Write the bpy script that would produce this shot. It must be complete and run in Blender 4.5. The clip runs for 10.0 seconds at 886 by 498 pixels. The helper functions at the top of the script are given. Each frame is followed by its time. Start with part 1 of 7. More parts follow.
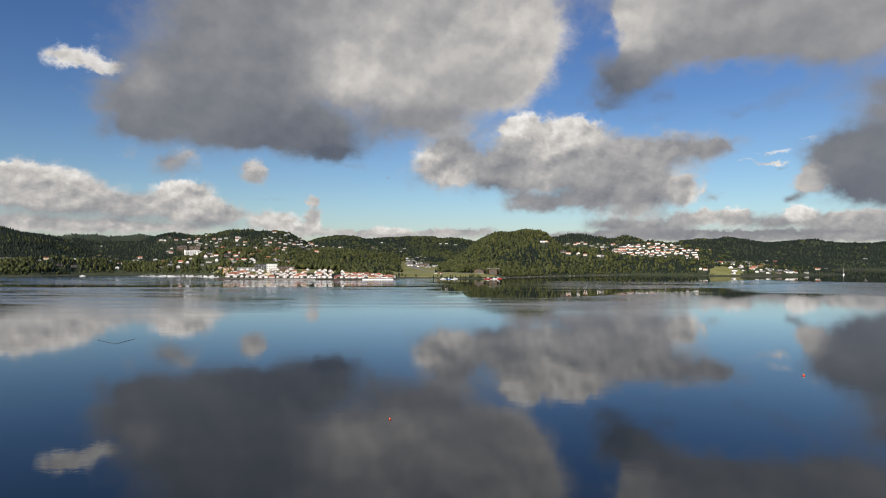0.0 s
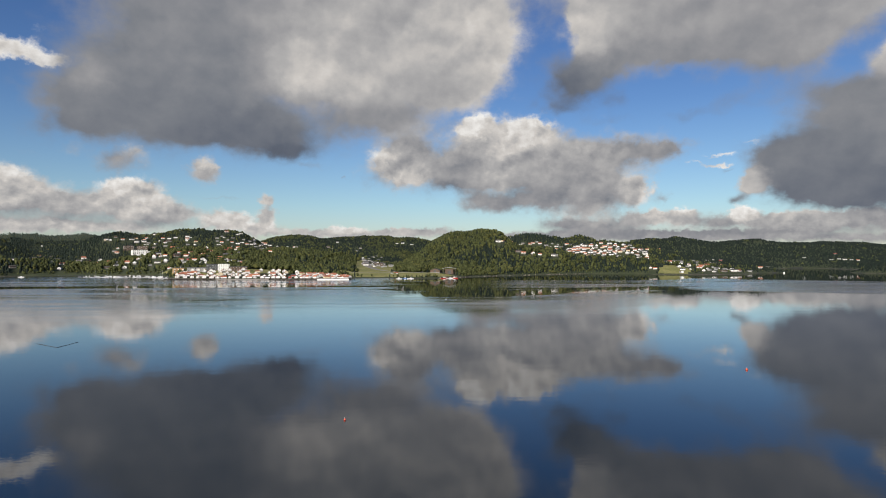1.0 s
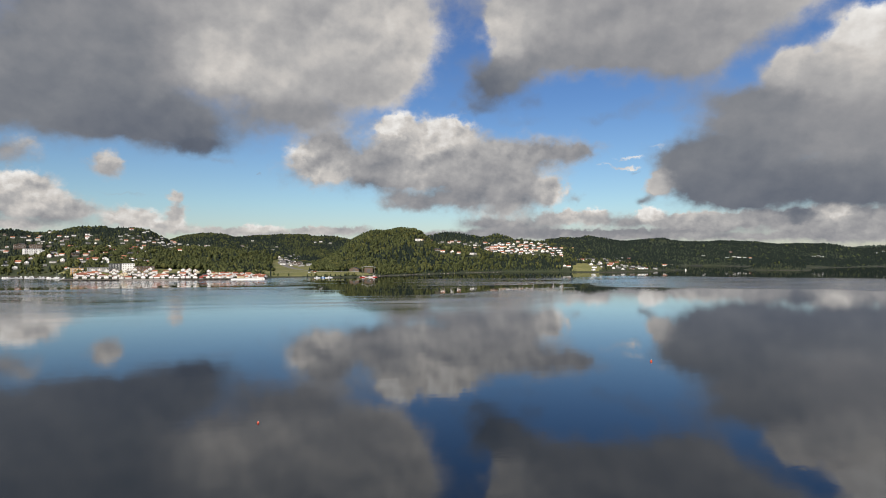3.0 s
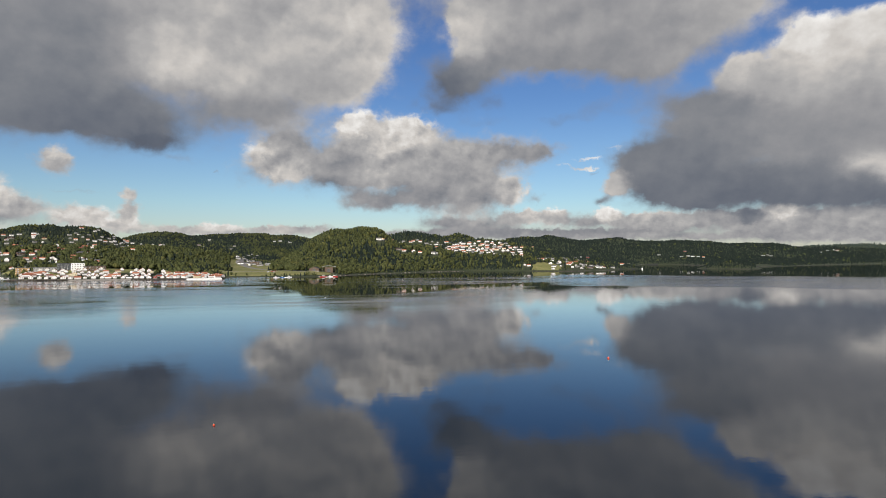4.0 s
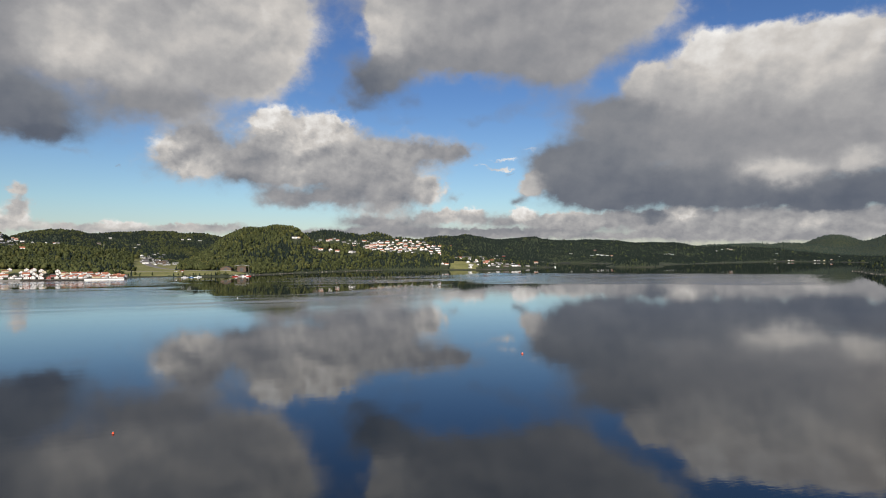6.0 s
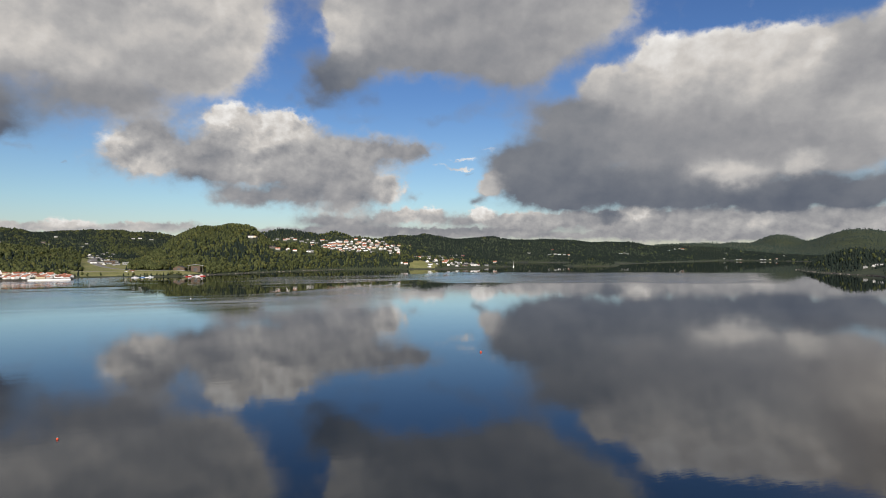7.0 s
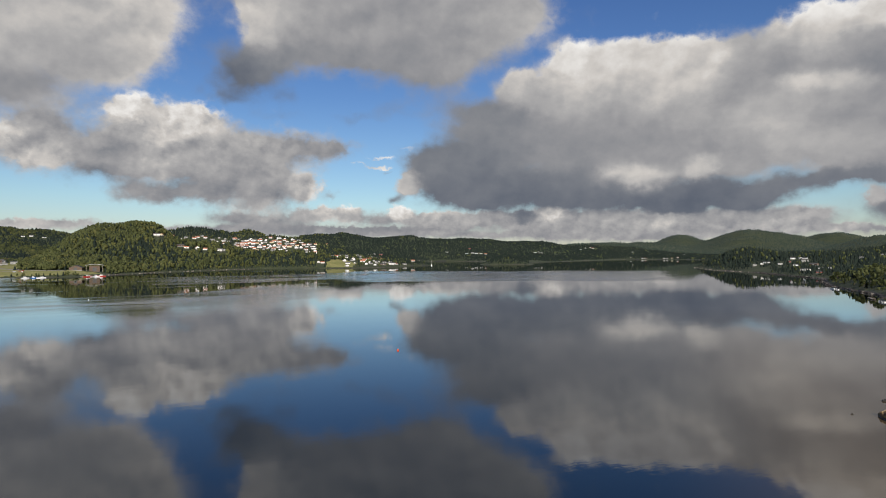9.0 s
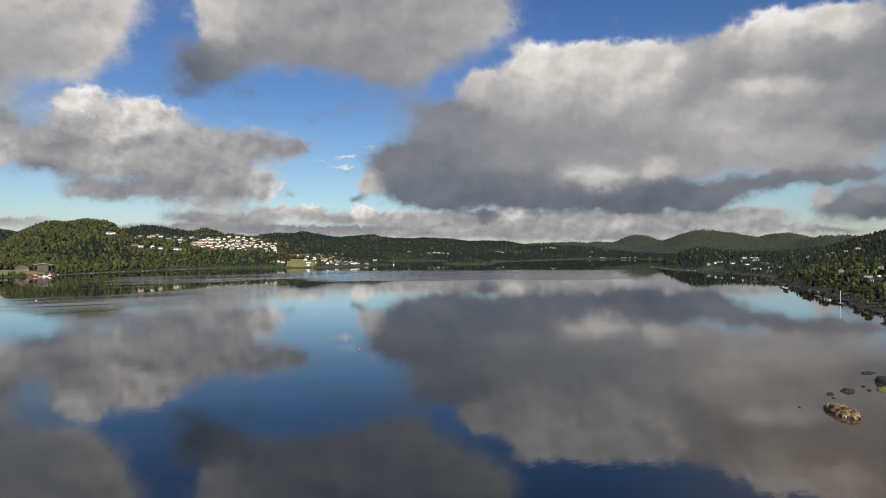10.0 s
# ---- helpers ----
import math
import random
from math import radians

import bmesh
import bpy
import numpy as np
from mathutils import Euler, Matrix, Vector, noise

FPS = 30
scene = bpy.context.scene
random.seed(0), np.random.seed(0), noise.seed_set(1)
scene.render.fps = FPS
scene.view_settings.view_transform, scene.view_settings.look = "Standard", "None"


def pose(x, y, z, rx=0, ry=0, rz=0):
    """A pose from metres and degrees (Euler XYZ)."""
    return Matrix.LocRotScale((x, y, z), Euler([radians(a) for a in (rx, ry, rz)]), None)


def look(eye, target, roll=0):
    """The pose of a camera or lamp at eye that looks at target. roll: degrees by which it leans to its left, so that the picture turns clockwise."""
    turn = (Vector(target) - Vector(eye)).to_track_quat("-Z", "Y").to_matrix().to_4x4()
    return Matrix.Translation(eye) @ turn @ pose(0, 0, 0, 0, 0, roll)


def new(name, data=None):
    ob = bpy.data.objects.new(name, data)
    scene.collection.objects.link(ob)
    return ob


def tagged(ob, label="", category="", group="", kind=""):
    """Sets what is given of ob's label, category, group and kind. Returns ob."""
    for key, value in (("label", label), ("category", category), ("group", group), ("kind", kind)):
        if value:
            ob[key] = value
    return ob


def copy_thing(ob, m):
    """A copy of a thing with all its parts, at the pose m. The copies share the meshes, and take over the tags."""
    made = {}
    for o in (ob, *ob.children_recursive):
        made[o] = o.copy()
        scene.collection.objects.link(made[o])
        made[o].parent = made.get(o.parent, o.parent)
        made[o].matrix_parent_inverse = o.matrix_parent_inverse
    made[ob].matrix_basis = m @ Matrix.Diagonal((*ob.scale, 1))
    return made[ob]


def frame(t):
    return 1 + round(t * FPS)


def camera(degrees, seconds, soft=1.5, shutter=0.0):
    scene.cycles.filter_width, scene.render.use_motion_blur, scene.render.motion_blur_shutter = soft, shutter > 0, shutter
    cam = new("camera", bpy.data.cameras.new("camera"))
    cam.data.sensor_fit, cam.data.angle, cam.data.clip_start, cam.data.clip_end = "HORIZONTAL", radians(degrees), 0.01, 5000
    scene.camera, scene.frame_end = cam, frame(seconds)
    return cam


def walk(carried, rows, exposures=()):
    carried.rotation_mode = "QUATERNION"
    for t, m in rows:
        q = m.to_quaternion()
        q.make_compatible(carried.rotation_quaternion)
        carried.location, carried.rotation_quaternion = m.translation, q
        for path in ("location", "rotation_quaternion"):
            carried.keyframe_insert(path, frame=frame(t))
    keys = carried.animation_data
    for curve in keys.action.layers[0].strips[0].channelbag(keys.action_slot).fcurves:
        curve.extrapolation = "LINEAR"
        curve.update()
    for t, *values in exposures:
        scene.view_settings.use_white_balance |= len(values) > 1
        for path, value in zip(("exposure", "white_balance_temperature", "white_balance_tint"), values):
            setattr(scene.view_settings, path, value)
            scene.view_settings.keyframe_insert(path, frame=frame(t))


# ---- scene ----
cam = camera(71.4, 10.0, soft=0.8)
ROWS = [  # seconds, x, y, z, yaw, pitch, roll
    (0.0, 0.000, 0.000, 30.000, -0.000, 0.884, -0.093),
    (0.5, 0.104, -0.008, 29.966, -2.013, 0.867, -0.037),
    (1.0, 0.207, -0.014, 29.929, -4.054, 0.851, 0.022),
    (1.5, 0.311, -0.018, 29.889, -6.075, 0.827, 0.072),
    (2.0, 0.414, -0.020, 29.846, -7.915, 0.790, 0.101),
    (2.5, 0.518, -0.019, 29.800, -9.718, 0.760, 0.127),
    (4.0, 0.828, -0.004, 29.646, -15.083, 0.652, 0.184),
    (4.5, 0.931, 0.005, 29.588, -16.959, 0.627, 0.195),
    (5.0, 1.035, 0.016, 29.528, -18.859, 0.600, 0.203),
    (5.5, 1.138, 0.030, 29.465, -20.761, 0.568, 0.217),
    (7.0, 1.447, 0.083, 29.258, -26.433, 0.461, 0.243),
    (7.5, 1.550, 0.105, 29.183, -28.323, 0.436, 0.248),
    (8.0, 1.653, 0.129, 29.106, -30.215, 0.401, 0.246),
    (8.5, 1.756, 0.156, 29.025, -32.110, 0.377, 0.248),
    (9.0, 1.859, 0.185, 28.942, -34.010, 0.340, 0.234),
    (9.5, 1.962, 0.215, 28.856, -35.882, 0.306, 0.211),
    (10.0, 2.065, 0.248, 28.766, -37.521, 0.279, 0.183),
]
walk(cam, [(t, pose(x, y, z, 90 + pitch, roll, yaw)) for t, x, y, z, yaw, pitch, roll in ROWS])

# ---- world: clear northern sky with broken cumulus, low sun behind us to the south-west ----
SUN_AZ, SUN_EL = 204.0, 25.0

BANK_WEST_A = [  # azimuth, elevation, half width, half height (degrees), tone, weight (minus: tone alone)
    (-34.3, 5.02, 3.15, 2.00, 0.73, 1.00),
    (-31.4, 5.19, 2.61, 1.61, 0.73, 1.00),
    (-34.7, 6.71, 1.71, 0.60, 0.79, 0.80),
    (-31.8, 6.36, 1.25, 0.58, 0.81, -1.00),
    (-27.4, 4.28, 3.23, 1.31, 0.69, 1.00),
    (-22.6, 4.64, 2.60, 1.75, 0.77, 1.00),
    (-23.1, 5.83, 1.25, 0.77, 0.85, 0.80),
    (-19.9, 3.74, 2.23, 0.99, 0.69, 1.00),
    (-32.1, 3.64, 4.45, 0.53, 0.57, -1.20),
    (-26.9, 3.31, 3.67, 0.42, 0.57, -1.00),
    (-20.3, 2.99, 2.22, 0.39, 0.55, -1.00),
    (-15.3, 3.33, 2.05, 0.86, 0.79, 0.90),
    (-11.9, 3.69, 0.75, 1.03, 0.73, 0.80),
    (-12.0, 5.22, 0.65, 0.67, 0.73, 0.60),
    (-12.6, 2.66, 1.65, 0.46, 0.77, 0.70),
    (-4.9, 2.55, 1.72, 0.47, 0.79, 0.90),
]
BANK_WEST_B = [  # azimuth, elevation, half width, half height (degrees), tone, weight (minus: tone alone)
    (-8.6, 2.48, 2.21, 0.26, 0.71, 0.60),
    (-0.2, 2.46, 2.52, 0.32, 0.73, 0.60),
    (2.9, 2.56, 2.51, 0.37, 0.65, 0.70),
    (-30.6, 2.61, 10.13, 0.59, 0.72, 0.90),
    (11.2, 2.05, 10.11, 0.46, 0.62, 0.80),
    (27.4, 1.76, 10.76, 0.56, 0.61, 0.90),
    (-7.0, 2.08, 8.28, 0.31, 0.70, 0.60),
    (-15.6, 5.29, 2.83, 0.18, 0.59, 0.32),
]
BANK_EAST_A = [  # azimuth, elevation, half width, half height (degrees), tone, weight (minus: tone alone)
    (15.2, 3.13, 2.84, 0.71, 0.57, 0.90),
    (19.0, 2.87, 3.66, 0.89, 0.57, 0.90),
    (21.8, 3.50, 1.49, 0.73, 0.69, 0.90),
    (23.1, 3.71, 0.76, 0.58, 0.83, 0.60),
    (25.3, 3.36, 1.63, 0.76, 0.69, 0.90),
    (25.3, 3.88, 0.86, 0.43, 0.83, 0.60),
    (28.3, 3.09, 1.96, 0.69, 0.61, 0.90),
    (30.1, 3.76, 0.90, 0.64, 0.90, 1.00),
    (31.8, 2.98, 1.82, 0.58, 0.66, 0.90),
    (33.3, 3.15, 1.54, 0.57, 0.73, 0.90),
    (35.1, 2.79, 1.48, 0.52, 0.66, 0.90),
    (25.3, 2.22, 10.30, 0.28, 0.54, 0.80),
    (35.2, 3.01, 3.04, 0.68, 0.71, 0.90),
    (38.4, 3.16, 2.00, 0.53, 0.64, 0.90),
    (41.5, 3.31, 1.10, 0.52, 0.41, 0.90),
    (43.9, 3.41, 1.35, 0.84, 0.85, 0.90),
]
BANK_EAST_B = [  # azimuth, elevation, half width, half height (degrees), tone, weight (minus: tone alone)
    (42.6, 2.37, 3.02, 0.37, 0.64, 0.80),
    (46.7, 2.61, 2.46, 0.62, 0.64, 0.90),
    (49.7, 2.32, 2.91, 0.51, 0.69, 0.90),
    (52.7, 2.55, 2.35, 0.51, 0.73, 0.90),
    (54.6, 1.77, 3.74, 0.40, 0.64, 0.90),
    (59.8, 2.20, 1.71, 0.34, 0.71, 0.90),
    (62.8, 2.15, 2.49, 0.47, 0.73, 0.90),
    (64.5, 3.05, 1.38, 0.56, 0.68, 0.80),
    (67.0, 1.84, 1.91, 0.32, 0.68, 0.80),
    (70.1, 1.65, 2.16, 0.27, 0.57, 0.80),
    (43.6, 3.15, 8.83, 1.04, 0.58, 1.00),
    (54.6, 2.92, 8.15, 1.20, 0.63, 1.00),
    (62.4, 2.78, 4.75, 0.91, 0.62, 0.90),
    (51.2, 1.34, 16.36, 0.61, 0.62, 0.90),
    (48.7, 1.72, 12.13, 0.31, 0.64, 0.80),
]
MIDDLE_A = [  # azimuth, elevation, half width, half height (degrees), tone, weight (minus: tone alone)
    (0.1, 8.25, 3.47, 2.00, 0.68, 1.00),
    (0.8, 7.32, 2.10, 0.74, 0.77, -1.00),
    (-1.3, 9.02, 1.05, 0.89, 0.77, -1.00),
    (-2.6, 7.10, 1.47, 0.58, 0.52, -1.20),
    (0.8, 10.05, 2.00, 1.16, 0.61, 0.65),
    (0.8, 12.08, 3.68, 2.00, 0.65, 0.60),
    (9.2, 10.27, 4.20, 2.38, 0.71, 1.00),
    (7.4, 12.04, 1.34, 0.94, 0.90, 0.90),
    (12.2, 11.77, 1.61, 0.82, 0.88, 0.90),
    (10.5, 10.39, 2.95, 1.45, 0.80, -1.00),
    (5.6, 8.21, 2.86, 1.78, 0.55, 1.00),
    (8.7, 7.90, 4.62, 1.87, 0.67, 1.00),
    (14.2, 8.00, 4.44, 1.73, 0.62, 0.80),
    (3.5, 6.68, 1.78, 0.79, 0.48, -1.00),
    (9.2, 8.14, 1.94, 1.14, 0.72, -1.00),
    (16.7, 9.39, 4.24, 1.81, 0.66, 0.90),
]
MIDDLE_B = [  # azimuth, elevation, half width, half height (degrees), tone, weight (minus: tone alone)
    (22.3, 9.36, 3.51, 1.36, 0.61, 0.90),
    (24.5, 9.39, 1.65, 0.67, 0.59, 0.50),
    (12.2, 7.56, 5.77, 1.33, 0.61, 0.75),
    (18.1, 7.11, 3.23, 1.30, 0.61, 0.70),
    (9.2, 4.81, 3.38, 0.88, 0.56, 0.70),
    (11.7, 5.28, 2.92, 0.77, 0.54, 0.55),
    (7.1, 5.35, 1.76, 0.94, 0.61, 0.45),
    (14.2, 5.73, 2.86, 0.87, 0.57, 0.65),
    (17.1, 4.30, 3.65, 1.51, 0.66, 0.75),
    (21.4, 5.99, 1.37, 1.27, 0.76, 0.85),
    (23.7, 5.18, 0.88, 0.48, 0.56, 0.55),
    (18.6, 5.61, 2.27, 1.10, 0.59, 0.60),
]
SMALL = [  # azimuth, elevation, half width, half height (degrees), tone, weight (minus: tone alone)
    (-23.5, 8.19, 2.21, 1.35, 0.60, 0.80),
    (-22.4, 9.06, 0.99, 0.53, 0.74, -1.00),
    (-23.1, 7.36, 1.56, 0.53, 0.52, -1.00),
    (-27.2, 8.73, 1.04, 0.79, 0.64, 0.32),
    (-17.2, 7.64, 1.44, 1.10, 0.68, 0.80),
    (-17.0, 8.29, 0.82, 0.45, 0.80, -1.00),
    (-29.8, 8.07, 0.99, 0.50, 0.62, 0.20),
    (-4.9, 7.34, 0.42, 0.21, 0.55, 0.40),
    (-8.3, 8.37, 1.95, 0.42, 0.52, 0.35),
    (-31.1, 15.68, 2.01, 0.81, 0.88, 0.75),
    (-28.7, 15.35, 1.54, 0.55, 0.80, 0.60),
    (28.3, 8.73, 1.14, 0.16, 0.86, 0.33),
    (27.9, 8.03, 1.48, 0.14, 0.84, 0.33),
    (31.1, 9.60, 1.16, 0.18, 0.80, 0.28),
    (28.7, 7.56, 0.53, 0.23, 0.52, 0.30),
]
GREAT_WEST_A = [  # azimuth, elevation, half width, half height (degrees), tone, weight (minus: tone alone)
    (-18.5, 17.81, 8.51, 6.48, 0.52, 1.00),
    (-22.7, 13.27, 5.60, 3.39, 0.50, 1.00),
    (-27.0, 12.83, 3.34, 2.25, 0.53, 0.70),
    (-26.1, 10.65, 3.18, 1.42, 0.48, 0.55),
    (-8.6, 18.99, 11.30, 6.75, 0.67, 1.00),
    (-7.6, 16.66, 3.87, 3.90, 0.80, -1.00),
    (0.8, 20.13, 8.93, 5.78, 0.70, 1.00),
    (6.9, 19.53, 3.11, 3.75, 0.77, 1.00),
    (4.8, 15.77, 3.39, 1.99, 0.68, 0.70),
    (-13.6, 11.26, 6.20, 1.63, 0.42, 1.00),
    (-10.1, 9.54, 2.80, 1.03, 0.40, 0.80),
    (-11.1, 12.36, 8.60, 2.32, 0.46, -1.30),
    (-1.8, 12.58, 4.72, 2.10, 0.60, 0.85),
    (-17.6, 12.02, 5.25, 1.90, 0.46, 1.00),
    (-7.1, 25.38, 17.07, 3.65, 0.62, 1.00),
    (-17.1, 24.55, 8.16, 4.02, 0.52, 1.00),
]
GREAT_WEST_B = [  # azimuth, elevation, half width, half height (degrees), tone, weight (minus: tone alone)
    (-25.7, 14.41, 1.71, 1.23, 0.64, -0.50),
    (-4.4, 18.67, 3.13, 3.14, 0.74, -0.80),
    (-16.1, 16.17, 2.91, 5.55, 0.48, -1.00),
    (4.0, 21.02, 3.66, 2.62, 0.74, -0.80),
]
GREAT_MID_A = [  # azimuth, elevation, half width, half height (degrees), tone, weight (minus: tone alone)
    (18.6, 19.60, 2.74, 2.89, 0.69, 1.00),
    (17.7, 19.70, 1.43, 1.90, 0.79, -1.00),
    (17.2, 21.31, 1.34, 1.10, 0.78, 0.90),
    (23.7, 19.21, 4.85, 2.50, 0.64, 1.00),
    (29.6, 18.52, 5.18, 2.29, 0.59, 1.00),
    (34.2, 17.28, 2.89, 2.26, 0.60, 1.00),
    (25.4, 17.45, 6.44, 1.14, 0.53, 0.80),
    (31.5, 15.86, 4.21, 1.34, 0.54, 0.50),
    (15.5, 15.27, 2.34, 2.13, 0.40, 0.75),
    (17.7, 16.51, 2.77, 1.80, 0.46, 0.80),
    (19.6, 14.01, 1.59, 1.19, 0.41, 0.42),
    (14.2, 13.43, 1.68, 0.61, 0.43, 0.35),
    (13.8, 17.28, 1.49, 1.53, 0.49, 0.28),
    (25.8, 12.50, 2.56, 0.66, 0.43, 0.38),
    (19.1, 12.06, 2.82, 0.65, 0.46, 0.28),
    (29.5, 12.89, 1.99, 0.82, 0.48, 0.28),
]
GREAT_MID_B = [  # azimuth, elevation, half width, half height (degrees), tone, weight (minus: tone alone)
    (32.3, 13.68, 2.07, 1.60, 0.54, 0.26),
    (34.5, 13.56, 1.97, 1.73, 0.54, 0.24),
    (26.7, 22.71, 11.76, 2.35, 0.61, 1.00),
    (35.7, 20.45, 4.46, 2.89, 0.66, 1.00),
    (41.5, 20.87, 3.03, 2.20, 0.68, 0.90),
    (38.4, 18.11, 2.89, 1.89, 0.61, 0.50),
    (32.1, 24.84, 11.97, 2.61, 0.64, 1.00),
    (47.5, 20.63, 1.02, 1.34, 0.56, 0.22),
    (33.1, 20.40, 4.70, 2.09, 0.59, -0.80),
]
GREAT_EAST_A = [  # azimuth, elevation, half width, half height (degrees), tone, weight (minus: tone alone)
    (36.3, 8.16, 4.72, 3.05, 0.47, 1.00),
    (32.6, 8.13, 2.19, 1.99, 0.50, 0.90),
    (34.2, 6.08, 3.04, 1.26, 0.46, 1.00),
    (40.5, 10.70, 4.61, 3.04, 0.54, 1.00),
    (38.4, 12.63, 3.47, 1.68, 0.53, 0.90),
    (41.5, 14.59, 2.19, 1.47, 0.68, 0.90),
    (41.0, 15.43, 0.94, 0.73, 0.80, -1.00),
    (46.2, 14.95, 3.70, 2.60, 0.76, 1.00),
    (45.7, 16.75, 1.54, 1.25, 0.93, 1.00),
    (49.7, 14.88, 4.41, 2.46, 0.78, 1.00),
    (51.7, 16.57, 3.36, 1.32, 0.84, 1.00),
    (46.2, 10.09, 6.16, 2.86, 0.59, 1.00),
    (42.6, 5.55, 5.73, 1.67, 0.41, 1.00),
    (37.3, 5.05, 3.05, 1.05, 0.45, 1.00),
    (48.7, 4.85, 4.45, 1.44, 0.46, 1.00),
    (51.7, 9.90, 5.43, 2.04, 0.57, -1.00),
]
GREAT_EAST_B = [  # azimuth, elevation, half width, half height (degrees), tone, weight (minus: tone alone)
    (55.6, 14.02, 4.27, 2.90, 0.74, 1.00),
    (57.5, 12.94, 2.78, 1.48, 0.62, -1.00),
    (55.6, 16.26, 3.70, 1.20, 0.85, 1.00),
    (58.4, 10.50, 5.96, 2.94, 0.66, 1.00),
    (62.9, 12.91, 4.63, 2.75, 0.68, 1.00),
    (62.4, 14.75, 3.80, 1.24, 0.57, -1.00),
    (64.1, 13.58, 1.60, 0.75, 0.80, -1.00),
    (67.0, 13.32, 1.67, 0.73, 0.78, -1.00),
    (65.4, 16.81, 2.71, 1.67, 0.80, 1.00),
    (65.6, 18.14, 1.35, 1.02, 0.92, 0.90),
    (70.1, 17.37, 2.54, 1.24, 0.86, 0.90),
    (67.0, 15.81, 4.78, 0.91, 0.62, -1.00),
    (70.1, 14.50, 4.11, 1.42, 0.49, -1.20),
    (69.0, 14.33, 4.51, 2.96, 0.62, 1.00),
    (72.3, 13.01, 2.84, 3.80, 0.58, 1.00),
    (72.3, 9.60, 2.13, 1.04, 0.48, -1.00),
]
GREAT_LOW_A = [  # azimuth, elevation, half width, half height (degrees), tone, weight (minus: tone alone)
    (69.3, 9.57, 4.48, 2.59, 0.62, 1.00),
    (64.1, 9.06, 3.28, 1.50, 0.72, -1.00),
    (68.2, 7.48, 4.20, 1.63, 0.64, 1.00),
    (50.7, 6.84, 2.29, 0.77, 0.82, -1.20),
    (52.8, 7.13, 1.76, 0.66, 0.80, -1.00),
    (57.0, 7.21, 1.12, 0.69, 0.78, -1.00),
    (56.5, 5.02, 4.60, 1.29, 0.42, 1.00),
    (53.7, 3.95, 2.81, 0.81, 0.42, 1.00),
    (59.3, 4.11, 3.53, 0.98, 0.43, 1.00),
    (62.8, 5.13, 2.92, 0.95, 0.48, 1.00),
    (67.0, 5.85, 3.50, 0.69, 0.46, 1.00),
    (70.8, 5.97, 2.86, 0.61, 0.50, 1.00),
    (59.3, 7.49, 4.44, 1.37, 0.62, 1.00),
    (52.7, 7.38, 4.40, 1.62, 0.62, 1.00),
    (46.7, 6.52, 4.09, 1.56, 0.50, 1.00),
    (56.1, 9.20, 4.72, 1.99, 0.60, 1.00),
]
GREAT_LOW_B = [  # azimuth, elevation, half width, half height (degrees), tone, weight (minus: tone alone)
    (30.8, 6.30, 1.29, 0.99, 0.82, 0.80),
    (29.6, 5.00, 1.03, 0.57, 0.48, 0.70),
    (49.7, 11.72, 4.52, 2.05, 0.62, 1.00),
    (60.7, 16.07, 2.66, 1.69, 0.64, 1.00),
    (76.0, 12.02, 3.54, 6.58, 0.56, 1.00),
    (70.4, 3.27, 2.44, 1.50, 0.47, 1.00),
    (68.9, 4.22, 0.65, 0.72, 0.74, 0.80),
    (72.3, 4.37, 1.63, 0.95, 0.55, 0.90),
    (73.0, 2.83, 1.32, 0.77, 0.41, 1.00),
    (64.9, 3.27, 1.57, 0.61, 0.62, 0.50),
    (75.6, 3.97, 1.95, 1.86, 0.50, 1.00),
]


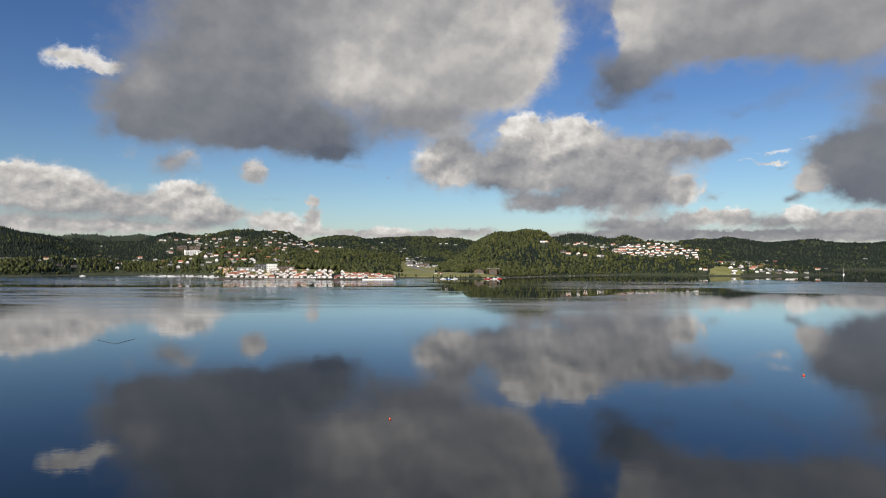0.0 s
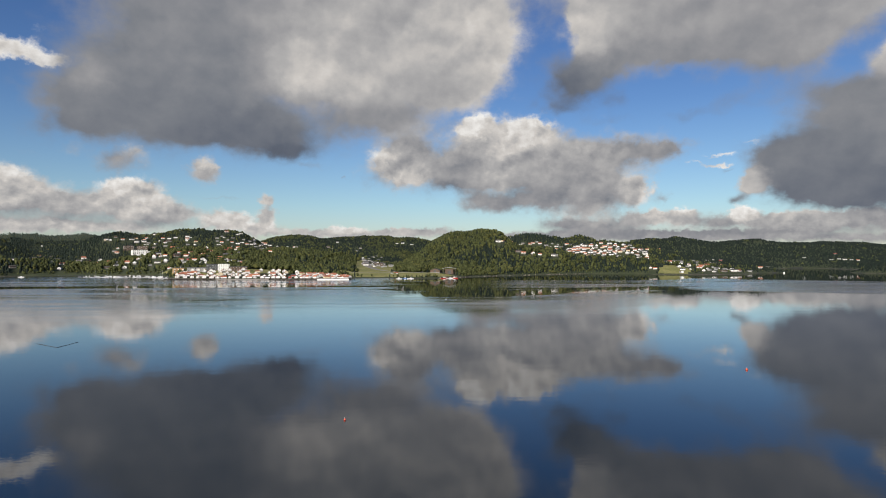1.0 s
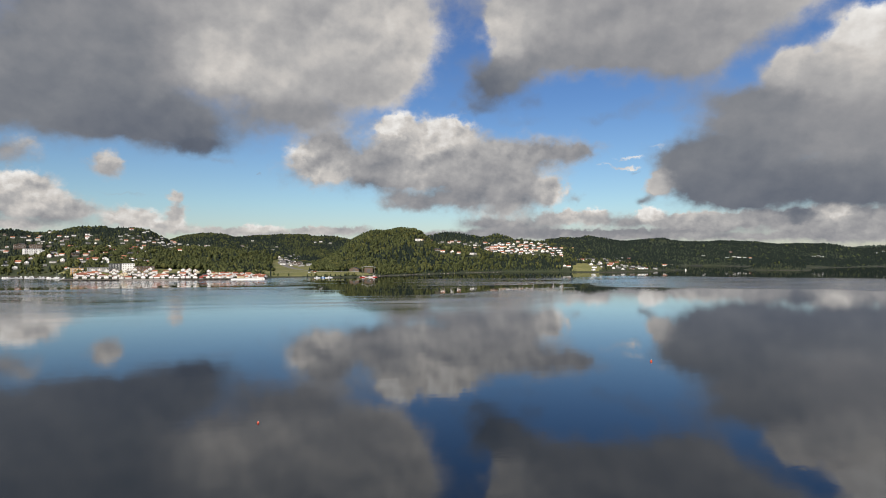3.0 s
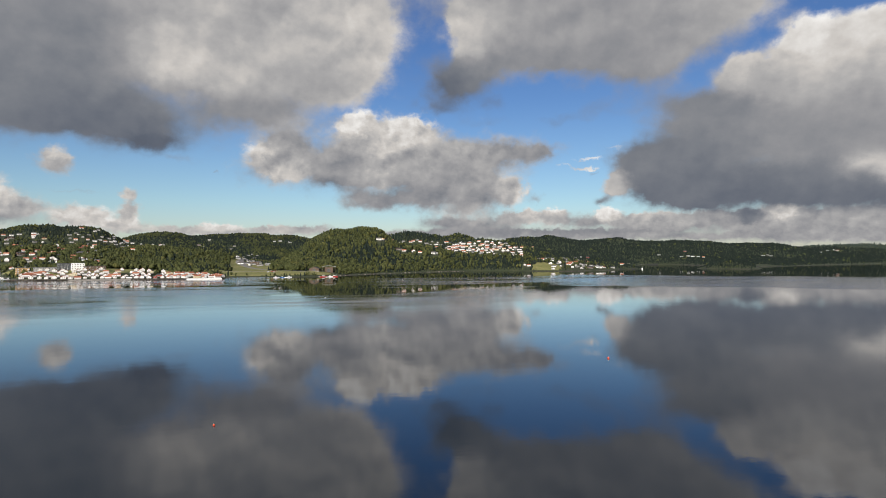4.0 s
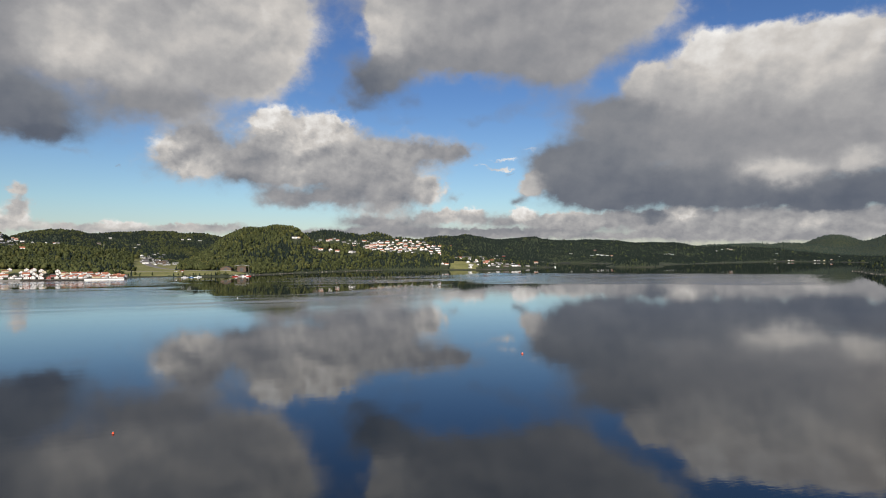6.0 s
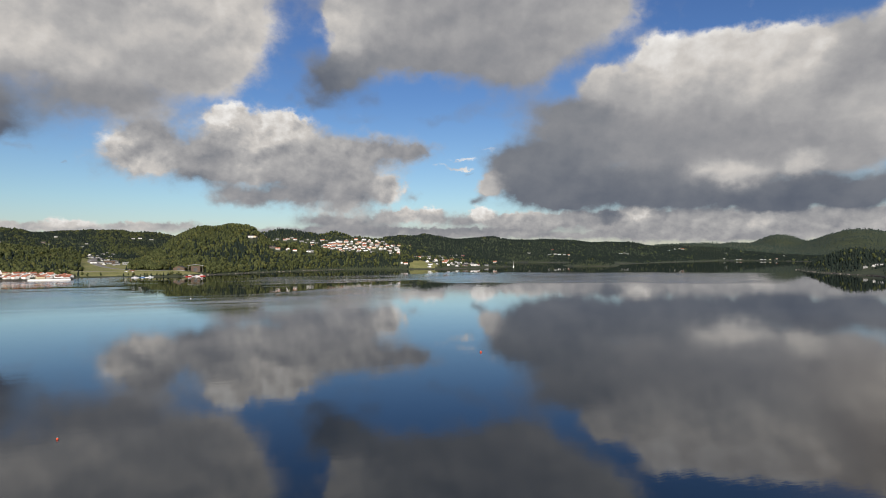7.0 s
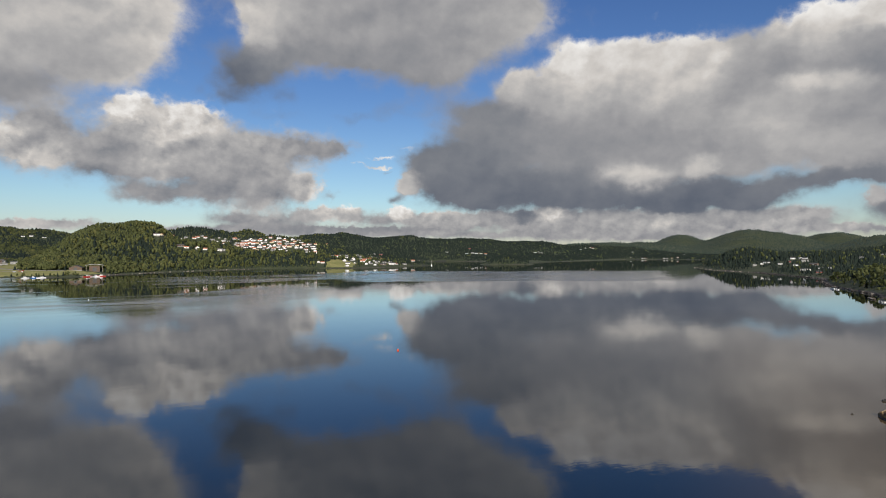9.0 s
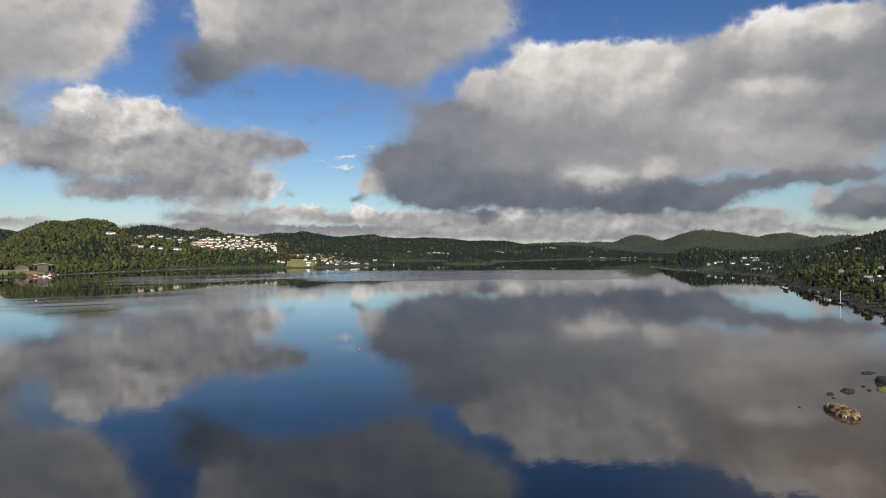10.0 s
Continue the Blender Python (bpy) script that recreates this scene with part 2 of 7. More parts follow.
class Nodes:
    """Short-hand for building a node tree."""

    def __init__(self, tree):
        self.tree = tree
        tree.nodes.clear()

    def add(self, kind):
        return self.tree.nodes.new(kind)

    def put(self, socket, value):
        if isinstance(value, bpy.types.NodeSocket):
            self.tree.links.new(value, socket)
        elif value is not None:
            socket.default_value = value

    def math(self, op, a, b=None, c=None, clamp=False):
        n = self.add("ShaderNodeMath")
        n.operation, n.use_clamp = op, clamp
        for i, v in enumerate((a, b, c)):
            self.put(n.inputs[i], v)
        return n.outputs[0]

    def vec(self, op, a, b=None, c=None):
        n = self.add("ShaderNodeVectorMath")
        n.operation = op
        for i, v in enumerate((a, b, c)):
            if v is not None:
                self.put(n.inputs[i], v)
        return n.outputs["Value"] if op in ("DOT_PRODUCT", "LENGTH") else n.outputs[0]

    def noise(self, vector, scale, detail=4.0, rough=0.55, distort=0.0):
        n = self.add("ShaderNodeTexNoise")
        self.put(n.inputs["Vector"], vector)
        n.inputs["Scale"].default_value = scale
        n.inputs["Detail"].default_value = detail
        n.inputs["Roughness"].default_value = rough
        n.inputs["Distortion"].default_value = distort
        return n.outputs["Fac"]

    def ramp(self, fac, stops, smooth=False):
        n = self.add("ShaderNodeValToRGB")
        if smooth:
            n.color_ramp.interpolation = "EASE"
        while len(n.color_ramp.elements) < len(stops):
            n.color_ramp.elements.new(0.5)
        for el, (p, col) in zip(n.color_ramp.elements, stops):
            el.position = p
            el.color = (*col, 1.0) if len(col) == 3 else col
        self.put(n.inputs[0], fac)
        return n.outputs[0]

    def mix(self, fac, a, b, blend="MIX"):
        n = self.add("ShaderNodeMix")
        n.data_type, n.blend_type = "RGBA", blend
        self.put(n.inputs[0], fac)
        for i, v in ((6, a), (7, b)):
            self.put(n.inputs[i], (*v, 1.0) if isinstance(v, tuple) and len(v) == 3 else v)
        return n.outputs[2]

    def remap(self, v, lo, hi, a=0.0, b=1.0, smooth=True):
        n = self.add("ShaderNodeMapRange")
        n.interpolation_type = "SMOOTHSTEP" if smooth else "LINEAR"
        for i, x in enumerate((v, lo, hi, a, b)):
            self.put(n.inputs[i], x)
        return n.outputs[0]


def cloud_layer(g, uv, rows, size, bends, ragged, relief, extra=None):
    """One storey of cloud over the azimuth-elevation plane: returns how thick it covers and its tone. size: degrees of a billow."""
    flat = g.vec("MULTIPLY", uv, (0.8, 1.15, 1.0))
    bent = uv
    for scale, amount, detail in bends:
        n = g.add("ShaderNodeTexNoise")
        g.put(n.inputs["Vector"], flat)
        n.inputs["Scale"].default_value, n.inputs["Detail"].default_value, n.inputs["Roughness"].default_value = scale, detail, 0.55
        bent = g.vec("ADD", bent, g.vec("MULTIPLY", g.vec("SUBTRACT", n.outputs["Color"], (0.5, 0.5, 0.5)), (amount, amount * 0.7, 0.0)))
    total, tone, near = None, None, None
    for a, e, w, h, s, k in rows:
        p = g.vec("MULTIPLY_ADD", bent, (1 / w, 1 / h, 0.0), (-a / w, -e / h, 0.0))
        d = g.math("POWER", 0.30, g.vec("DOT_PRODUCT", p, p))
        if k > 0:
            total = g.math("MULTIPLY", d, k) if total is None else g.math("MULTIPLY_ADD", d, k, total)
        # small billows tell on the tone more than broad ones
        q = g.math("MULTIPLY", g.math("MULTIPLY", d, d), abs(k) * 3.0 / math.sqrt(w * h))
        near = q if near is None else g.math("ADD", near, q)
        tone = g.math("MULTIPLY", q, s) if tone is None else g.math("MULTIPLY_ADD", q, s, tone)
    shade = g.math("DIVIDE", tone, g.math("ADD", near, 0.00001))
    if extra is not None:
        total = g.math("ADD", total, extra)
    fine = g.noise(flat, 1.3 / size, 8.0, 0.60)
    field = g.math("ADD", total, g.math("MULTIPLY", g.math("SUBTRACT", fine, 0.5), ragged))
    bright = g.remap(shade, 0.50, 0.85)
    cover = g.remap(field, 0.15, g.remap(bright, 0.0, 1.0, 0.85, 0.42))
    # billows lit from above, a little from the west: the heap at a place against the heap towards the light
    step = (-0.16 * size, 0.30 * size, 0.0)
    heaps = []
    for at in (bent, g.vec("ADD", bent, step)):
        ball = g.add("ShaderNodeTexVoronoi")
        ball.feature, ball.voronoi_dimensions = "SMOOTH_F1", "2D"
        g.put(ball.inputs["Vector"], g.vec("MULTIPLY", at, (0.85, 1.15, 1.0)))
        ball.inputs["Scale"].default_value, ball.inputs["Detail"].default_value = 0.75 / size, 2.0
        ball.inputs["Roughness"].default_value, ball.inputs["Smoothness"].default_value = 0.5, 0.8
        heaps.append(ball.outputs["Distance"])
    lit = g.math("SUBTRACT", heaps[1], heaps[0])
    here, there = g.noise(flat, 0.9 / size, 5.0, 0.55), g.noise(g.vec("ADD", flat, step), 0.9 / size, 5.0, 0.55)
    lit = g.math("MULTIPLY_ADD", g.math("SUBTRACT", here, there), 1.3, g.math("MULTIPLY", lit, 0.55))
    rim = g.math("MULTIPLY", g.remap(field, 0.25, 0.9, 1.0, 0.0), g.math("MULTIPLY_ADD", bright, 0.02, 0.05))
    shade = g.math("ADD", shade, g.math("MULTIPLY_ADD", lit, g.math("MULTIPLY", g.math("MULTIPLY_ADD", bright, 0.65, 0.35), relief), rim))
    return cover, shade


def cloud_layer(g, uv, rows, size, bends, ragged, relief, extra=None):
    """One storey of cloud over the azimuth-elevation plane: returns how thick it covers and its tone. size: degrees of a billow."""
    flat = g.vec("MULTIPLY", uv, (0.92, 1.08, 1.0))
    bent = uv
    for scale, amount, detail in bends:
        n = g.add("ShaderNodeTexNoise")
        g.put(n.inputs["Vector"], flat)
        n.inputs["Scale"].default_value, n.inputs["Detail"].default_value, n.inputs["Roughness"].default_value = scale, detail, 0.55
        bent = g.vec("ADD", bent, g.vec("MULTIPLY", g.vec("SUBTRACT", n.outputs["Color"], (0.5, 0.5, 0.5)), (amount, amount * 0.7, 0.0)))
    total, tone, near = None, None, None
    for a, e, w, h, s, k in rows:
        p = g.vec("MULTIPLY_ADD", bent, (1 / w, 1 / h, 0.0), (-a / w, -e / h, 0.0))
        d = g.math("POWER", 0.30, g.vec("DOT_PRODUCT", p, p))
        if k > 0:
            total = g.math("MULTIPLY", d, k) if total is None else g.math("MULTIPLY_ADD", d, k, total)
        # small billows tell on the tone more than broad ones
        q = g.math("MULTIPLY", g.math("MULTIPLY", d, d), abs(k) * 3.0 / math.sqrt(w * h))
        near = q if near is None else g.math("ADD", near, q)
        tone = g.math("MULTIPLY", q, s) if tone is None else g.math("MULTIPLY_ADD", q, s, tone)
    shade = g.math("DIVIDE", tone, g.math("ADD", near, 0.00001))
    if extra is not None:
        total = g.math("ADD", total, extra)
    fine = g.noise(flat, 1.3 / size, 8.0, 0.60)
    field = g.math("ADD", total, g.math("MULTIPLY", g.math("SUBTRACT", fine, 0.5), ragged))
    bright = g.remap(shade, 0.50, 0.85)
    cover = g.remap(field, 0.10, g.remap(bright, 0.0, 1.0, 1.0, 0.50))
    # billows lit from above, a little from the west: the heap at a place against the heap towards the light
    step = (-0.16 * size, 0.30 * size, 0.0)
    heaps = []
    for at in (bent, g.vec("ADD", bent, step)):
        ball = g.add("ShaderNodeTexVoronoi")
        ball.feature, ball.voronoi_dimensions = "SMOOTH_F1", "2D"
        g.put(ball.inputs["Vector"], g.vec("MULTIPLY", at, (0.95, 1.1, 1.0)))
        ball.inputs["Scale"].default_value, ball.inputs["Detail"].default_value = 0.75 / size, 2.0
        ball.inputs["Roughness"].default_value, ball.inputs["Smoothness"].default_value = 0.5, 0.8
        heaps.append(ball.outputs["Distance"])
    lit = g.math("SUBTRACT", heaps[1], heaps[0])
    here, there = g.noise(flat, 0.9 / size, 5.0, 0.55), g.noise(g.vec("ADD", flat, step), 0.9 / size, 5.0, 0.55)
    lit = g.math("MULTIPLY_ADD", g.math("SUBTRACT", here, there), 1.3, g.math("MULTIPLY", lit, 0.55))
    rim = g.math("MULTIPLY", g.remap(field, 0.25, 0.9, 1.0, 0.0), g.math("MULTIPLY_ADD", bright, 0.02, 0.05))
    shade = g.math("ADD", shade, g.math("MULTIPLY_ADD", lit, g.math("MULTIPLY", g.math("MULTIPLY_ADD", bright, 0.65, 0.35), relief), rim))
    return cover, shade


def cloud_layer(g, uv, rows, size, bends, ragged, relief, extra=None):
    """One storey of cloud over the azimuth-elevation plane: returns how thick it covers and its tone. size: degrees of a billow."""
    flat = g.vec("MULTIPLY", uv, (0.92, 1.08, 1.0))
    bent = uv
    for scale, amount, detail in bends:
        n = g.add("ShaderNodeTexNoise")
        g.put(n.inputs["Vector"], flat)
        n.inputs["Scale"].default_value, n.inputs["Detail"].default_value, n.inputs["Roughness"].default_value = scale, detail, 0.55
        bent = g.vec("ADD", bent, g.vec("MULTIPLY", g.vec("SUBTRACT", n.outputs["Color"], (0.5, 0.5, 0.5)), (amount, amount * 0.7, 0.0)))
    total, tone, near = None, None, None
    for a, e, w, h, s, k in rows:
        p = g.vec("MULTIPLY_ADD", bent, (1 / w, 1 / h, 0.0), (-a / w, -e / h, 0.0))
        d = g.math("POWER", 0.30, g.vec("DOT_PRODUCT", p, p))
        if k > 0:
            total = g.math("MULTIPLY", d, k) if total is None else g.math("MULTIPLY_ADD", d, k, total)
        # small billows tell on the tone more than broad ones
        q = g.math("MULTIPLY", g.math("MULTIPLY", d, d), abs(k) * 3.0 / math.sqrt(w * h))
        near = q if near is None else g.math("ADD", near, q)
        tone = g.math("MULTIPLY", q, s) if tone is None else g.math("MULTIPLY_ADD", q, s, tone)
    shade = g.math("DIVIDE", tone, g.math("ADD", near, 0.00001))
    if extra is not None:
        total = g.math("ADD", total, extra)
    fine = g.noise(flat, 1.3 / size, 8.0, 0.60)
    field = g.math("ADD", total, g.math("MULTIPLY", g.math("SUBTRACT", fine, 0.5), ragged))
    bright = g.remap(shade, 0.50, 0.85)
    cover = g.remap(field, 0.10, g.remap(bright, 0.0, 1.0, 1.0, 0.50))
    # billows lit from above, a little from the west: the heap at a place against the heap towards the light
    step = (-0.16 * size, 0.30 * size, 0.0)
    heaps = []
    for at in (bent, g.vec("ADD", bent, step)):
        ball = g.add("ShaderNodeTexVoronoi")
        ball.feature, ball.voronoi_dimensions = "SMOOTH_F1", "2D"
        g.put(ball.inputs["Vector"], g.vec("MULTIPLY", at, (0.95, 1.1, 1.0)))
        ball.inputs["Scale"].default_value, ball.inputs["Detail"].default_value = 0.75 / size, 2.0
        ball.inputs["Roughness"].default_value, ball.inputs["Smoothness"].default_value = 0.5, 0.8
        heaps.append(ball.outputs["Distance"])
    lit = g.math("SUBTRACT", heaps[1], heaps[0])
    here, there = g.noise(flat, 0.9 / size, 5.0, 0.55), g.noise(g.vec("ADD", flat, step), 0.9 / size, 5.0, 0.55)
    lit = g.math("MULTIPLY_ADD", g.math("SUBTRACT", here, there), 1.3, g.math("MULTIPLY", lit, 0.55))
    rim = g.math("MULTIPLY", g.remap(field, 0.25, 0.9, 1.0, 0.0), g.math("MULTIPLY_ADD", bright, 0.02, 0.05))
    shade = g.math("ADD", shade, g.math("MULTIPLY_ADD", lit, g.math("MULTIPLY", g.math("MULTIPLY_ADD", bright, 0.65, 0.35), relief), rim))
    shade = g.math("ADD", shade, g.math("MULTIPLY", g.math("SUBTRACT", fine, 0.5), g.math("MULTIPLY_ADD", bright, 0.16, 0.05)))
    return cover, shade


def cloud_layer(g, uv, rows, size, bends, ragged, relief, extra=None):
    """One storey of cloud over the azimuth-elevation plane: returns how thick it covers and its tone. size: degrees of a billow."""
    flat = g.vec("MULTIPLY", uv, (0.92, 1.08, 1.0))
    bent = uv
    for scale, amount, detail in bends:
        n = g.add("ShaderNodeTexNoise")
        g.put(n.inputs["Vector"], flat)
        n.inputs["Scale"].default_value, n.inputs["Detail"].default_value, n.inputs["Roughness"].default_value = scale, detail, 0.55
        bent = g.vec("ADD", bent, g.vec("MULTIPLY", g.vec("SUBTRACT", n.outputs["Color"], (0.5, 0.5, 0.5)), (amount, amount * 0.7, 0.0)))
    total, tone, near = None, None, None
    for a, e, w, h, s, k in rows:
        p = g.vec("MULTIPLY_ADD", bent, (1 / w, 1 / h, 0.0), (-a / w, -e / h, 0.0))
        d = g.math("POWER", 0.30, g.vec("DOT_PRODUCT", p, p))
        if k > 0:
            total = g.math("MULTIPLY", d, k) if total is None else g.math("MULTIPLY_ADD", d, k, total)
        # small billows tell on the tone more than broad ones
        q = g.math("MULTIPLY", g.math("MULTIPLY", d, d), abs(k) * 3.0 / math.sqrt(w * h))
        near = q if near is None else g.math("ADD", near, q)
        tone = g.math("MULTIPLY", q, s) if tone is None else g.math("MULTIPLY_ADD", q, s, tone)
    shade = g.math("DIVIDE", tone, g.math("ADD", near, 0.00001))
    if extra is not None:
        total = g.math("ADD", total, extra)
    fine = g.noise(flat, 1.3 / size, 8.0, 0.60)
    field = g.math("ADD", total, g.math("MULTIPLY", g.math("SUBTRACT", fine, 0.5), ragged))
    bright = g.remap(shade, 0.50, 0.85)
    cover = g.remap(field, 0.10, g.remap(bright, 0.0, 1.0, 1.0, 0.50))
    # billows lit from above, a little from the west: the heap at a place against the heap towards the light
    step = (-0.16 * size, 0.30 * size, 0.0)
    heaps = []
    for at in (bent, g.vec("ADD", bent, step)):
        ball = g.add("ShaderNodeTexVoronoi")
        ball.feature, ball.voronoi_dimensions = "SMOOTH_F1", "2D"
        g.put(ball.inputs["Vector"], g.vec("MULTIPLY", at, (0.95, 1.1, 1.0)))
        ball.inputs["Scale"].default_value, ball.inputs["Detail"].default_value = 0.75 / size, 2.0
        ball.inputs["Roughness"].default_value, ball.inputs["Smoothness"].default_value = 0.5, 0.8
        heaps.append(ball.outputs["Distance"])
    lit = g.math("SUBTRACT", heaps[1], heaps[0])
    here, there = g.noise(flat, 0.9 / size, 5.0, 0.55), g.noise(g.vec("ADD", flat, step), 0.9 / size, 5.0, 0.55)
    lit = g.math("MULTIPLY_ADD", g.math("SUBTRACT", here, there), 1.3, g.math("MULTIPLY", lit, 0.55))
    rim = g.math("MULTIPLY", g.remap(field, 0.25, 0.9, 1.0, 0.0), g.math("MULTIPLY_ADD", bright, 0.02, 0.05))
    shade = g.math("ADD", shade, g.math("MULTIPLY_ADD", lit, g.math("MULTIPLY", g.math("MULTIPLY_ADD", bright, 0.65, 0.35), relief), rim))
    shade = g.math("ADD", shade, g.math("MULTIPLY", g.math("SUBTRACT", fine, 0.5), g.math("MULTIPLY_ADD", bright, 0.16, 0.05)))
    return cover, shade


def cloud_layer(g, uv, rows, size, bends, ragged, relief, extra=None):
    """One storey of cloud over the azimuth-elevation plane: returns how thick it covers and its tone. size: degrees of a billow."""
    flat = g.vec("MULTIPLY", uv, (0.92, 1.08, 1.0))
    bent = uv
    for scale, amount, detail in bends:
        n = g.add("ShaderNodeTexNoise")
        g.put(n.inputs["Vector"], flat)
        n.inputs["Scale"].default_value, n.inputs["Detail"].default_value, n.inputs["Roughness"].default_value = scale, detail, 0.55
        bent = g.vec("ADD", bent, g.vec("MULTIPLY", g.vec("SUBTRACT", n.outputs["Color"], (0.5, 0.5, 0.5)), (amount, amount * 0.7, 0.0)))
    total, tone, near = None, None, None
    for a, e, w, h, s, k in rows:
        p = g.vec("MULTIPLY_ADD", bent, (1 / w, 1 / h, 0.0), (-a / w, -e / h, 0.0))
        d = g.math("POWER", 0.30, g.vec("DOT_PRODUCT", p, p))
        if k > 0:
            total = g.math("MULTIPLY", d, k) if total is None else g.math("MULTIPLY_ADD", d, k, total)
        # small billows tell on the tone more than broad ones
        q = g.math("MULTIPLY", g.math("MULTIPLY", d, d), abs(k) * 3.0 / math.sqrt(w * h))
        near = q if near is None else g.math("ADD", near, q)
        tone = g.math("MULTIPLY", q, s) if tone is None else g.math("MULTIPLY_ADD", q, s, tone)
    shade = g.math("DIVIDE", tone, g.math("ADD", near, 0.00001))
    if extra is not None:
        total = g.math("ADD", total, extra)
    fine = g.noise(flat, 1.3 / size, 8.0, 0.60)
    field = g.math("ADD", total, g.math("MULTIPLY", g.math("SUBTRACT", fine, 0.5), ragged))
    bright = g.remap(shade, 0.50, 0.85)
    cover = g.remap(field, 0.10, g.remap(bright, 0.0, 1.0, 1.0, 0.50))
    # billows lit from above, a little from the west: the heap at a place against the heap towards the light
    step = (-0.16 * size, 0.30 * size, 0.0)
    heaps = []
    for at in (bent, g.vec("ADD", bent, step)):
        ball = g.add("ShaderNodeTexVoronoi")
        ball.feature, ball.voronoi_dimensions = "SMOOTH_F1", "2D"
        g.put(ball.inputs["Vector"], g.vec("MULTIPLY", at, (0.95, 1.1, 1.0)))
        ball.inputs["Scale"].default_value, ball.inputs["Detail"].default_value = 0.75 / size, 2.0
        ball.inputs["Roughness"].default_value, ball.inputs["Smoothness"].default_value = 0.5, 0.8
        heaps.append(ball.outputs["Distance"])
    lit = g.math("SUBTRACT", heaps[1], heaps[0])
    here, there = g.noise(flat, 0.9 / size, 5.0, 0.55), g.noise(g.vec("ADD", flat, step), 0.9 / size, 5.0, 0.55)
    lit = g.math("MULTIPLY_ADD", g.math("SUBTRACT", here, there), 1.3, g.math("MULTIPLY", lit, 0.55))
    rim = g.math("MULTIPLY", g.remap(field, 0.25, 0.9, 1.0, 0.0), g.math("MULTIPLY_ADD", bright, 0.02, 0.05))
    shade = g.math("ADD", shade, g.math("MULTIPLY_ADD", lit, g.math("MULTIPLY", g.math("MULTIPLY_ADD", bright, 0.65, 0.35), relief), rim))
    shade = g.math("ADD", shade, g.math("MULTIPLY", g.math("SUBTRACT", fine, 0.5), g.math("MULTIPLY_ADD", bright, 0.14 if size < 3 else 0.07, 0.05)))
    return cover, shade


def cloud_layer(g, uv, rows, size, bends, ragged, relief, extra=None):
    """One storey of cloud over the azimuth-elevation plane: returns how thick it covers and its tone. size: degrees of a billow."""
    flat = g.vec("MULTIPLY", uv, (0.92, 1.08, 1.0))
    bent = uv
    for scale, amount, detail in bends:
        n = g.add("ShaderNodeTexNoise")
        g.put(n.inputs["Vector"], flat)
        n.inputs["Scale"].default_value, n.inputs["Detail"].default_value, n.inputs["Roughness"].default_value = scale, detail, 0.55
        bent = g.vec("ADD", bent, g.vec("MULTIPLY", g.vec("SUBTRACT", n.outputs["Color"], (0.5, 0.5, 0.5)), (amount, amount * 0.7, 0.0)))
    total, tone, near = None, None, None
    for a, e, w, h, s, k in rows:
        p = g.vec("MULTIPLY_ADD", bent, (1 / w, 1 / h, 0.0), (-a / w, -e / h, 0.0))
        d = g.math("POWER", 0.30, g.vec("DOT_PRODUCT", p, p))
        if k > 0:
            total = g.math("MULTIPLY", d, k) if total is None else g.math("MULTIPLY_ADD", d, k, total)
        # small billows tell on the tone more than broad ones
        q = g.math("MULTIPLY", g.math("MULTIPLY", d, d), abs(k) * 3.0 / math.sqrt(w * h))
        near = q if near is None else g.math("ADD", near, q)
        tone = g.math("MULTIPLY", q, s) if tone is None else g.math("MULTIPLY_ADD", q, s, tone)
    shade = g.math("DIVIDE", tone, g.math("ADD", near, 0.00001))
    if extra is not None:
        total = g.math("ADD", total, extra)
    fine = g.noise(flat, 1.3 / size, 8.0, 0.60)
    field = g.math("ADD", total, g.math("MULTIPLY", g.math("SUBTRACT", fine, 0.5), ragged))
    bright = g.remap(shade, 0.50, 0.85)
    cover = g.remap(field, 0.10, g.remap(bright, 0.0, 1.0, 1.0, 0.50))
    # billows lit from above, a little from the west: the heap at a place against the heap towards the light
    step = (-0.16 * size, 0.30 * size, 0.0)
    heaps = []
    for at in (bent, g.vec("ADD", bent, step)):
        ball = g.add("ShaderNodeTexVoronoi")
        ball.feature, ball.voronoi_dimensions = "SMOOTH_F1", "2D"
        g.put(ball.inputs["Vector"], g.vec("MULTIPLY", at, (0.95, 1.1, 1.0)))
        ball.inputs["Scale"].default_value, ball.inputs["Detail"].default_value = 0.75 / size, 2.0
        ball.inputs["Roughness"].default_value, ball.inputs["Smoothness"].default_value = 0.5, 0.8
        heaps.append(ball.outputs["Distance"])
    lit = g.math("SUBTRACT", heaps[1], heaps[0])
    here, there = g.noise(flat, 0.9 / size, 5.0, 0.55), g.noise(g.vec("ADD", flat, step), 0.9 / size, 5.0, 0.55)
    lit = g.math("MULTIPLY_ADD", g.math("SUBTRACT", here, there), 1.3, g.math("MULTIPLY", lit, 0.55))
    rim = g.math("MULTIPLY", g.remap(field, 0.25, 0.9, 1.0, 0.0), g.math("MULTIPLY_ADD", bright, 0.02, 0.05))
    shade = g.math("ADD", shade, g.math("MULTIPLY_ADD", lit, g.math("MULTIPLY", g.math("MULTIPLY_ADD", bright, 0.65, 0.35), relief), rim))
    shade = g.math("ADD", shade, g.math("MULTIPLY", g.math("SUBTRACT", fine, 0.5), g.math("MULTIPLY_ADD", bright, 0.14 if size < 3 else 0.07, 0.05)))
    return cover, shade


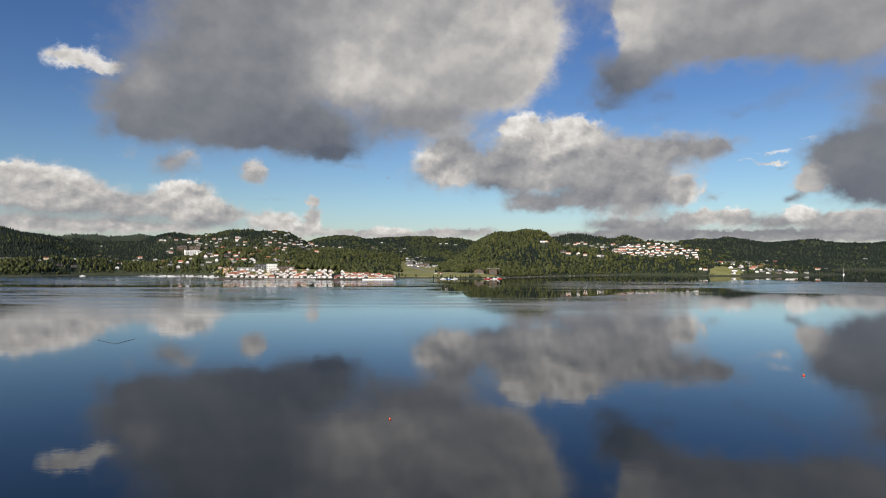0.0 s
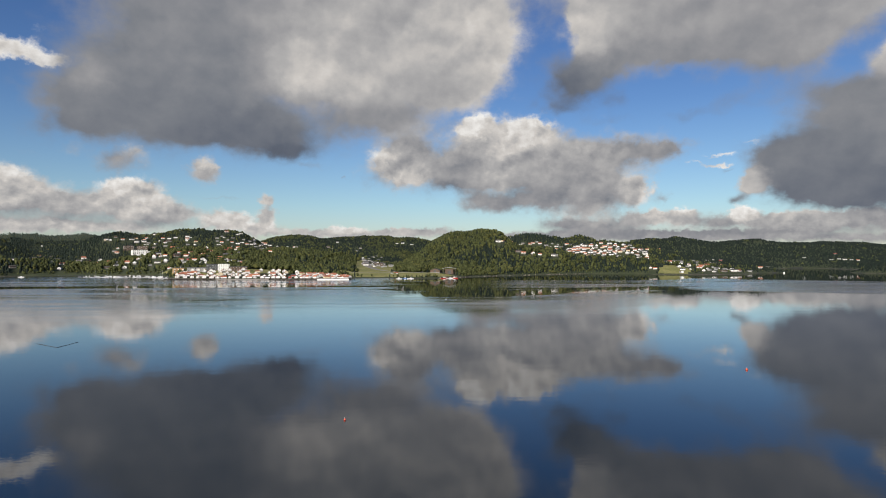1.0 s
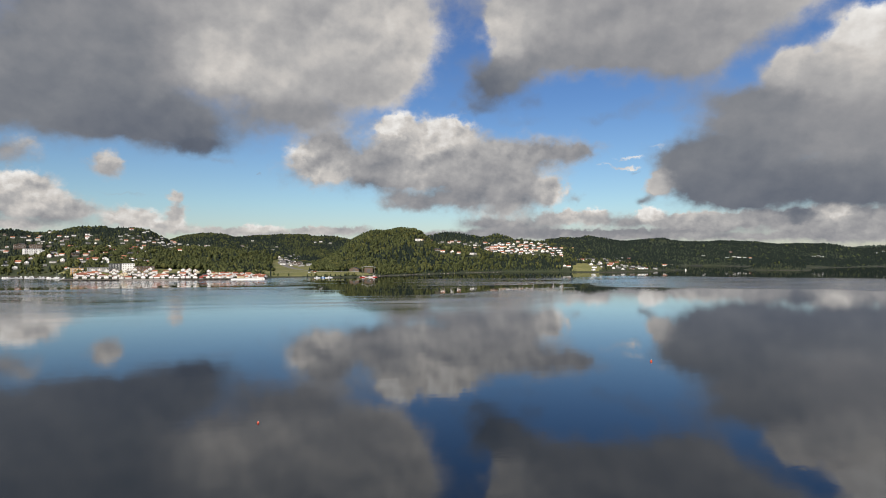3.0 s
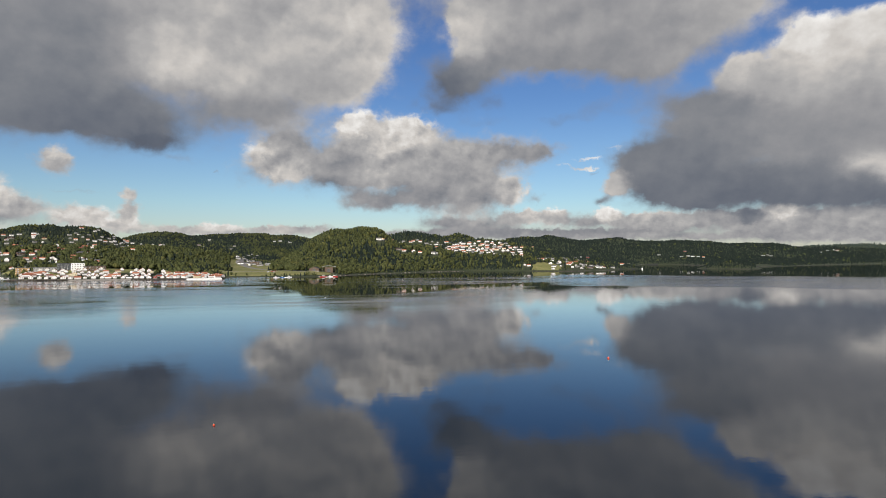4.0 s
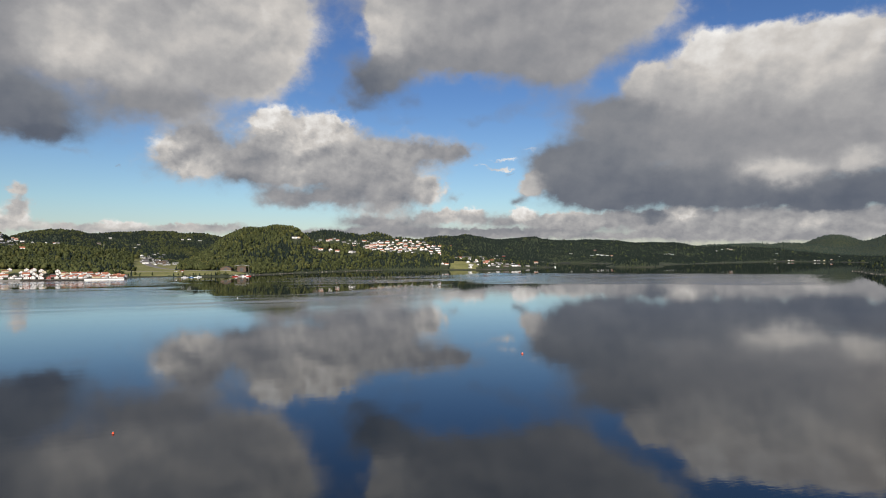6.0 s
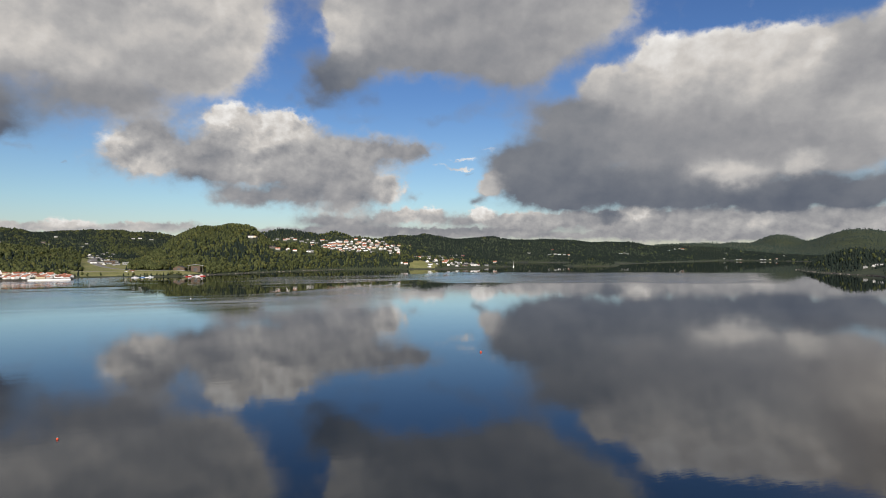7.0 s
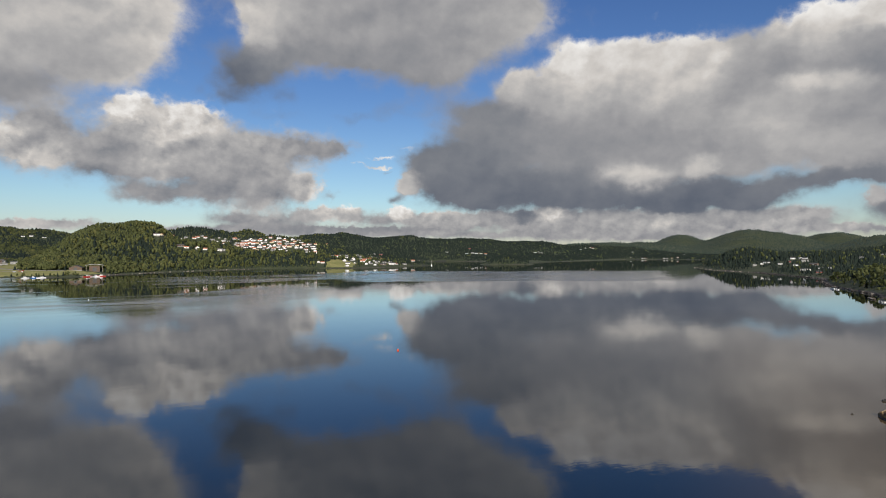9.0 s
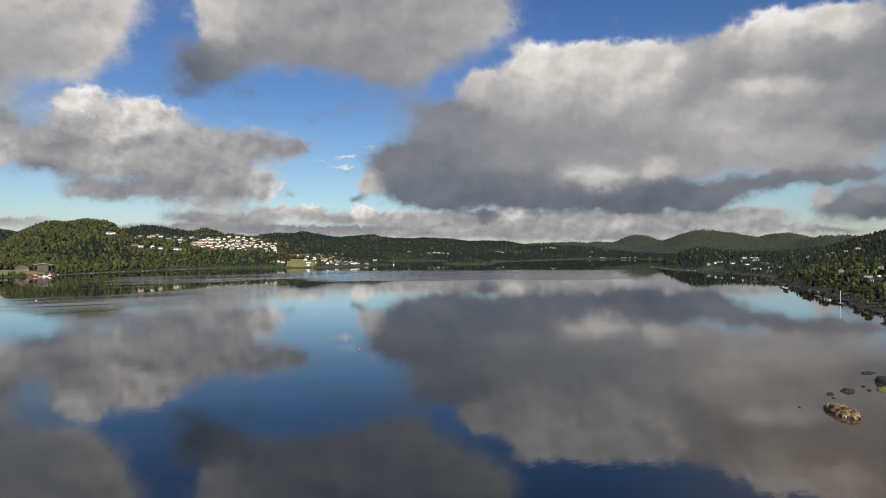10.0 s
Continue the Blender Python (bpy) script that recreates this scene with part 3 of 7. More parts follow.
def cloud_layer(g, uv, rows, size, bends, ragged, relief, extra=None):
    """One storey of cloud over the azimuth-elevation plane: returns how thick it covers and its tone. size: degrees of a billow."""
    flat = g.vec("MULTIPLY", uv, (0.92, 1.08, 1.0))
    bent = uv
    for scale, amount, detail in bends:
        n = g.add("ShaderNodeTexNoise")
        g.put(n.inputs["Vector"], flat)
        n.inputs["Scale"].default_value, n.inputs["Detail"].default_value, n.inputs["Roughness"].default_value = scale, detail, 0.55
        bent = g.vec("ADD", bent, g.vec("MULTIPLY", g.vec("SUBTRACT", n.outputs["Color"], (0.5, 0.5, 0.5)), (amount, amount * 0.7, 0.0)))
    total, tone, near = None, None, None
    for a, e, w, h, s, k in rows:
        p = g.vec("MULTIPLY_ADD", bent, (1 / w, 1 / h, 0.0), (-a / w, -e / h, 0.0))
        d = g.math("POWER", 0.30, g.vec("DOT_PRODUCT", p, p))
        if k > 0:
            total = g.math("MULTIPLY", d, k) if total is None else g.math("MULTIPLY_ADD", d, k, total)
        # small billows tell on the tone more than broad ones
        q = g.math("MULTIPLY", g.math("MULTIPLY", d, d), abs(k) * 3.0 / math.sqrt(w * h))
        near = q if near is None else g.math("ADD", near, q)
        tone = g.math("MULTIPLY", q, s) if tone is None else g.math("MULTIPLY_ADD", q, s, tone)
    shade = g.math("DIVIDE", tone, g.math("ADD", near, 0.00001))
    if extra is not None:
        total = g.math("ADD", total, extra)
    fine = g.noise(flat, 1.3 / size, 8.0, 0.60)
    field = g.math("ADD", total, g.math("MULTIPLY", g.math("SUBTRACT", fine, 0.5), ragged))
    bright = g.remap(shade, 0.50, 0.85)
    cover = g.remap(field, 0.10, g.remap(bright, 0.0, 1.0, 1.0, 0.50))
    # billows lit from above, a little from the west: the heap at a place against the heap towards the light
    step = (-0.16 * size, 0.30 * size, 0.0)
    heaps = []
    for at in (bent, g.vec("ADD", bent, step)):
        ball = g.add("ShaderNodeTexVoronoi")
        ball.feature, ball.voronoi_dimensions = "SMOOTH_F1", "2D"
        g.put(ball.inputs["Vector"], g.vec("MULTIPLY", at, (0.95, 1.1, 1.0)))
        ball.inputs["Scale"].default_value, ball.inputs["Detail"].default_value = 0.75 / size, 2.0
        ball.inputs["Roughness"].default_value, ball.inputs["Smoothness"].default_value = 0.5, 0.8
        heaps.append(ball.outputs["Distance"])
    lit = g.math("SUBTRACT", heaps[1], heaps[0])
    here, there = g.noise(flat, 0.9 / size, 5.0, 0.55), g.noise(g.vec("ADD", flat, step), 0.9 / size, 5.0, 0.55)
    lit = g.math("MULTIPLY_ADD", g.math("SUBTRACT", here, there), 1.3, g.math("MULTIPLY", lit, 0.55))
    rim = g.math("MULTIPLY", g.remap(field, 0.25, 0.9, 1.0, 0.0), g.math("MULTIPLY_ADD", bright, 0.02, 0.05))
    shade = g.math("ADD", shade, g.math("MULTIPLY_ADD", lit, g.math("MULTIPLY", g.math("MULTIPLY_ADD", bright, 0.65, 0.35), relief), rim))
    shade = g.math("ADD", shade, g.math("MULTIPLY", g.math("SUBTRACT", fine, 0.5), g.math("MULTIPLY_ADD", bright, 0.14 if size < 3 else 0.07, 0.05)))
    return cover, shade


def cloud_layer(g, uv, rows, size, bends, ragged, relief, extra=None):
    """One storey of cloud over the azimuth-elevation plane: returns how thick it covers and its tone. size: degrees of a billow."""
    flat = g.vec("MULTIPLY", uv, (0.92, 1.08, 1.0))
    bent = uv
    for scale, amount, detail in bends:
        n = g.add("ShaderNodeTexNoise")
        g.put(n.inputs["Vector"], flat)
        n.inputs["Scale"].default_value, n.inputs["Detail"].default_value, n.inputs["Roughness"].default_value = scale, detail, 0.55
        bent = g.vec("ADD", bent, g.vec("MULTIPLY", g.vec("SUBTRACT", n.outputs["Color"], (0.5, 0.5, 0.5)), (amount, amount * 0.7, 0.0)))
    total, tone, near = None, None, None
    for a, e, w, h, s, k in rows:
        p = g.vec("MULTIPLY_ADD", bent, (1 / w, 1 / h, 0.0), (-a / w, -e / h, 0.0))
        d = g.math("POWER", 0.30, g.vec("DOT_PRODUCT", p, p))
        if k > 0:
            total = g.math("MULTIPLY", d, k) if total is None else g.math("MULTIPLY_ADD", d, k, total)
        # small billows tell on the tone more than broad ones
        q = g.math("MULTIPLY", g.math("POWER", d, 1.3), abs(k) * 3.0 / math.sqrt(w * h))
        near = q if near is None else g.math("ADD", near, q)
        tone = g.math("MULTIPLY", q, s) if tone is None else g.math("MULTIPLY_ADD", q, s, tone)
    shade = g.math("DIVIDE", tone, g.math("ADD", near, 0.00001))
    if extra is not None:
        total = g.math("ADD", total, extra)
    fine = g.noise(flat, 1.3 / size, 8.0, 0.60)
    field = g.math("ADD", total, g.math("MULTIPLY", g.math("SUBTRACT", fine, 0.5), ragged))
    bright = g.remap(shade, 0.50, 0.85)
    cover = g.remap(field, 0.10, g.remap(bright, 0.0, 1.0, 1.0, 0.50))
    # billows lit from above, a little from the west: the heap at a place against the heap towards the light
    step = (-0.16 * size, 0.30 * size, 0.0)
    heaps = []
    for at in (bent, g.vec("ADD", bent, step)):
        ball = g.add("ShaderNodeTexVoronoi")
        ball.feature, ball.voronoi_dimensions = "SMOOTH_F1", "2D"
        g.put(ball.inputs["Vector"], g.vec("MULTIPLY", at, (0.95, 1.1, 1.0)))
        ball.inputs["Scale"].default_value, ball.inputs["Detail"].default_value = 0.75 / size, 2.0
        ball.inputs["Roughness"].default_value, ball.inputs["Smoothness"].default_value = 0.5, 0.8
        heaps.append(ball.outputs["Distance"])
    lit = g.math("SUBTRACT", heaps[1], heaps[0])
    here, there = g.noise(flat, 0.9 / size, 5.0, 0.55), g.noise(g.vec("ADD", flat, step), 0.9 / size, 5.0, 0.55)
    lit = g.math("MULTIPLY_ADD", g.math("SUBTRACT", here, there), 1.3, g.math("MULTIPLY", lit, 0.55))
    rim = g.math("MULTIPLY", g.remap(field, 0.25, 0.9, 1.0, 0.0), g.math("MULTIPLY_ADD", bright, 0.02, 0.05))
    shade = g.math("ADD", shade, g.math("MULTIPLY_ADD", lit, g.math("MULTIPLY", g.math("MULTIPLY_ADD", bright, 0.65, 0.35), relief), rim))
    shade = g.math("ADD", shade, g.math("MULTIPLY", g.math("SUBTRACT", fine, 0.5), g.math("MULTIPLY_ADD", bright, 0.14 if size < 3 else 0.07, 0.05)))
    return cover, shade


def cloud_layer(g, uv, rows, size, bends, ragged, relief, extra=None):
    """One storey of cloud over the azimuth-elevation plane: returns how thick it covers and its tone. size: degrees of a billow."""
    flat = g.vec("MULTIPLY", uv, (0.92, 1.08, 1.0))
    bent = uv
    for scale, amount, detail in bends:
        n = g.add("ShaderNodeTexNoise")
        g.put(n.inputs["Vector"], flat)
        n.inputs["Scale"].default_value, n.inputs["Detail"].default_value, n.inputs["Roughness"].default_value = scale, detail, 0.55
        bent = g.vec("ADD", bent, g.vec("MULTIPLY", g.vec("SUBTRACT", n.outputs["Color"], (0.5, 0.5, 0.5)), (amount, amount * 0.7, 0.0)))
    total, tone, near = None, None, None
    for a, e, w, h, s, k in rows:
        p = g.vec("MULTIPLY_ADD", bent, (1 / w, 1 / h, 0.0), (-a / w, -e / h, 0.0))
        d = g.math("POWER", 0.30, g.vec("DOT_PRODUCT", p, p))
        if k > 0:
            total = g.math("MULTIPLY", d, k) if total is None else g.math("MULTIPLY_ADD", d, k, total)
        # small billows tell on the tone more than broad ones
        q = g.math("MULTIPLY", g.math("POWER", d, 1.3), abs(k) * 3.0 / math.sqrt(w * h))
        near = q if near is None else g.math("ADD", near, q)
        tone = g.math("MULTIPLY", q, s) if tone is None else g.math("MULTIPLY_ADD", q, s, tone)
    shade = g.math("DIVIDE", tone, g.math("ADD", near, 0.00001))
    if extra is not None:
        total = g.math("ADD", total, extra)
    fine = g.noise(flat, 1.3 / size, 8.0, 0.60)
    field = g.math("ADD", total, g.math("MULTIPLY", g.math("SUBTRACT", fine, 0.5), ragged))
    bright = g.remap(shade, 0.50, 0.85)
    cover = g.remap(field, 0.10, g.remap(bright, 0.0, 1.0, 1.0, 0.50))
    # billows lit from above, a little from the west: the heap at a place against the heap towards the light
    step = (-0.16 * size, 0.30 * size, 0.0)
    heaps = []
    for at in (bent, g.vec("ADD", bent, step)):
        ball = g.add("ShaderNodeTexVoronoi")
        ball.feature, ball.voronoi_dimensions = "SMOOTH_F1", "2D"
        g.put(ball.inputs["Vector"], g.vec("MULTIPLY", at, (0.95, 1.1, 1.0)))
        ball.inputs["Scale"].default_value, ball.inputs["Detail"].default_value = 0.75 / size, 2.0
        ball.inputs["Roughness"].default_value, ball.inputs["Smoothness"].default_value = 0.5, 0.8
        heaps.append(ball.outputs["Distance"])
    lit = g.math("SUBTRACT", heaps[1], heaps[0])
    here, there = g.noise(flat, 0.9 / size, 5.0, 0.55), g.noise(g.vec("ADD", flat, step), 0.9 / size, 5.0, 0.55)
    lit = g.math("MULTIPLY_ADD", g.math("SUBTRACT", here, there), 1.3, g.math("MULTIPLY", lit, 0.55))
    rim = g.math("MULTIPLY", g.remap(field, 0.25, 0.9, 1.0, 0.0), g.math("MULTIPLY_ADD", bright, 0.02, 0.05))
    shade = g.math("ADD", shade, g.math("MULTIPLY_ADD", lit, g.math("MULTIPLY", g.math("MULTIPLY_ADD", bright, 0.65, 0.35), relief), rim))
    shade = g.math("ADD", shade, g.math("MULTIPLY", g.math("SUBTRACT", fine, 0.5), g.math("MULTIPLY_ADD", bright, 0.14 if size < 3 else 0.07, 0.05)))
    return cover, shade


def cloud_layer(g, uv, rows, size, bends, ragged, relief, extra=None):
    """One storey of cloud over the azimuth-elevation plane: returns how thick it covers and its tone. size: degrees of a billow."""
    flat = g.vec("MULTIPLY", uv, (0.92, 1.08, 1.0))
    bent = uv
    for scale, amount, detail in bends:
        n = g.add("ShaderNodeTexNoise")
        g.put(n.inputs["Vector"], flat)
        n.inputs["Scale"].default_value, n.inputs["Detail"].default_value, n.inputs["Roughness"].default_value = scale, detail, 0.55
        bent = g.vec("ADD", bent, g.vec("MULTIPLY", g.vec("SUBTRACT", n.outputs["Color"], (0.5, 0.5, 0.5)), (amount, amount * 0.7, 0.0)))
    total, tone, near = None, None, None
    for a, e, w, h, s, k in rows:
        p = g.vec("MULTIPLY_ADD", bent, (1 / w, 1 / h, 0.0), (-a / w, -e / h, 0.0))
        d = g.math("POWER", 0.30, g.vec("DOT_PRODUCT", p, p))
        if k > 0:
            total = g.math("MULTIPLY", d, k) if total is None else g.math("MULTIPLY_ADD", d, k, total)
        # small billows tell on the tone more than broad ones
        q = g.math("MULTIPLY", g.math("POWER", d, 1.3), abs(k) * 3.0 / math.sqrt(w * h))
        near = q if near is None else g.math("ADD", near, q)
        tone = g.math("MULTIPLY", q, s) if tone is None else g.math("MULTIPLY_ADD", q, s, tone)
    shade = g.math("DIVIDE", tone, g.math("ADD", near, 0.00001))
    if extra is not None:
        total = g.math("ADD", total, extra)
    fine = g.noise(flat, 1.3 / size, 8.0, 0.60)
    field = g.math("ADD", total, g.math("MULTIPLY", g.math("SUBTRACT", fine, 0.5), ragged))
    bright = g.remap(shade, 0.50, 0.85)
    cover = g.remap(field, 0.10, g.remap(bright, 0.0, 1.0, 1.0, 0.50))
    # billows lit from above, a little from the west: the heap at a place against the heap towards the light
    step = (-0.16 * size, 0.30 * size, 0.0)
    heaps = []
    for at in (bent, g.vec("ADD", bent, step)):
        ball = g.add("ShaderNodeTexVoronoi")
        ball.feature, ball.voronoi_dimensions = "SMOOTH_F1", "2D"
        g.put(ball.inputs["Vector"], g.vec("MULTIPLY", at, (0.95, 1.1, 1.0)))
        ball.inputs["Scale"].default_value, ball.inputs["Detail"].default_value = 0.75 / size, 2.0
        ball.inputs["Roughness"].default_value, ball.inputs["Smoothness"].default_value = 0.5, 0.8
        heaps.append(ball.outputs["Distance"])
    lit = g.math("SUBTRACT", heaps[1], heaps[0])
    here, there = g.noise(flat, 0.9 / size, 5.0, 0.55), g.noise(g.vec("ADD", flat, step), 0.9 / size, 5.0, 0.55)
    lit = g.math("MULTIPLY_ADD", g.math("SUBTRACT", here, there), 1.3, g.math("MULTIPLY", lit, 0.55))
    rim = g.math("MULTIPLY", g.remap(field, 0.25, 0.9, 1.0, 0.0), g.math("MULTIPLY_ADD", bright, 0.02, 0.05))
    shade = g.math("ADD", shade, g.math("MULTIPLY_ADD", lit, g.math("MULTIPLY", g.math("MULTIPLY_ADD", bright, 0.65, 0.35), relief), rim))
    shade = g.math("ADD", shade, g.math("MULTIPLY", g.math("SUBTRACT", fine, 0.5), g.math("MULTIPLY_ADD", bright, 0.14 if size < 3 else 0.07, 0.05)))
    return cover, shade


def cloud_layer(g, uv, rows, size, bends, ragged, relief, extra=None):
    """One storey of cloud over the azimuth-elevation plane: returns how thick it covers and its tone. size: degrees of a billow."""
    flat = g.vec("MULTIPLY", uv, (0.92, 1.08, 1.0))
    bent = uv
    for scale, amount, detail in bends:
        n = g.add("ShaderNodeTexNoise")
        g.put(n.inputs["Vector"], flat)
        n.inputs["Scale"].default_value, n.inputs["Detail"].default_value, n.inputs["Roughness"].default_value = scale, detail, 0.55
        bent = g.vec("ADD", bent, g.vec("MULTIPLY", g.vec("SUBTRACT", n.outputs["Color"], (0.5, 0.5, 0.5)), (amount, amount * 0.7, 0.0)))
    total, tone, near = None, None, None
    for a, e, w, h, s, k in rows:
        p = g.vec("MULTIPLY_ADD", bent, (1 / w, 1 / h, 0.0), (-a / w, -e / h, 0.0))
        d = g.math("POWER", 0.30, g.vec("DOT_PRODUCT", p, p))
        if k > 0:
            total = g.math("MULTIPLY", d, k) if total is None else g.math("MULTIPLY_ADD", d, k, total)
        # small billows tell on the tone more than broad ones
        q = g.math("MULTIPLY", g.math("POWER", d, 1.3), abs(k) * 3.0 / math.sqrt(w * h))
        near = q if near is None else g.math("ADD", near, q)
        tone = g.math("MULTIPLY", q, s) if tone is None else g.math("MULTIPLY_ADD", q, s, tone)
    shade = g.math("DIVIDE", tone, g.math("ADD", near, 0.00001))
    if extra is not None:
        total = g.math("ADD", total, extra)
    fine = g.noise(flat, 1.3 / size, 8.0, 0.60)
    field = g.math("ADD", total, g.math("MULTIPLY", g.math("SUBTRACT", fine, 0.5), ragged))
    bright = g.remap(shade, 0.50, 0.85)
    cover = g.remap(field, 0.10, g.remap(bright, 0.0, 1.0, 1.0, 0.50))
    # billows lit from above, a little from the west: the heap at a place against the heap towards the light
    step = (-0.16 * size, 0.30 * size, 0.0)
    heaps = []
    for at in (bent, g.vec("ADD", bent, step)):
        ball = g.add("ShaderNodeTexVoronoi")
        ball.feature, ball.voronoi_dimensions = "SMOOTH_F1", "2D"
        g.put(ball.inputs["Vector"], g.vec("MULTIPLY", at, (0.95, 1.1, 1.0)))
        ball.inputs["Scale"].default_value, ball.inputs["Detail"].default_value = 0.75 / size, 2.0
        ball.inputs["Roughness"].default_value, ball.inputs["Smoothness"].default_value = 0.5, 0.8
        heaps.append(ball.outputs["Distance"])
    lit = g.math("SUBTRACT", heaps[1], heaps[0])
    here, there = g.noise(flat, 0.9 / size, 5.0, 0.55), g.noise(g.vec("ADD", flat, step), 0.9 / size, 5.0, 0.55)
    lit = g.math("MULTIPLY_ADD", g.math("SUBTRACT", here, there), 1.3, g.math("MULTIPLY", lit, 0.55))
    rim = g.math("MULTIPLY", g.remap(field, 0.25, 0.9, 1.0, 0.0), g.math("MULTIPLY_ADD", bright, 0.02, 0.05))
    shade = g.math("ADD", shade, g.math("MULTIPLY_ADD", lit, g.math("MULTIPLY", g.math("MULTIPLY_ADD", bright, 0.65, 0.35), relief), rim))
    shade = g.math("ADD", shade, g.math("MULTIPLY", g.math("SUBTRACT", fine, 0.5), g.math("MULTIPLY_ADD", bright, 0.14 if size < 3 else 0.07, 0.05)))
    return cover, shade


def build_world():
    world = bpy.data.worlds.new("sky")
    scene.world = world
    world.use_nodes = True
    g = Nodes(world.node_tree)
    way = g.add("ShaderNodeTexCoord").outputs["Generated"]
    sky = g.add("ShaderNodeTexSky")
    sky.sky_type, sky.sun_disc = "NISHITA", False
    sky.sun_elevation, sky.sun_rotation = radians(SUN_EL), radians(SUN_AZ)
    sky.air_density, sky.dust_density, sky.ozone_density = 1.0, 0.6, 2.5
    sep = g.add("ShaderNodeSeparateXYZ")
    g.put(sep.inputs[0], way)
    az = g.math("MULTIPLY", g.math("ARCTAN2", sep.outputs[0], sep.outputs[1]), 180 / math.pi)
    el = g.math("MULTIPLY", g.math("ARCSINE", sep.outputs[2]), 180 / math.pi)
    flat = g.add("ShaderNodeCombineXYZ")
    g.put(flat.inputs[0], az)
    g.put(flat.inputs[1], el)
    uv = flat.outputs[0]
    # clear sky: the sky texture, deepened upwards and turquoise low down
    tint = g.ramp(g.math("DIVIDE", el, 40.0, clamp=True), SKY_TINT)
    colour = g.vec("SCALE", g.mix(1.0, sky.outputs[0], tint, "MULTIPLY"))
    colour.node.inputs["Scale"].default_value = SKY_STRENGTH
    # beyond what the shore looks at, the same broken cloud goes on
    away = g.remap(g.math("ABSOLUTE", g.math("SUBTRACT", az, 18.0)), 62.0, 80.0)
    high = g.remap(el, 28.0, 40.0)
    beyond = g.math("MULTIPLY", g.math("MAXIMUM", away, high), g.remap(g.noise(way, 3.0, 4.0), 0.42, 0.6))
    # far banks along the horizon, the heaped middle clouds, the great grey ones nearest
    for rows, size, bends, ragged, relief, extra in (
            (BANK_WEST_A + BANK_WEST_B + BANK_EAST_A + BANK_EAST_B, 1.5, ((0.7, 1.2, 4.0), (1.9, 1.0, 6.0)), 0.55, 0.34, None),
            (MIDDLE_A + MIDDLE_B + SMALL, 2.4, ((0.35, 2.0, 4.0), (1.0, 1.9, 7.0)), 0.80, 0.42, None),
            (GREAT_WEST_A + GREAT_WEST_B + GREAT_MID_A + GREAT_MID_B + GREAT_EAST_A + GREAT_EAST_B + GREAT_LOW_A + GREAT_LOW_B, 3.6, ((0.18, 2.6, 3.0), (0.65, 2.4, 7.0)), 0.70, 0.24, beyond)):
        cover, shade = cloud_layer(g, uv, rows, size, bends, ragged, relief, extra)
        colour = g.mix(cover, colour, g.ramp(shade, CLOUD_RAMP))
    back = g.add("ShaderNodeBackground")
    g.put(back.inputs[0], colour)
    back.inputs[1].default_value = 1.0
    g.put(g.add("ShaderNodeOutputWorld").inputs[0], back.outputs[0])


SKY_STRENGTH = 0.09
SKY_TINT = [(0.0, (1.05, 1.02, 1.10)), (0.12, (0.90, 1.02, 1.11)), (0.35, (0.60, 0.77, 1.03)), (0.6, (0.48, 0.65, 0.98)), (1.0, (0.65, 0.75, 1.0))]
CLOUD_RAMP = [(0.30, (0.072, 0.083, 0.112)), (0.40, (0.114, 0.131, 0.168)), (0.5, (0.198, 0.210, 0.236)), (0.6, (0.306, 0.305, 0.318)),
              (0.7, (0.432, 0.423, 0.420)), (0.8, (0.60, 0.57, 0.54)), (0.9, (0.775, 0.75, 0.72)), (1.0, (0.92, 0.90, 0.87))]
build_world()
sun = new("sun", bpy.data.lights.new("sun", "SUN"))
sun.data.energy, sun.data.angle, sun.data.color = 5.0, radians(0.6), (1.0, 0.93, 0.82)
sun.matrix_world = look((0, 0, 200), (-math.sin(radians(SUN_AZ)), -math.cos(radians(SUN_AZ)), 200 - math.tan(radians(SUN_EL))))

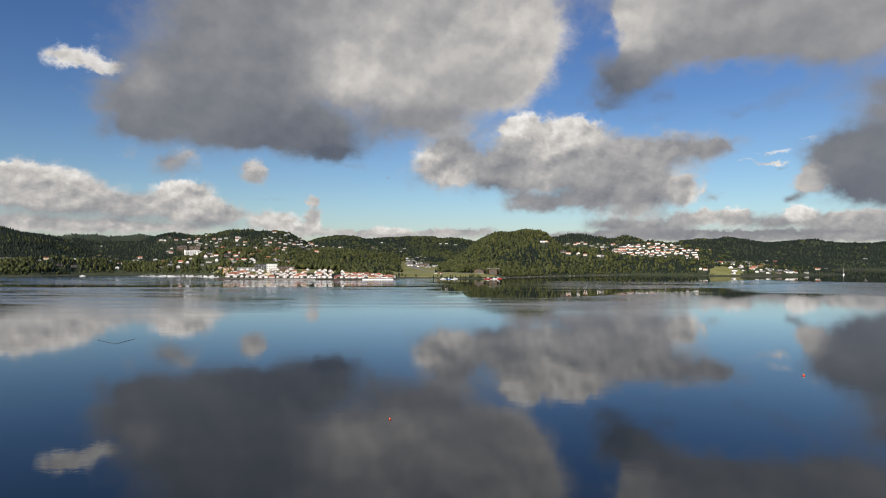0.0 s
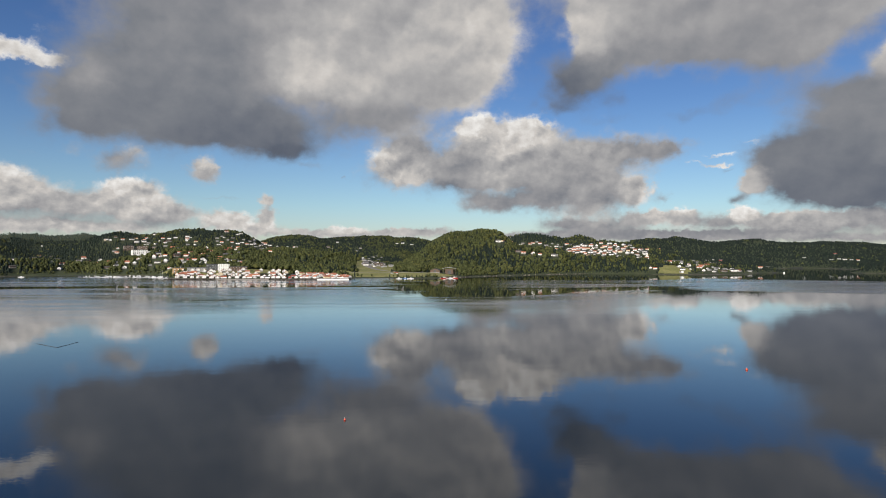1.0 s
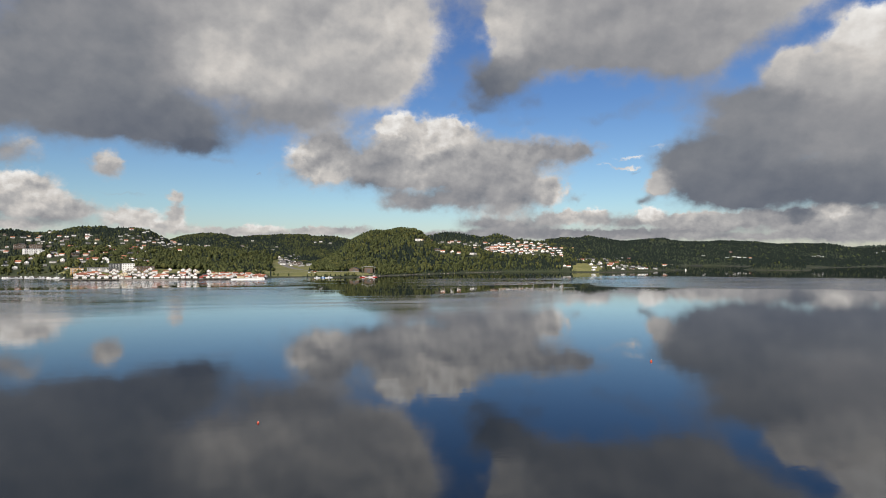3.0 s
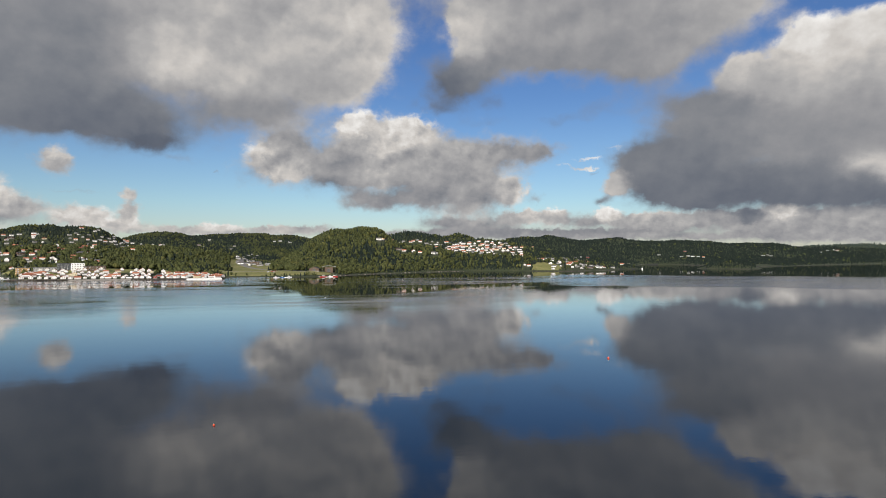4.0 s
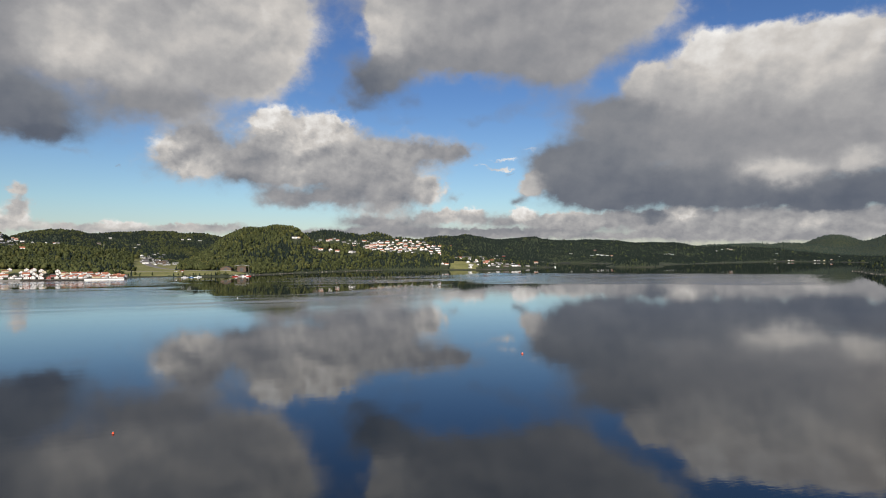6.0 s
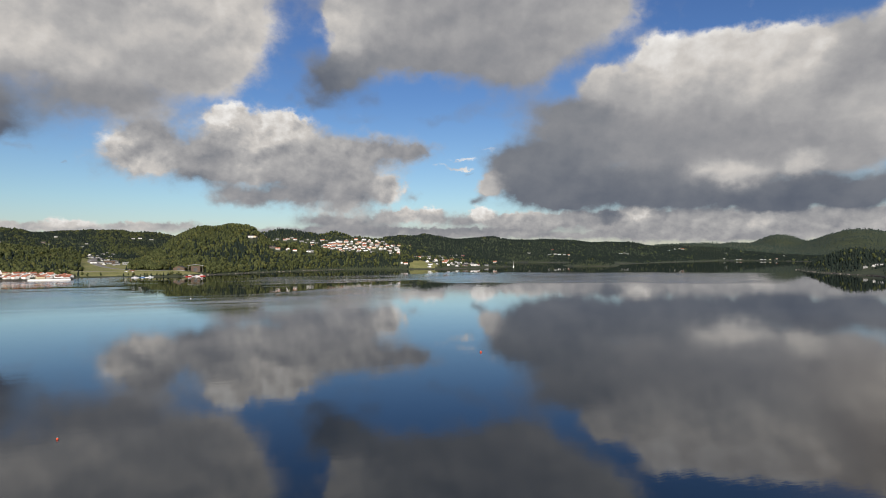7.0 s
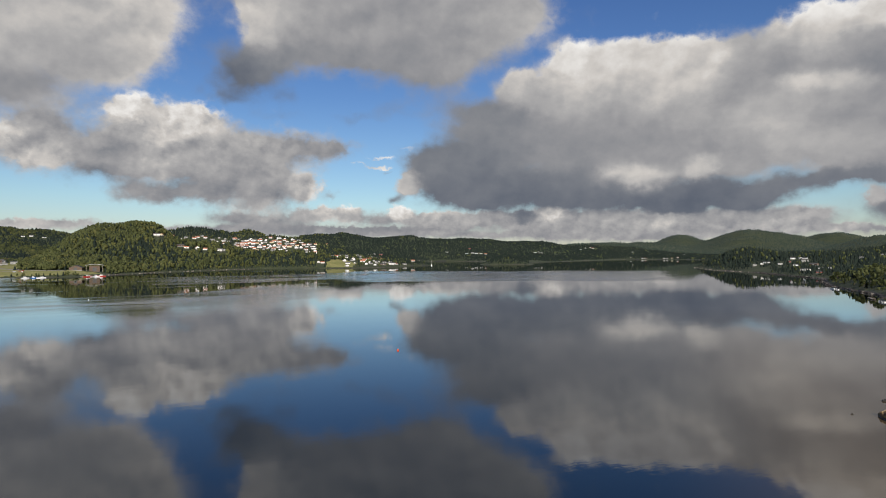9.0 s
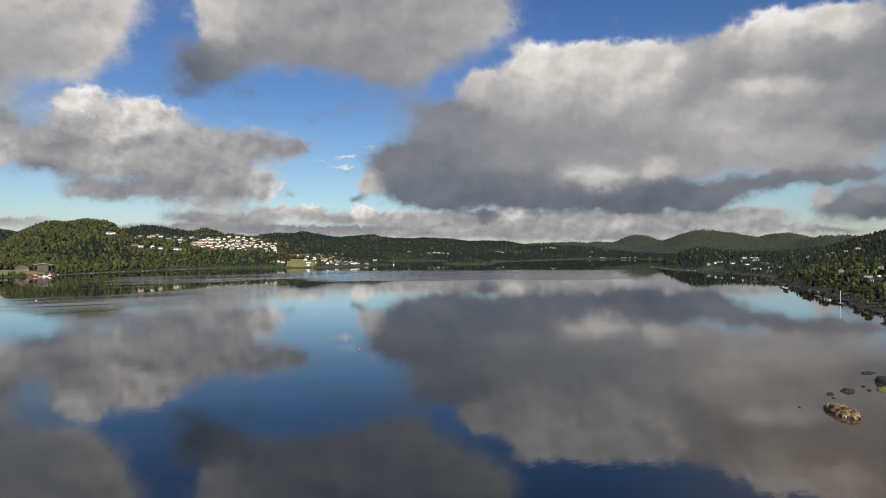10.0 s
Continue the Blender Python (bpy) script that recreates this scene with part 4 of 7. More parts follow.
# ---- materials ----
def surface(name, colours, scale=1.0, rough=0.8, bump=0.0, metal=0.0, island=0.0, fine=8.0, spec=0.5, per_object=0.0, through_light=0.0):
    """A procedural surface: colours spread by noise at two sizes, with optional change per island or per object."""
    m = bpy.data.materials.new(name)
    m.use_nodes = True
    g = Nodes(m.node_tree)
    at = g.add("ShaderNodeTexCoord").outputs["Object"]
    n1 = g.noise(at, scale, 4.0, 0.6)
    n2 = g.noise(at, scale * fine, 3.0, 0.6)
    f = g.math("MULTIPLY_ADD", n2, 0.35, g.math("MULTIPLY", n1, 0.65))
    f = g.remap(f, 0.3, 0.7, smooth=False)
    if island or per_object:
        if per_object:
            r = g.add("ShaderNodeObjectInfo").outputs["Random"]
        else:
            r = g.add("ShaderNodeNewGeometry").outputs["Random Per Island"]
        k = island or per_object
        f = g.math("ADD", g.math("MULTIPLY", r, k), g.math("MULTIPLY", f, 1 - k))
    steps = len(colours) - 1
    col = g.ramp(f, [(i / max(steps, 1), c) for i, c in enumerate(colours)])
    p = g.add("ShaderNodeBsdfPrincipled")
    g.put(p.inputs["Base Color"], col)
    p.inputs["Roughness"].default_value = rough
    p.inputs["Metallic"].default_value = metal
    p.inputs["Specular IOR Level"].default_value = spec
    if bump:
        b = g.add("ShaderNodeBump")
        b.inputs["Strength"].default_value = bump
        b.inputs["Distance"].default_value = 0.5 / scale
        g.put(b.inputs["Height"], n2)
        g.put(p.inputs["Normal"], b.outputs[0])
    shader = p.outputs[0]
    if through_light:
        t = g.add("ShaderNodeBsdfTranslucent")
        g.put(t.inputs[0], col)
        both = g.add("ShaderNodeMixShader")
        both.inputs[0].default_value = through_light
        g.put(both.inputs[1], shader)
        g.put(both.inputs[2], t.outputs[0])
        shader = both.outputs[0]
    g.put(g.add("ShaderNodeOutputMaterial").inputs[0], shader)
    return m


def water_surface():
    m = bpy.data.materials.new("fjord_water")
    m.use_nodes = True
    g = Nodes(m.node_tree)
    at = g.add("ShaderNodeNewGeometry").outputs["Position"]
    sep = g.add("ShaderNodeSeparateXYZ")
    g.put(sep.inputs[0], at)
    x, y = sep.outputs[0], sep.outputs[1]
    # breeze: wind-ruffled strips along the far shore between glassy calm lanes
    wob = g.noise(g.vec("MULTIPLY", at, (0.004, 0.016, 0.0)), 1.0, 4.0, 0.55)
    off = g.math("ADD", y, g.math("MULTIPLY", g.math("SUBTRACT", wob, 0.5), 90.0))
    far = g.remap(off, 250.0, 440.0, 0.0, 0.85)
    side = g.math("ADD", g.math("DIVIDE", x, y), g.math("MULTIPLY", g.math("SUBTRACT", wob, 0.5), 0.12))
    west = g.remap(side, 0.01, -0.03)
    lane = g.math("MULTIPLY", g.math("MULTIPLY", g.remap(off, 640.0, 650.0), g.remap(off, 684.0, 672.0)), west)
    lee = g.math("MULTIPLY", g.math("SUBTRACT", 1.0, west), g.remap(side, 0.50, 0.44))
    rim = g.remap(side, 0.18, 0.44, 478.0, 562.0, smooth=False)
    lee = g.math("MULTIPLY", lee, g.remap(g.math("SUBTRACT", off, rim), 0.0, 14.0))
    tongue = g.math("MULTIPLY", g.math("MULTIPLY", g.remap(off, 610.0, 650.0), g.remap(off, 860.0, 800.0)), g.remap(side, 0.10, 0.20, 0.0, 0.85))
    lee = g.math("MULTIPLY", lee, g.math("SUBTRACT", 1.0, tongue))
    streak = g.remap(g.noise(g.vec("MULTIPLY", at, (0.0035, 0.022, 0.0)), 1.0, 3.0, 0.5), 0.54, 0.66)
    lee = g.math("MULTIPLY", lee, g.math("SUBTRACT", 1.0, g.math("MULTIPLY", streak, 0.75)))
    calm = g.math("MAXIMUM", lane, lee)
    deep = g.math("ADD", g.math("MULTIPLY", x, 0.602), g.math("MULTIPLY", off, 0.799))
    east = g.remap(side, 0.36, 0.47)
    band = g.math("MULTIPLY", g.math("MULTIPLY", g.remap(deep, 600.0, 640.0), g.remap(deep, 1010.0, 930.0)), g.remap(side, 1.6, 1.1))
    calm = g.math("MAXIMUM", calm, g.math("MULTIPLY", east, g.math("SUBTRACT", 1.0, band)))
    ruffle = g.math("MULTIPLY", far, g.math("SUBTRACT", 1.0, calm))
    patch = g.remap(g.noise(g.vec("MULTIPLY", at, (0.002, 0.012, 0.0)), 1.0, 4.0, 0.5), 0.3, 0.55, 0.55, 1.0)
    lines = g.remap(g.noise(g.vec("MULTIPLY", at, (0.006, 0.06, 0.0)), 1.0, 4.0, 0.6), 0.35, 0.62, 0.35, 1.0)
    ruffle = g.math("MULTIPLY", g.math("MULTIPLY", ruffle, patch), lines)
    rough = g.math("MULTIPLY_ADD", ruffle, 0.25, 0.012)
    swell = g.noise(g.vec("MULTIPLY", at, (0.05, 0.12, 0.0)), 1.0, 3.0, 0.5)
    chop = g.noise(g.vec("MULTIPLY", at, (0.5, 0.9, 0.0)), 1.0, 3.0, 0.6)
    height = g.math("MULTIPLY_ADD", chop, 0.0042, g.math("MULTIPLY", swell, 0.011))
    b = g.add("ShaderNodeBump")
    b.inputs["Strength"].default_value, b.inputs["Distance"].default_value = 1.0, 1.0
    g.put(b.inputs["Height"], height)
    body = g.add("ShaderNodeBsdfDiffuse")
    # the water's body colour turns brown towards the eastern shore
    near = g.math("MULTIPLY", g.remap(x, -20.0, 40.0), g.remap(g.vec("LENGTH", at), 420.0, 200.0))
    shallow = g.math("MULTIPLY", g.remap(g.math("SUBTRACT", x, g.math("MULTIPLY", y, 1.35)), -5.0, 55.0), near)
    g.put(body.inputs["Color"], g.mix(shallow, (0.006, 0.014, 0.024), (0.085, 0.062, 0.036)))
    gloss = g.add("ShaderNodeBsdfGlossy")
    g.put(gloss.inputs["Roughness"], rough)
    g.put(gloss.inputs["Normal"], b.outputs[0])
    f = g.add("ShaderNodeFresnel")
    f.inputs["IOR"].default_value = 1.333
    share = g.ramp(f.outputs[0], [(0.02, (0.03, 0.03, 0.03)), (0.12, (0.168, 0.168, 0.168)), (0.38, (0.52, 0.52, 0.52)), (0.60, (0.92, 0.92, 0.92)), (0.9, (1, 1, 1))])
    both = g.add("ShaderNodeMixShader")
    g.put(both.inputs[0], share)
    g.put(both.inputs[1], body.outputs[0])
    g.put(both.inputs[2], gloss.outputs[0])
    g.put(g.add("ShaderNodeOutputMaterial").inputs[0], both.outputs[0])
    return m


def land_surface():
    """Forest floor that gives way to bare rock along the waterline."""
    m = bpy.data.materials.new("shore_ground")
    m.use_nodes = True
    g = Nodes(m.node_tree)
    at = g.add("ShaderNodeNewGeometry").outputs["Position"]
    sep = g.add("ShaderNodeSeparateXYZ")
    g.put(sep.inputs[0], at)
    n1, n2, n3 = g.noise(at, 0.03, 4.0, 0.6), g.noise(at, 0.35, 4.0, 0.65), g.noise(at, 0.012, 3.0, 0.5)
    floor = g.ramp(g.math("MULTIPLY_ADD", n2, 0.4, g.math("MULTIPLY", n1, 0.6)), [(0.3, (0.022, 0.032, 0.014)), (0.5, (0.042, 0.054, 0.022)), (0.7, (0.075, 0.082, 0.036))])
    rock = g.ramp(n2, [(0.3, (0.022, 0.019, 0.016)), (0.5, (0.085, 0.072, 0.056)), (0.7, (0.20, 0.175, 0.14))])
    line = g.math("MULTIPLY_ADD", n3, 5.0, g.math("MULTIPLY_ADD", n2, 1.5, -3.0))
    bare = g.remap(g.math("SUBTRACT", sep.outputs[2], line), -0.3, 0.5, 1.0, 0.0)
    p = g.add("ShaderNodeBsdfPrincipled")
    g.put(p.inputs["Base Color"], g.mix(bare, floor, rock))
    p.inputs["Roughness"].default_value = 0.92
    b = g.add("ShaderNodeBump")
    b.inputs["Strength"].default_value, b.inputs["Distance"].default_value = 0.5, 1.0
    g.put(b.inputs["Height"], n2)
    g.put(p.inputs["Normal"], b.outputs[0])
    g.put(g.add("ShaderNodeOutputMaterial").inputs[0], p.outputs[0])
    return m


M = dict(
    water=water_surface(),
    land=land_surface(),
    meadow=surface("meadow_grass", [(0.13, 0.14, 0.04), (0.24, 0.235, 0.075), (0.36, 0.31, 0.13)], 0.04, 0.95, 0.2),
    seabed=surface("sea_bed", [(0.02, 0.025, 0.02), (0.05, 0.05, 0.04)], 0.1, 0.9),
    leaf=surface("broadleaf_foliage", [(0.034, 0.042, 0.017), (0.072, 0.086, 0.031), (0.118, 0.132, 0.048), (0.185, 0.190, 0.075)], 0.02, 0.75, 0, island=0.55, spec=0.25, through_light=0.38),
    # conifer colour with cloud shade and some haze blue put in
    shadeneedle=surface("shaded_conifer_foliage", [(0.008, 0.014, 0.011), (0.016, 0.025, 0.019), (0.030, 0.043, 0.029)], 0.02, 0.8, 0, island=0.6, spec=0.2),
    # leaf colours again, brighter, to lift crowns that render dark
    paleleaf=surface("pale_leaf_foliage", [(0.065, 0.073, 0.024), (0.115, 0.124, 0.040), (0.175, 0.178, 0.060), (0.24, 0.225, 0.085)], 0.02, 0.75, 0, island=0.6, spec=0.25, through_light=0.5),
    # bluish, paler foliage: distance haze put into the colour
    hazefoliage=surface("haze_tinted_foliage", [(0.028, 0.042, 0.036), (0.042, 0.060, 0.048), (0.070, 0.088, 0.062)], 0.004, 0.85, 0, island=0.25, spec=0.2),
    palerock=surface("pale_shore_rock", [(0.10, 0.09, 0.075), (0.26, 0.23, 0.19), (0.42, 0.38, 0.32)], 0.4, 0.9, 0.4, island=0.4),
    bark=surface("bark", [(0.06, 0.045, 0.03), (0.16, 0.13, 0.10)], 3.0, 0.9, 0.5),
    white=surface("white_painted_boards", [(0.70, 0.69, 0.67), (0.78, 0.775, 0.76), (0.84, 0.835, 0.82)], 0.6, 0.6, 0.1, per_object=0.5),
    cream=surface("cream_painted_boards", [(0.55, 0.46, 0.28), (0.68, 0.60, 0.42)], 0.6, 0.6, 0.1),
    ochre=surface("ochre_cladding", [(0.35, 0.19, 0.06), (0.50, 0.29, 0.09)], 0.6, 0.7, 0.1),
    red=surface("red_painted_boards", [(0.22, 0.03, 0.02), (0.36, 0.06, 0.04)], 0.8, 0.7, 0.1),
    brown=surface("brown_stained_boards", [(0.06, 0.04, 0.028), (0.15, 0.10, 0.07)], 0.8, 0.8, 0.2),
    grey=surface("grey_render", [(0.22, 0.22, 0.22), (0.36, 0.36, 0.35)], 0.5, 0.8, 0.1),
    dark=surface("dark_cladding", [(0.03, 0.033, 0.038), (0.08, 0.085, 0.09)], 0.5, 0.6, 0.1),
    tile=surface("orange_clay_tiles", [(0.15, 0.065, 0.045), (0.34, 0.125, 0.072), (0.46, 0.18, 0.105), (0.54, 0.26, 0.165)], 0.5, 0.8, 0.4, per_object=0.7),
    slate=surface("dark_grey_tiles", [(0.045, 0.045, 0.05), (0.10, 0.096, 0.095), (0.19, 0.165, 0.15)], 0.5, 0.7, 0.4, per_object=0.6),
    glass=surface("window_glass", [(0.015, 0.02, 0.025), (0.04, 0.05, 0.06)], 0.3, 0.08),
    stone=surface("foundation_stone", [(0.14, 0.13, 0.12), (0.32, 0.30, 0.28)], 0.7, 0.9, 0.4),
    timber=surface("weathered_timber", [(0.10, 0.085, 0.07), (0.24, 0.21, 0.18)], 0.8, 0.9, 0.3),
    hull=surface("white_hull_paint", [(0.68, 0.68, 0.68), (0.82, 0.82, 0.82)], 0.8, 0.25),
    redhull=surface("red_hull_paint", [(0.30, 0.025, 0.02), (0.42, 0.045, 0.035)], 0.8, 0.35),
    bluehull=surface("blue_hull_paint", [(0.02, 0.10, 0.30), (0.04, 0.16, 0.42)], 0.8, 0.3),
    orange=surface("red_orange_plastic", [(0.62, 0.06, 0.025), (0.78, 0.12, 0.05)], 3.0, 0.45),
    metal=surface("galvanised_metal", [(0.4, 0.4, 0.4), (0.6, 0.6, 0.6)], 1.0, 0.4, 0, 0.9),
    rock=surface("lichen_rock", [(0.025, 0.018, 0.012), (0.11, 0.07, 0.035), (0.38, 0.26, 0.12), (0.62, 0.52, 0.36), (0.76, 0.71, 0.62)], 0.32, 0.9, 0.8, fine=5.0),
    wetrock=surface("wet_dark_rock", [(0.012, 0.011, 0.010), (0.05, 0.042, 0.034)], 0.8, 0.45, 0.6),
    weed=surface("yellow_green_weed", [(0.10, 0.11, 0.02), (0.26, 0.27, 0.06)], 1.0, 0.8, 0.4),
)


def mesh_of(name, bm, material):
    me = bpy.data.meshes.new(name)
    bm.to_mesh(me)
    bm.free()
    me.materials.append(material)
    return me


def part(name, bm, material, parent, label=""):
    """Links a bmesh (or a ready mesh) as one mesh object under a thing or a part."""
    me = bm if isinstance(bm, bpy.types.Mesh) else mesh_of(name, bm, material)
    ob = new(name, me)
    ob.parent = parent
    if label:
        ob["label"] = label
    return ob


def box(bm, x0, x1, y0, y1, z0, z1):
    v = [bm.verts.new((x, y, z)) for z in (z0, z1) for x, y in ((x0, y0), (x1, y0), (x1, y1), (x0, y1))]
    for f in ((3, 2, 1, 0), (4, 5, 6, 7), (0, 1, 5, 4), (1, 2, 6, 5), (2, 3, 7, 6), (3, 0, 4, 7)):
        bm.faces.new([v[i] for i in f])
    return v


def boxed(*dims):
    bm = bmesh.new()
    box(bm, *dims)
    return bm


def prism(profile, y0, y1):
    """A closed x-z profile drawn out along y."""
    bm = bmesh.new()
    a = [bm.verts.new((x, y0, z)) for x, z in profile]
    b = [bm.verts.new((x, y1, z)) for x, z in profile]
    bm.faces.new(a)
    bm.faces.new(b[::-1])
    for i in range(len(a)):
        j = (i + 1) % len(a)
        bm.faces.new((a[j], a[i], b[i], b[j]))
    bmesh.ops.recalc_face_normals(bm, faces=bm.faces[:])
    return bm

# ---- terrain ----
# the coast of the fjord in plan (metres), the camera hovers over the water at the origin
COAST_WEST = [(-2400, 700), (-1100, 900), (-703, 979), (-663, 1013), (-635, 1080), (-572, 1125), (-490, 1085), (-415, 1085), (-360, 985), (-321, 893),
              (-250, 872), (-179, 872), (-112, 860), (-72, 860), (-66, 925), (-20, 930), (5, 912), (55, 910), (102, 964), (166, 1030),
              (258, 1100), (352, 1150), (454, 1125), (480, 1085), (534, 1060), (633, 1090), (700, 1170), (769, 1176), (800, 1300), (900, 1500)]
COAST_EAST = [(1123, 1720), (1191, 1640), (1180, 1320), (1300, 1330), (1518, 1429), (1919, 1568), (1960, 1420), (1930, 1250), (1960, 1050), (2150, 850),
              (1700, 760), (1250, 740), (1010, 675), (978, 640), (883, 555), (824, 455), (741, 366), (690, 310), (600, 268), (548, 240),
              (498, 200), (448, 165), (396, 138), (339, 107), (300, 60), (240, -60), (150, -220), (0, -330), (-400, -420), (-2400, -500)]
COAST = np.array(COAST_WEST + COAST_EAST, float)
RING = np.vstack([COAST, [(-9000, -500), (-9000, -9000), (9000, -9000), (9000, 9000), (-9000, 9000), (-9000, 700)]])
ISLE = (965.0, 1150.0, 66.0, 62.0)  # centre and half sizes


def coast_distance(x, y):
    """Metres inland of the nearest coast (minus: out on the water)."""
    x, y = np.atleast_1d(np.asarray(x, float)), np.atleast_1d(np.asarray(y, float))
    best = np.full(x.shape, 1e9)
    for (ax, ay), (bx, by) in zip(COAST[:-1], COAST[1:]):
        dx, dy = bx - ax, by - ay
        s = np.clip(((x - ax) * dx + (y - ay) * dy) / (dx * dx + dy * dy), 0, 1)
        best = np.minimum(best, np.hypot(x - ax - s * dx, y - ay - s * dy))
    inside = np.zeros(x.shape, bool)
    for (ax, ay), (bx, by) in zip(RING, np.roll(RING, -1, 0)):
        if ay != by:
            inside ^= ((ay > y) != (by > y)) & (x < (bx - ax) * (y - ay) / (by - ay) + ax)
    d = np.where(inside, best, -best)
    ix, iy, ia, ib = ISLE
    isle = (1 - np.hypot((x - ix) / ia, (y - iy) / ib)) * min(ia, ib)
    return np.maximum(d, isle)


def wave(x, y, size, seed):
    """Cheap smooth noise, about -1 to 1."""
    r = np.random.RandomState(seed)
    total = np.zeros_like(x)
    for k in range(6):
        a, p, q = r.uniform(0, 2 * math.pi), r.uniform(0, 6.3), r.uniform(0.7, 1.9)
        total += np.sin((x * math.cos(a) + y * math.sin(a)) * q * 6.283 / size + p) / 6 ** 0.5
    return total


# azimuth (degrees), distance, height, half length across the view, half length along it
HILLS = [(6.4, 1430, 48, 70, 210), (10.0, 1430, 14, 60, 160), (12.5, 1330, 39, 110, 120), (4.4, 1380, 69, 55, 180), (8.2, 1450, 84, 70, 200),
         (11.6, 1740, 81, 105, 160), (14.3, 1720, 58, 60, 150), (16.8, 1700, 79, 60, 150), (21.8, 2300, 61, 110, 250), (19.0, 1500, 57, 150, 170),
         (24.5, 2300, 83, 190, 260), (30.0, 2450, 77, 230, 260), (36.0, 2600, 70, 230, 300)]
HILLS_FAR = [(42.0, 2650, 61, 220, 300), (48.0, 2950, 60, 260, 250), (55.1, 3700, 101, 150, 300), (60.2, 3500, 114, 190, 350), (63.0, 3600, 86, 190, 350),
         (66.4, 4500, 121, 240, 300), (70.2, 3100, 76, 200, 300), (74.5, 1550, 55, 130, 260), (79.0, 1500, 60, 150, 300), (52.0, 3200, 59, 200, 250)]
HILLS_WEST = [(-18.0, 1950, 98, 130, 260), (-24.0, 1900, 81, 110, 240), (-21.0, 1900, 4, 120, 240), (-14.5, 1900, 80, 100, 220), (-36.5, 1750, 83, 160, 250),
         (-33.0, 2000, 71, 110, 250), (-27.5, 3000, 108, 300, 300), (-31.5, 2900, 80, 130, 250), (-20.4, 1900, 59, 70, 200), (-9.0, 2500, 93, 240, 350),
         (-2.0, 2550, 93, 240, 350), (3.0, 2600, 71, 240, 350)]
HILLS_NEAR = [(-9.5, 1300, 34, 90, 140), (-6.0, 1420, 34, 70, 140), (-17.0, 1350, 42, 140, 220), (-31.0, 1330, 20, 120, 160), (59.6, 1250, 28, 75, 110),
         (58.2, 1300, 13, 60, 70), (64.5, 1200, 17, 90, 150), (69.5, 640, 12, 60, 110), (31.5, 1330, 14, 60, 80), (39.8, 1500, 16, 50, 50),
         (21.5, 1260, 12, 60, 60)]


def height(x, y):
    """The ground's height above the water."""
    x, y = np.atleast_1d(np.asarray(x, float)), np.atleast_1d(np.asarray(y, float))
    d = coast_distance(x, y)
    z = np.zeros_like(d)
    for az, dist, top, across, along in HILLS + HILLS_FAR + HILLS_WEST + HILLS_NEAR:
        s, c = math.sin(radians(az)), math.cos(radians(az))
        u, v = x * c - y * s, x * s + y * c - dist
        z = np.maximum(z, 0) ** 1.0
        bump = top * np.exp(-(u / across) ** 2 / 1.4 - (v / along) ** 2 / 1.4)
        z = (z ** 3 + bump ** 3) ** (1 / 3)
    roll = 1 + 0.05 * wave(x, y, 260, 3) + 0.03 * wave(x, y, 90, 4)
    inland = np.clip(d / 70, 0, 1)
    z = z * roll * inland ** 0.8 + 1.1 * (1 - np.exp(-np.clip(d, 0, 60) / 4)) + np.clip(d * 0.085, 0, 4) + np.clip((d - 60) * 0.012, 0, 14)
    return np.where(d > 0, z + 0.25, np.maximum(d * 0.12, -6))


def ground_z(x, y):
    return float(height(x, y)[0])


def spot(az, dist):
    return dist * math.sin(radians(az)), dist * math.cos(radians(az))


# clearings: azimuth, distance, half across, half along
FIELDS = [(-2.0, 985, 48, 45), (-2.2, 1195, 36, 175), (-5.2, 1010, 14, 50), (1.5, 955, 48, 26), (24.6, 1225, 22, 45), (-25.0, 1150, 45, 26), (-21.0, 1120, 40, 26), (-29.5, 2100, 50, 120),
          (71.6, 640, 11, 15), (72.4, 590, 9, 14), (-13.8, 980, 100, 30)]
# where houses stand and trees are few
ESTATES = [(16.5, 1500, 130, 110), (12.0, 1330, 60, 50), (-15.0, 1500, 190, 260), (-20.0, 1550, 150, 260), (-13.5, 930, 140, 60), (-6.5, 905, 60, 50), (27.0, 1270, 80, 90),
           (-1.0, 1400, 45, 180), (-26.0, 1450, 60, 80), (31.0, 1230, 60, 60), (71.5, 800, 60, 110), (63.0, 1000, 70, 60), (30.5, 2350, 50, 50), (44, 2300, 60, 80)]


def zone(x, y, zones):
    """0 outside the zones, up to 1 in their middles."""
    best = np.zeros_like(x)
    for az, dist, across, along in zones:
        s, c = math.sin(radians(az)), math.cos(radians(az))
        u, v = x * c - y * s, x * s + y * c - dist
        best = np.maximum(best, 1.5 - np.hypot(u / across, v / along) * 1.0)
    return np.clip(best * 2, 0, 1)
# ---- end terrain ----


def raw_mesh(name, verts, tris, materials, index=None):
    me = bpy.data.meshes.new(name)
    n = tris.shape[1]
    me.vertices.add(len(verts))
    me.vertices.foreach_set("co", np.ascontiguousarray(verts, np.float32).ravel())
    me.loops.add(tris.size)
    me.loops.foreach_set("vertex_index", np.ascontiguousarray(tris, np.int32).ravel())
    me.polygons.add(len(tris))
    me.polygons.foreach_set("loop_start", np.arange(0, tris.size, n, dtype=np.int32))
    for m in materials:
        me.materials.append(m)
    if index is not None:
        me.polygons.foreach_set("material_index", np.ascontiguousarray(index, np.int32))
    me.update(calc_edges=True)
    me.validate()
    return me


